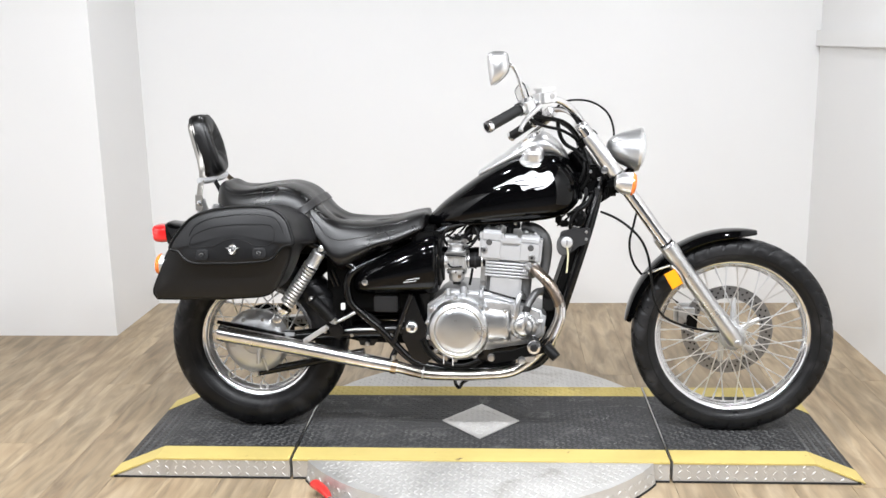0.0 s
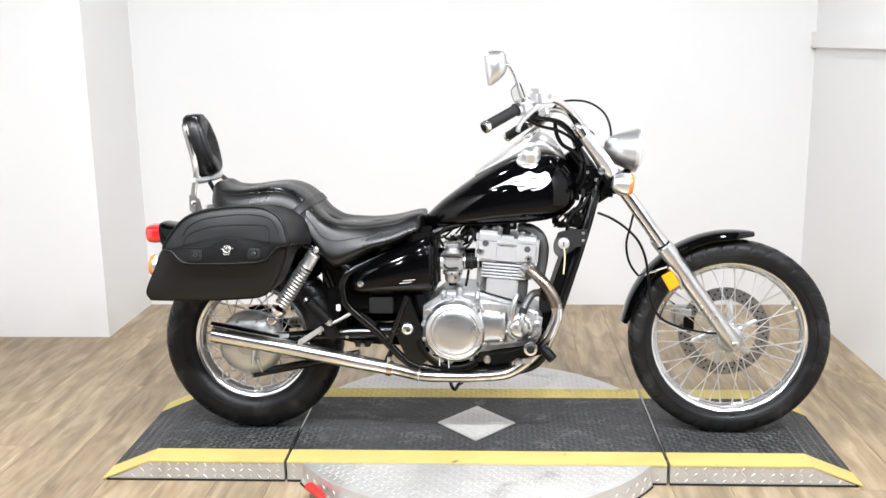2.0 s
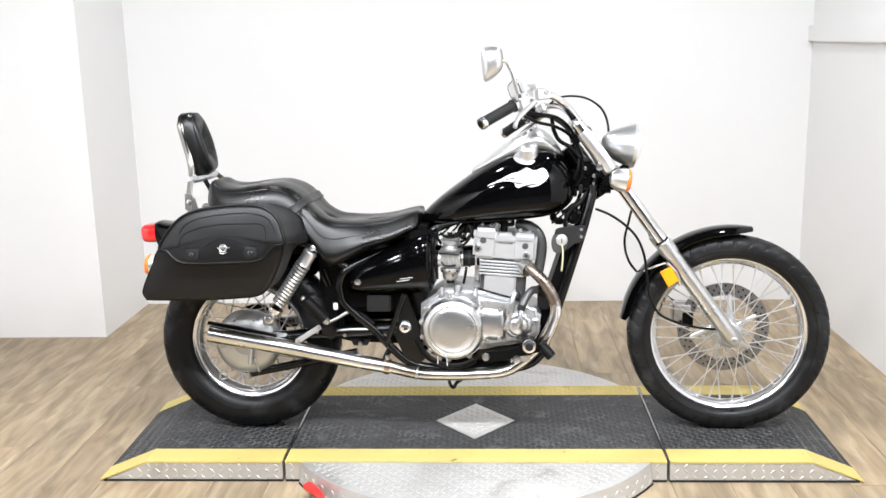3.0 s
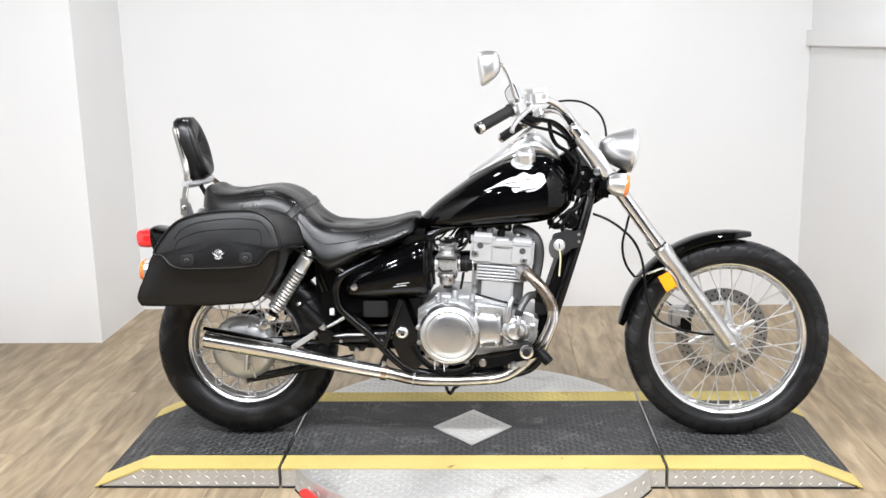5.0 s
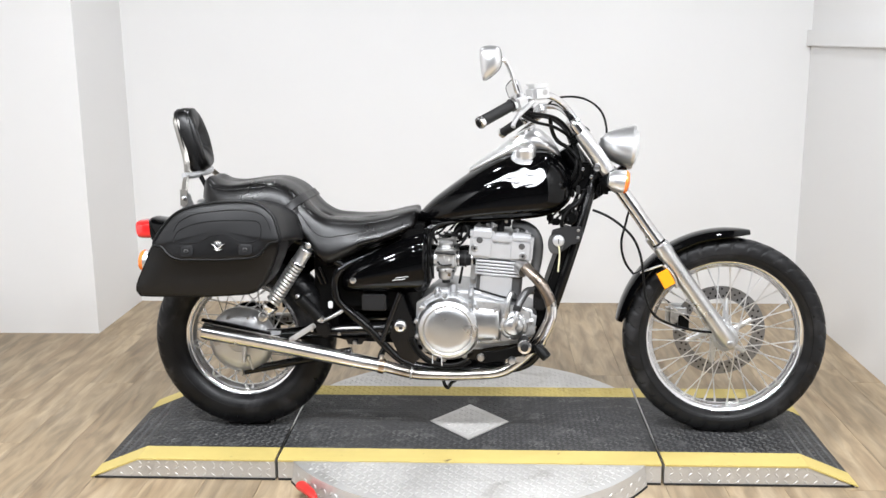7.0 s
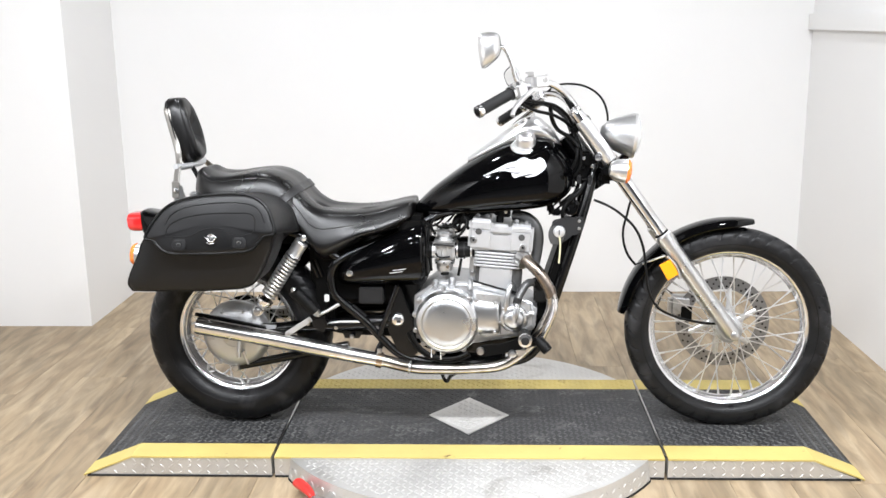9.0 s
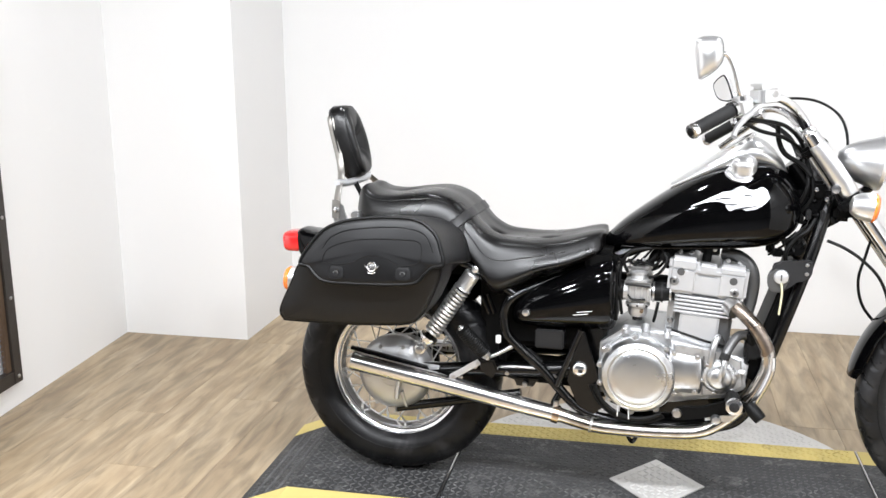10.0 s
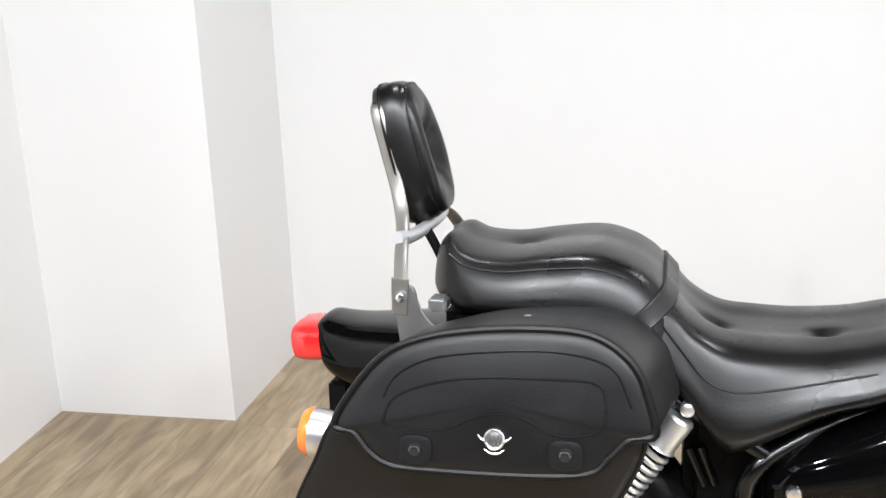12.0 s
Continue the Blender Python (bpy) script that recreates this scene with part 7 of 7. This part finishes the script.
# ---- swingarm, shocks, pedals
for s in (-1, 1):
    y = 0.112 * s
    arm = P("swingarm", bar(((-0.205, y * 0.8, 0.356), (-0.26, y, 0.352), (-0.50, y * 1.02, 0.334), (-0.74, y * 1.02, 0.312), (-0.815, y * 1.02, 0.306)), (0.022, 0.022, 0.021, 0.021, 0.018), 14, 4), "frame", "black swingarm leg")
    ad = P("adjuster_plate", box(bmesh.new(), -0.690, -0.606, y * 1.02 - 0.0205, y * 1.02 + 0.0205, 0.312, 0.340, 0.003), "cast_white", "stamped axle adjuster plate", arm)
    for k, (w, hgt) in enumerate(((0.004, 0.012), (0.010, 0.004), (0.004, 0.012), (0.010, 0.003))):
        P("stamp_mark", box(bmesh.new(), -0.672 + 0.015 * k, -0.672 + 0.015 * k + w, y * 1.02 - 0.0212, y * 1.02 - 0.0195, 0.326 - hgt / 2, 0.326 + hgt / 2, 0), "gap", "stamped dark mark", ad, smooth=0)
    P("axle_adjuster", box(bmesh.new(), -0.835, -0.75, y * 1.02 - 0.017, y * 1.02 + 0.017, 0.285, 0.33, 0.004), "steel", "axle adjuster block", arm)
    y = 0.150 * s
    T, B = Vector((-0.509, y, 0.618)), Vector((-0.656, y, 0.394))
    d = (B - T).normalized()
    sh = P("shock_absorber", bar((T + d * 0.03, B - d * 0.02), 0.0125, 16, 0), "satin", "chromed rear shock absorber with a dark body")
    side = d.cross(Vector((0, 1, 0))).normalized()
    coil = []
    turns, n = 13.0, 208
    for k in range(n + 1):
        a = 2 * math.pi * turns * k / n
        coil.append(T + d * (0.058 + 0.152 * k / n) + 0.0210 * (math.cos(a) * side + math.sin(a) * Vector((0, 1, 0))))
    P("spring", bar(coil, 0.0043, 8, 0), "spring", "chromed coil spring", sh)
    P("top_cup", bar((T + d * 0.004, T + d * 0.008, T + d * 0.052, T + d * 0.056), (0.019, 0.0225, 0.0225, 0.0255), 22, 0), "spring", "bright shock top cover", sh)
    P("bottom_cup", bar((B - d * 0.042, B - d * 0.036, B - d * 0.018), (0.026, 0.0265, 0.016), 22, 0), "chrome", "chromed lower cup", sh)
    P("top_eye", turned(((0.0, -0.014), (0.007, -0.014), (0.0095, -0.012), (0.0095, 0.012), (0.006, 0.014)), T - d * 0.010, seg=22), "spring", "shock eye", sh)
    P("bottom_eye", turned(((0.008, -0.018), (0.015, -0.016), (0.015, 0.016), (0.008, 0.018)), B, seg=22), "chrome", "shock eye", sh)
    P("clevis", bar((B - d * 0.040, B - d * 0.030, B - d * 0.006), (0.011, 0.015, 0.014), 14, 0, flat=0.8), "bright_alu", "bright shock clevis", sh)
    P("acorn_nut", turned(((0.0, -0.034), (0.010, -0.032), (0.010, -0.024), (0.010, -0.016)), B, seg=18), "steel", "steel shock nut", sh)
P("rear_axle", turned(((0.011, -0.150), (0.014, -0.148), (0.014, -0.13), (0.010, -0.128), (0.010, 0.13)), (RX, 0, RZ)), "steel", "rear axle")
ta = P("torque_arm", bar(((-0.752, -0.094, 0.190), (-0.66, -0.096, 0.210), (-0.50, -0.10, 0.245), (-0.38, -0.10, 0.27)), (0.013, 0.0140, 0.0140, 0.0135), 10, 4, flat=1.0), "frame", "black brake torque arm")
P("torque_bolt", turned(((0.0, -0.018), (0.009, -0.017), (0.012, -0.011), (0.012, 0.0)), seg=16), "steel", "torque arm bolt", ta, pose(-0.752, -0.098, 0.190))
P("torque_link", bar(((-0.80, -0.09, 0.20), (-0.815, -0.085, 0.26), (-0.80, -0.085, 0.31)), 0.010, 10, 4, flat=1.4), "alu", "aluminium brake link")
P("brake_rod", bar(((-0.70, -0.115, 0.262), (-0.46, -0.128, 0.345), (-0.33, -0.133, 0.356)), 0.0042, 8, 3), "steel", "steel brake rod")
P("peg_bracket", slab(bmesh.new(), ((-0.492, 0.378), (-0.480, 0.366), (-0.556, 0.317), (-0.570, 0.318), (-0.570, 0.328)), -0.172, -0.164, 0.002), "cast_white", "bright peg bracket")
bolts(((-0.490, -0.172, 0.368), (-0.558, -0.172, 0.324)), 0.004, 0.004, "steel", bike, "bracket_bolt")
A0, B0 = Vector((-0.473, -0.168, 0.397)), Vector((-0.530, -0.205, 0.472))
pts = [A0.lerp(B0, k / 28) for k in range(29)]
pg = P("passenger_peg", bar(pts, [0.0185 + (0.0018 if k % 2 else 0) - (0.005 if k in (0, 28) else 0) for k in range(29)], 16, 0), "rubber", "folded ribbed black rubber passenger peg")
P("peg_tip", bar((B0, B0 + (B0 - A0).normalized() * 0.006), (0.009, 0.006), 12, 0), "steel", "bright peg tip", pg)
P("peg_collar", bar((A0 + (A0 - B0).normalized() * 0.014, A0), (0.011, 0.014), 12, 0), "bright_alu", "bright peg collar", pg)
P("peg_mount", slab(bmesh.new(), ((-0.490, 0.374), (-0.446, 0.380), (-0.435, 0.354), (-0.449, 0.328), (-0.466, 0.334), (-0.482, 0.350)), -0.172, -0.145, 0.005), "frame", "black peg mount", pg)
P("peg_bolt", bar(((-0.466, -0.172, 0.383), (-0.462, -0.172, 0.393)), 0.009, 10, 0), "alu", "bright peg bolt", pg)
P("bright_tab", box(bmesh.new(), -0.444, -0.430, -0.160, -0.150, 0.425, 0.447, 0.002), "white_ink", "small white tab")
P("linkage", bar(((-0.462, -0.16, 0.383), (-0.43, -0.15, 0.398), (-0.396, -0.14, 0.417)), (0.0055, 0.0055, 0.0065), 10, 3), "steel", "steel linkage rod")
P("chain_guard", box(bmesh.new(), -0.66, -0.25, 0.095, 0.125, 0.36, 0.39, 0.006), "satin", "black chain guard")
P("lower_stay", bar(((-0.262, -0.12, 0.30), (-0.282, -0.13, 0.262), (-0.278, -0.14, 0.245)), 0.010, 10, 3), "frame", "black exhaust stay")

pd = P("brake_pedal", slab(bmesh.new(), [(p.x, p.z) for p in spline([(0.032, 0, 0.270), (0.045, 0, 0.292), (0.11, 0, 0.300), (0.175, 0, 0.322), (0.215, 0, 0.320), (0.222, 0, 0.300), (0.17, 0, 0.285), (0.10, 0, 0.268), (0.045, 0, 0.258)], 4, True)], -0.176, -0.160, 0.004), "satin", "black brake pedal lever")
P("pedal_pivot", turned(((0.0, -0.01), (0.010, -0.009), (0.013, 0.0)), seg=18), "steel", "", pd, pose(0.045, -0.176, 0.278))
P("pedal_pad", bar(((0.222, -0.18, 0.318), (0.238, -0.192, 0.302), (0.252, -0.200, 0.288)), (0.015, 0.018, 0.016), 14, 3), "rubber", "black rubber pedal pad", pd)
peg = P("foot_peg", bar(((0.178, -0.15, 0.332), (0.180, -0.185, 0.334), (0.182, -0.262, 0.337)), (0.013, 0.019, 0.0195), 20, 0), "rubber", "black rubber rider peg")
P("peg_end", turned(((0.0, -0.006), (0.010, -0.006), (0.012, -0.008), (0.020, -0.006), (0.0215, 0.0), (0.0205, 0.008)), seg=28), "chrome", "chromed peg end", peg, pose(0.182, -0.262, 0.337))
P("peg_face", turned(((0.0, -0.0095), (0.0105, -0.0090), (0.0125, -0.0080)), seg=20), "box_grey", "dark recessed peg face", peg, pose(0.182, -0.262, 0.337))
P("peg_hinge", box(bmesh.new(), 0.125, 0.185, -0.175, -0.145, 0.262, 0.288, 0.006), "alu", "bright peg hinge", peg)
P("hinge_bolt", turned(((0.0, -0.014), (0.010, -0.012), (0.014, 0.0)), seg=16), "alu", "", peg, pose(0.143, -0.175, 0.270))
P("spring_hook", bar(((-0.090, -0.02, 0.205), (-0.088, -0.01, 0.160), (-0.086, 0.0, 0.135), (-0.074, 0.0, 0.120), (-0.062, 0.0, 0.138), (-0.040, 0.01, 0.152), (0.0, 0.03, 0.200)), 0.006, 8, 4), "frame", "black stand spring hook")
# ---------------------------------------------------------------- the floor, plank by plank
floor = tagged(part("floor", boxes((HX0 - 0.1, HX1 + 0.1, HY - 0.1, YB + 0.12, -0.1, -0.004)), M["grout"], smooth=0), "pale oak-look plank floor", "floor", kind="structure")
PW, PL = 0.178, 1.22
plank = finish(boxes((0.0006, PW - 0.0006, 0.0006, PL - 0.0006, -0.0042, 0.0)), "plank", M["oak"], 0)
rng = random.Random(4)
for i in range(int((XR + 2.62) / PW) + 1):
    off = rng.random() * PL
    y = YF - 0.05 - off
    while y < YB:
        o = new("plank", plank)
        o.location = (-2.6 + i * PW, y, 0)
        o.parent = floor
        y += PL
# floor of the unseen hall, added behind the bay
hall = bmesh.new()
for x0, x1, y0, y1 in ((HX0, -2.6, HY, YF - 0.1), (-2.6 + (int((XR + 2.62) / PW) + 1) * PW, HX1, HY, YF - 0.1), (-2.6, -2.6 + (int((XR + 2.62) / PW) + 1) * PW, HY, YF - 0.1)):
    box(hall, x0, x1, y0, y1, -0.004, 0.0015)
tagged(part("floor_hall", hall, M["concrete"], smooth=0), "grey floor of the unseen hall", "floor", kind="structure")
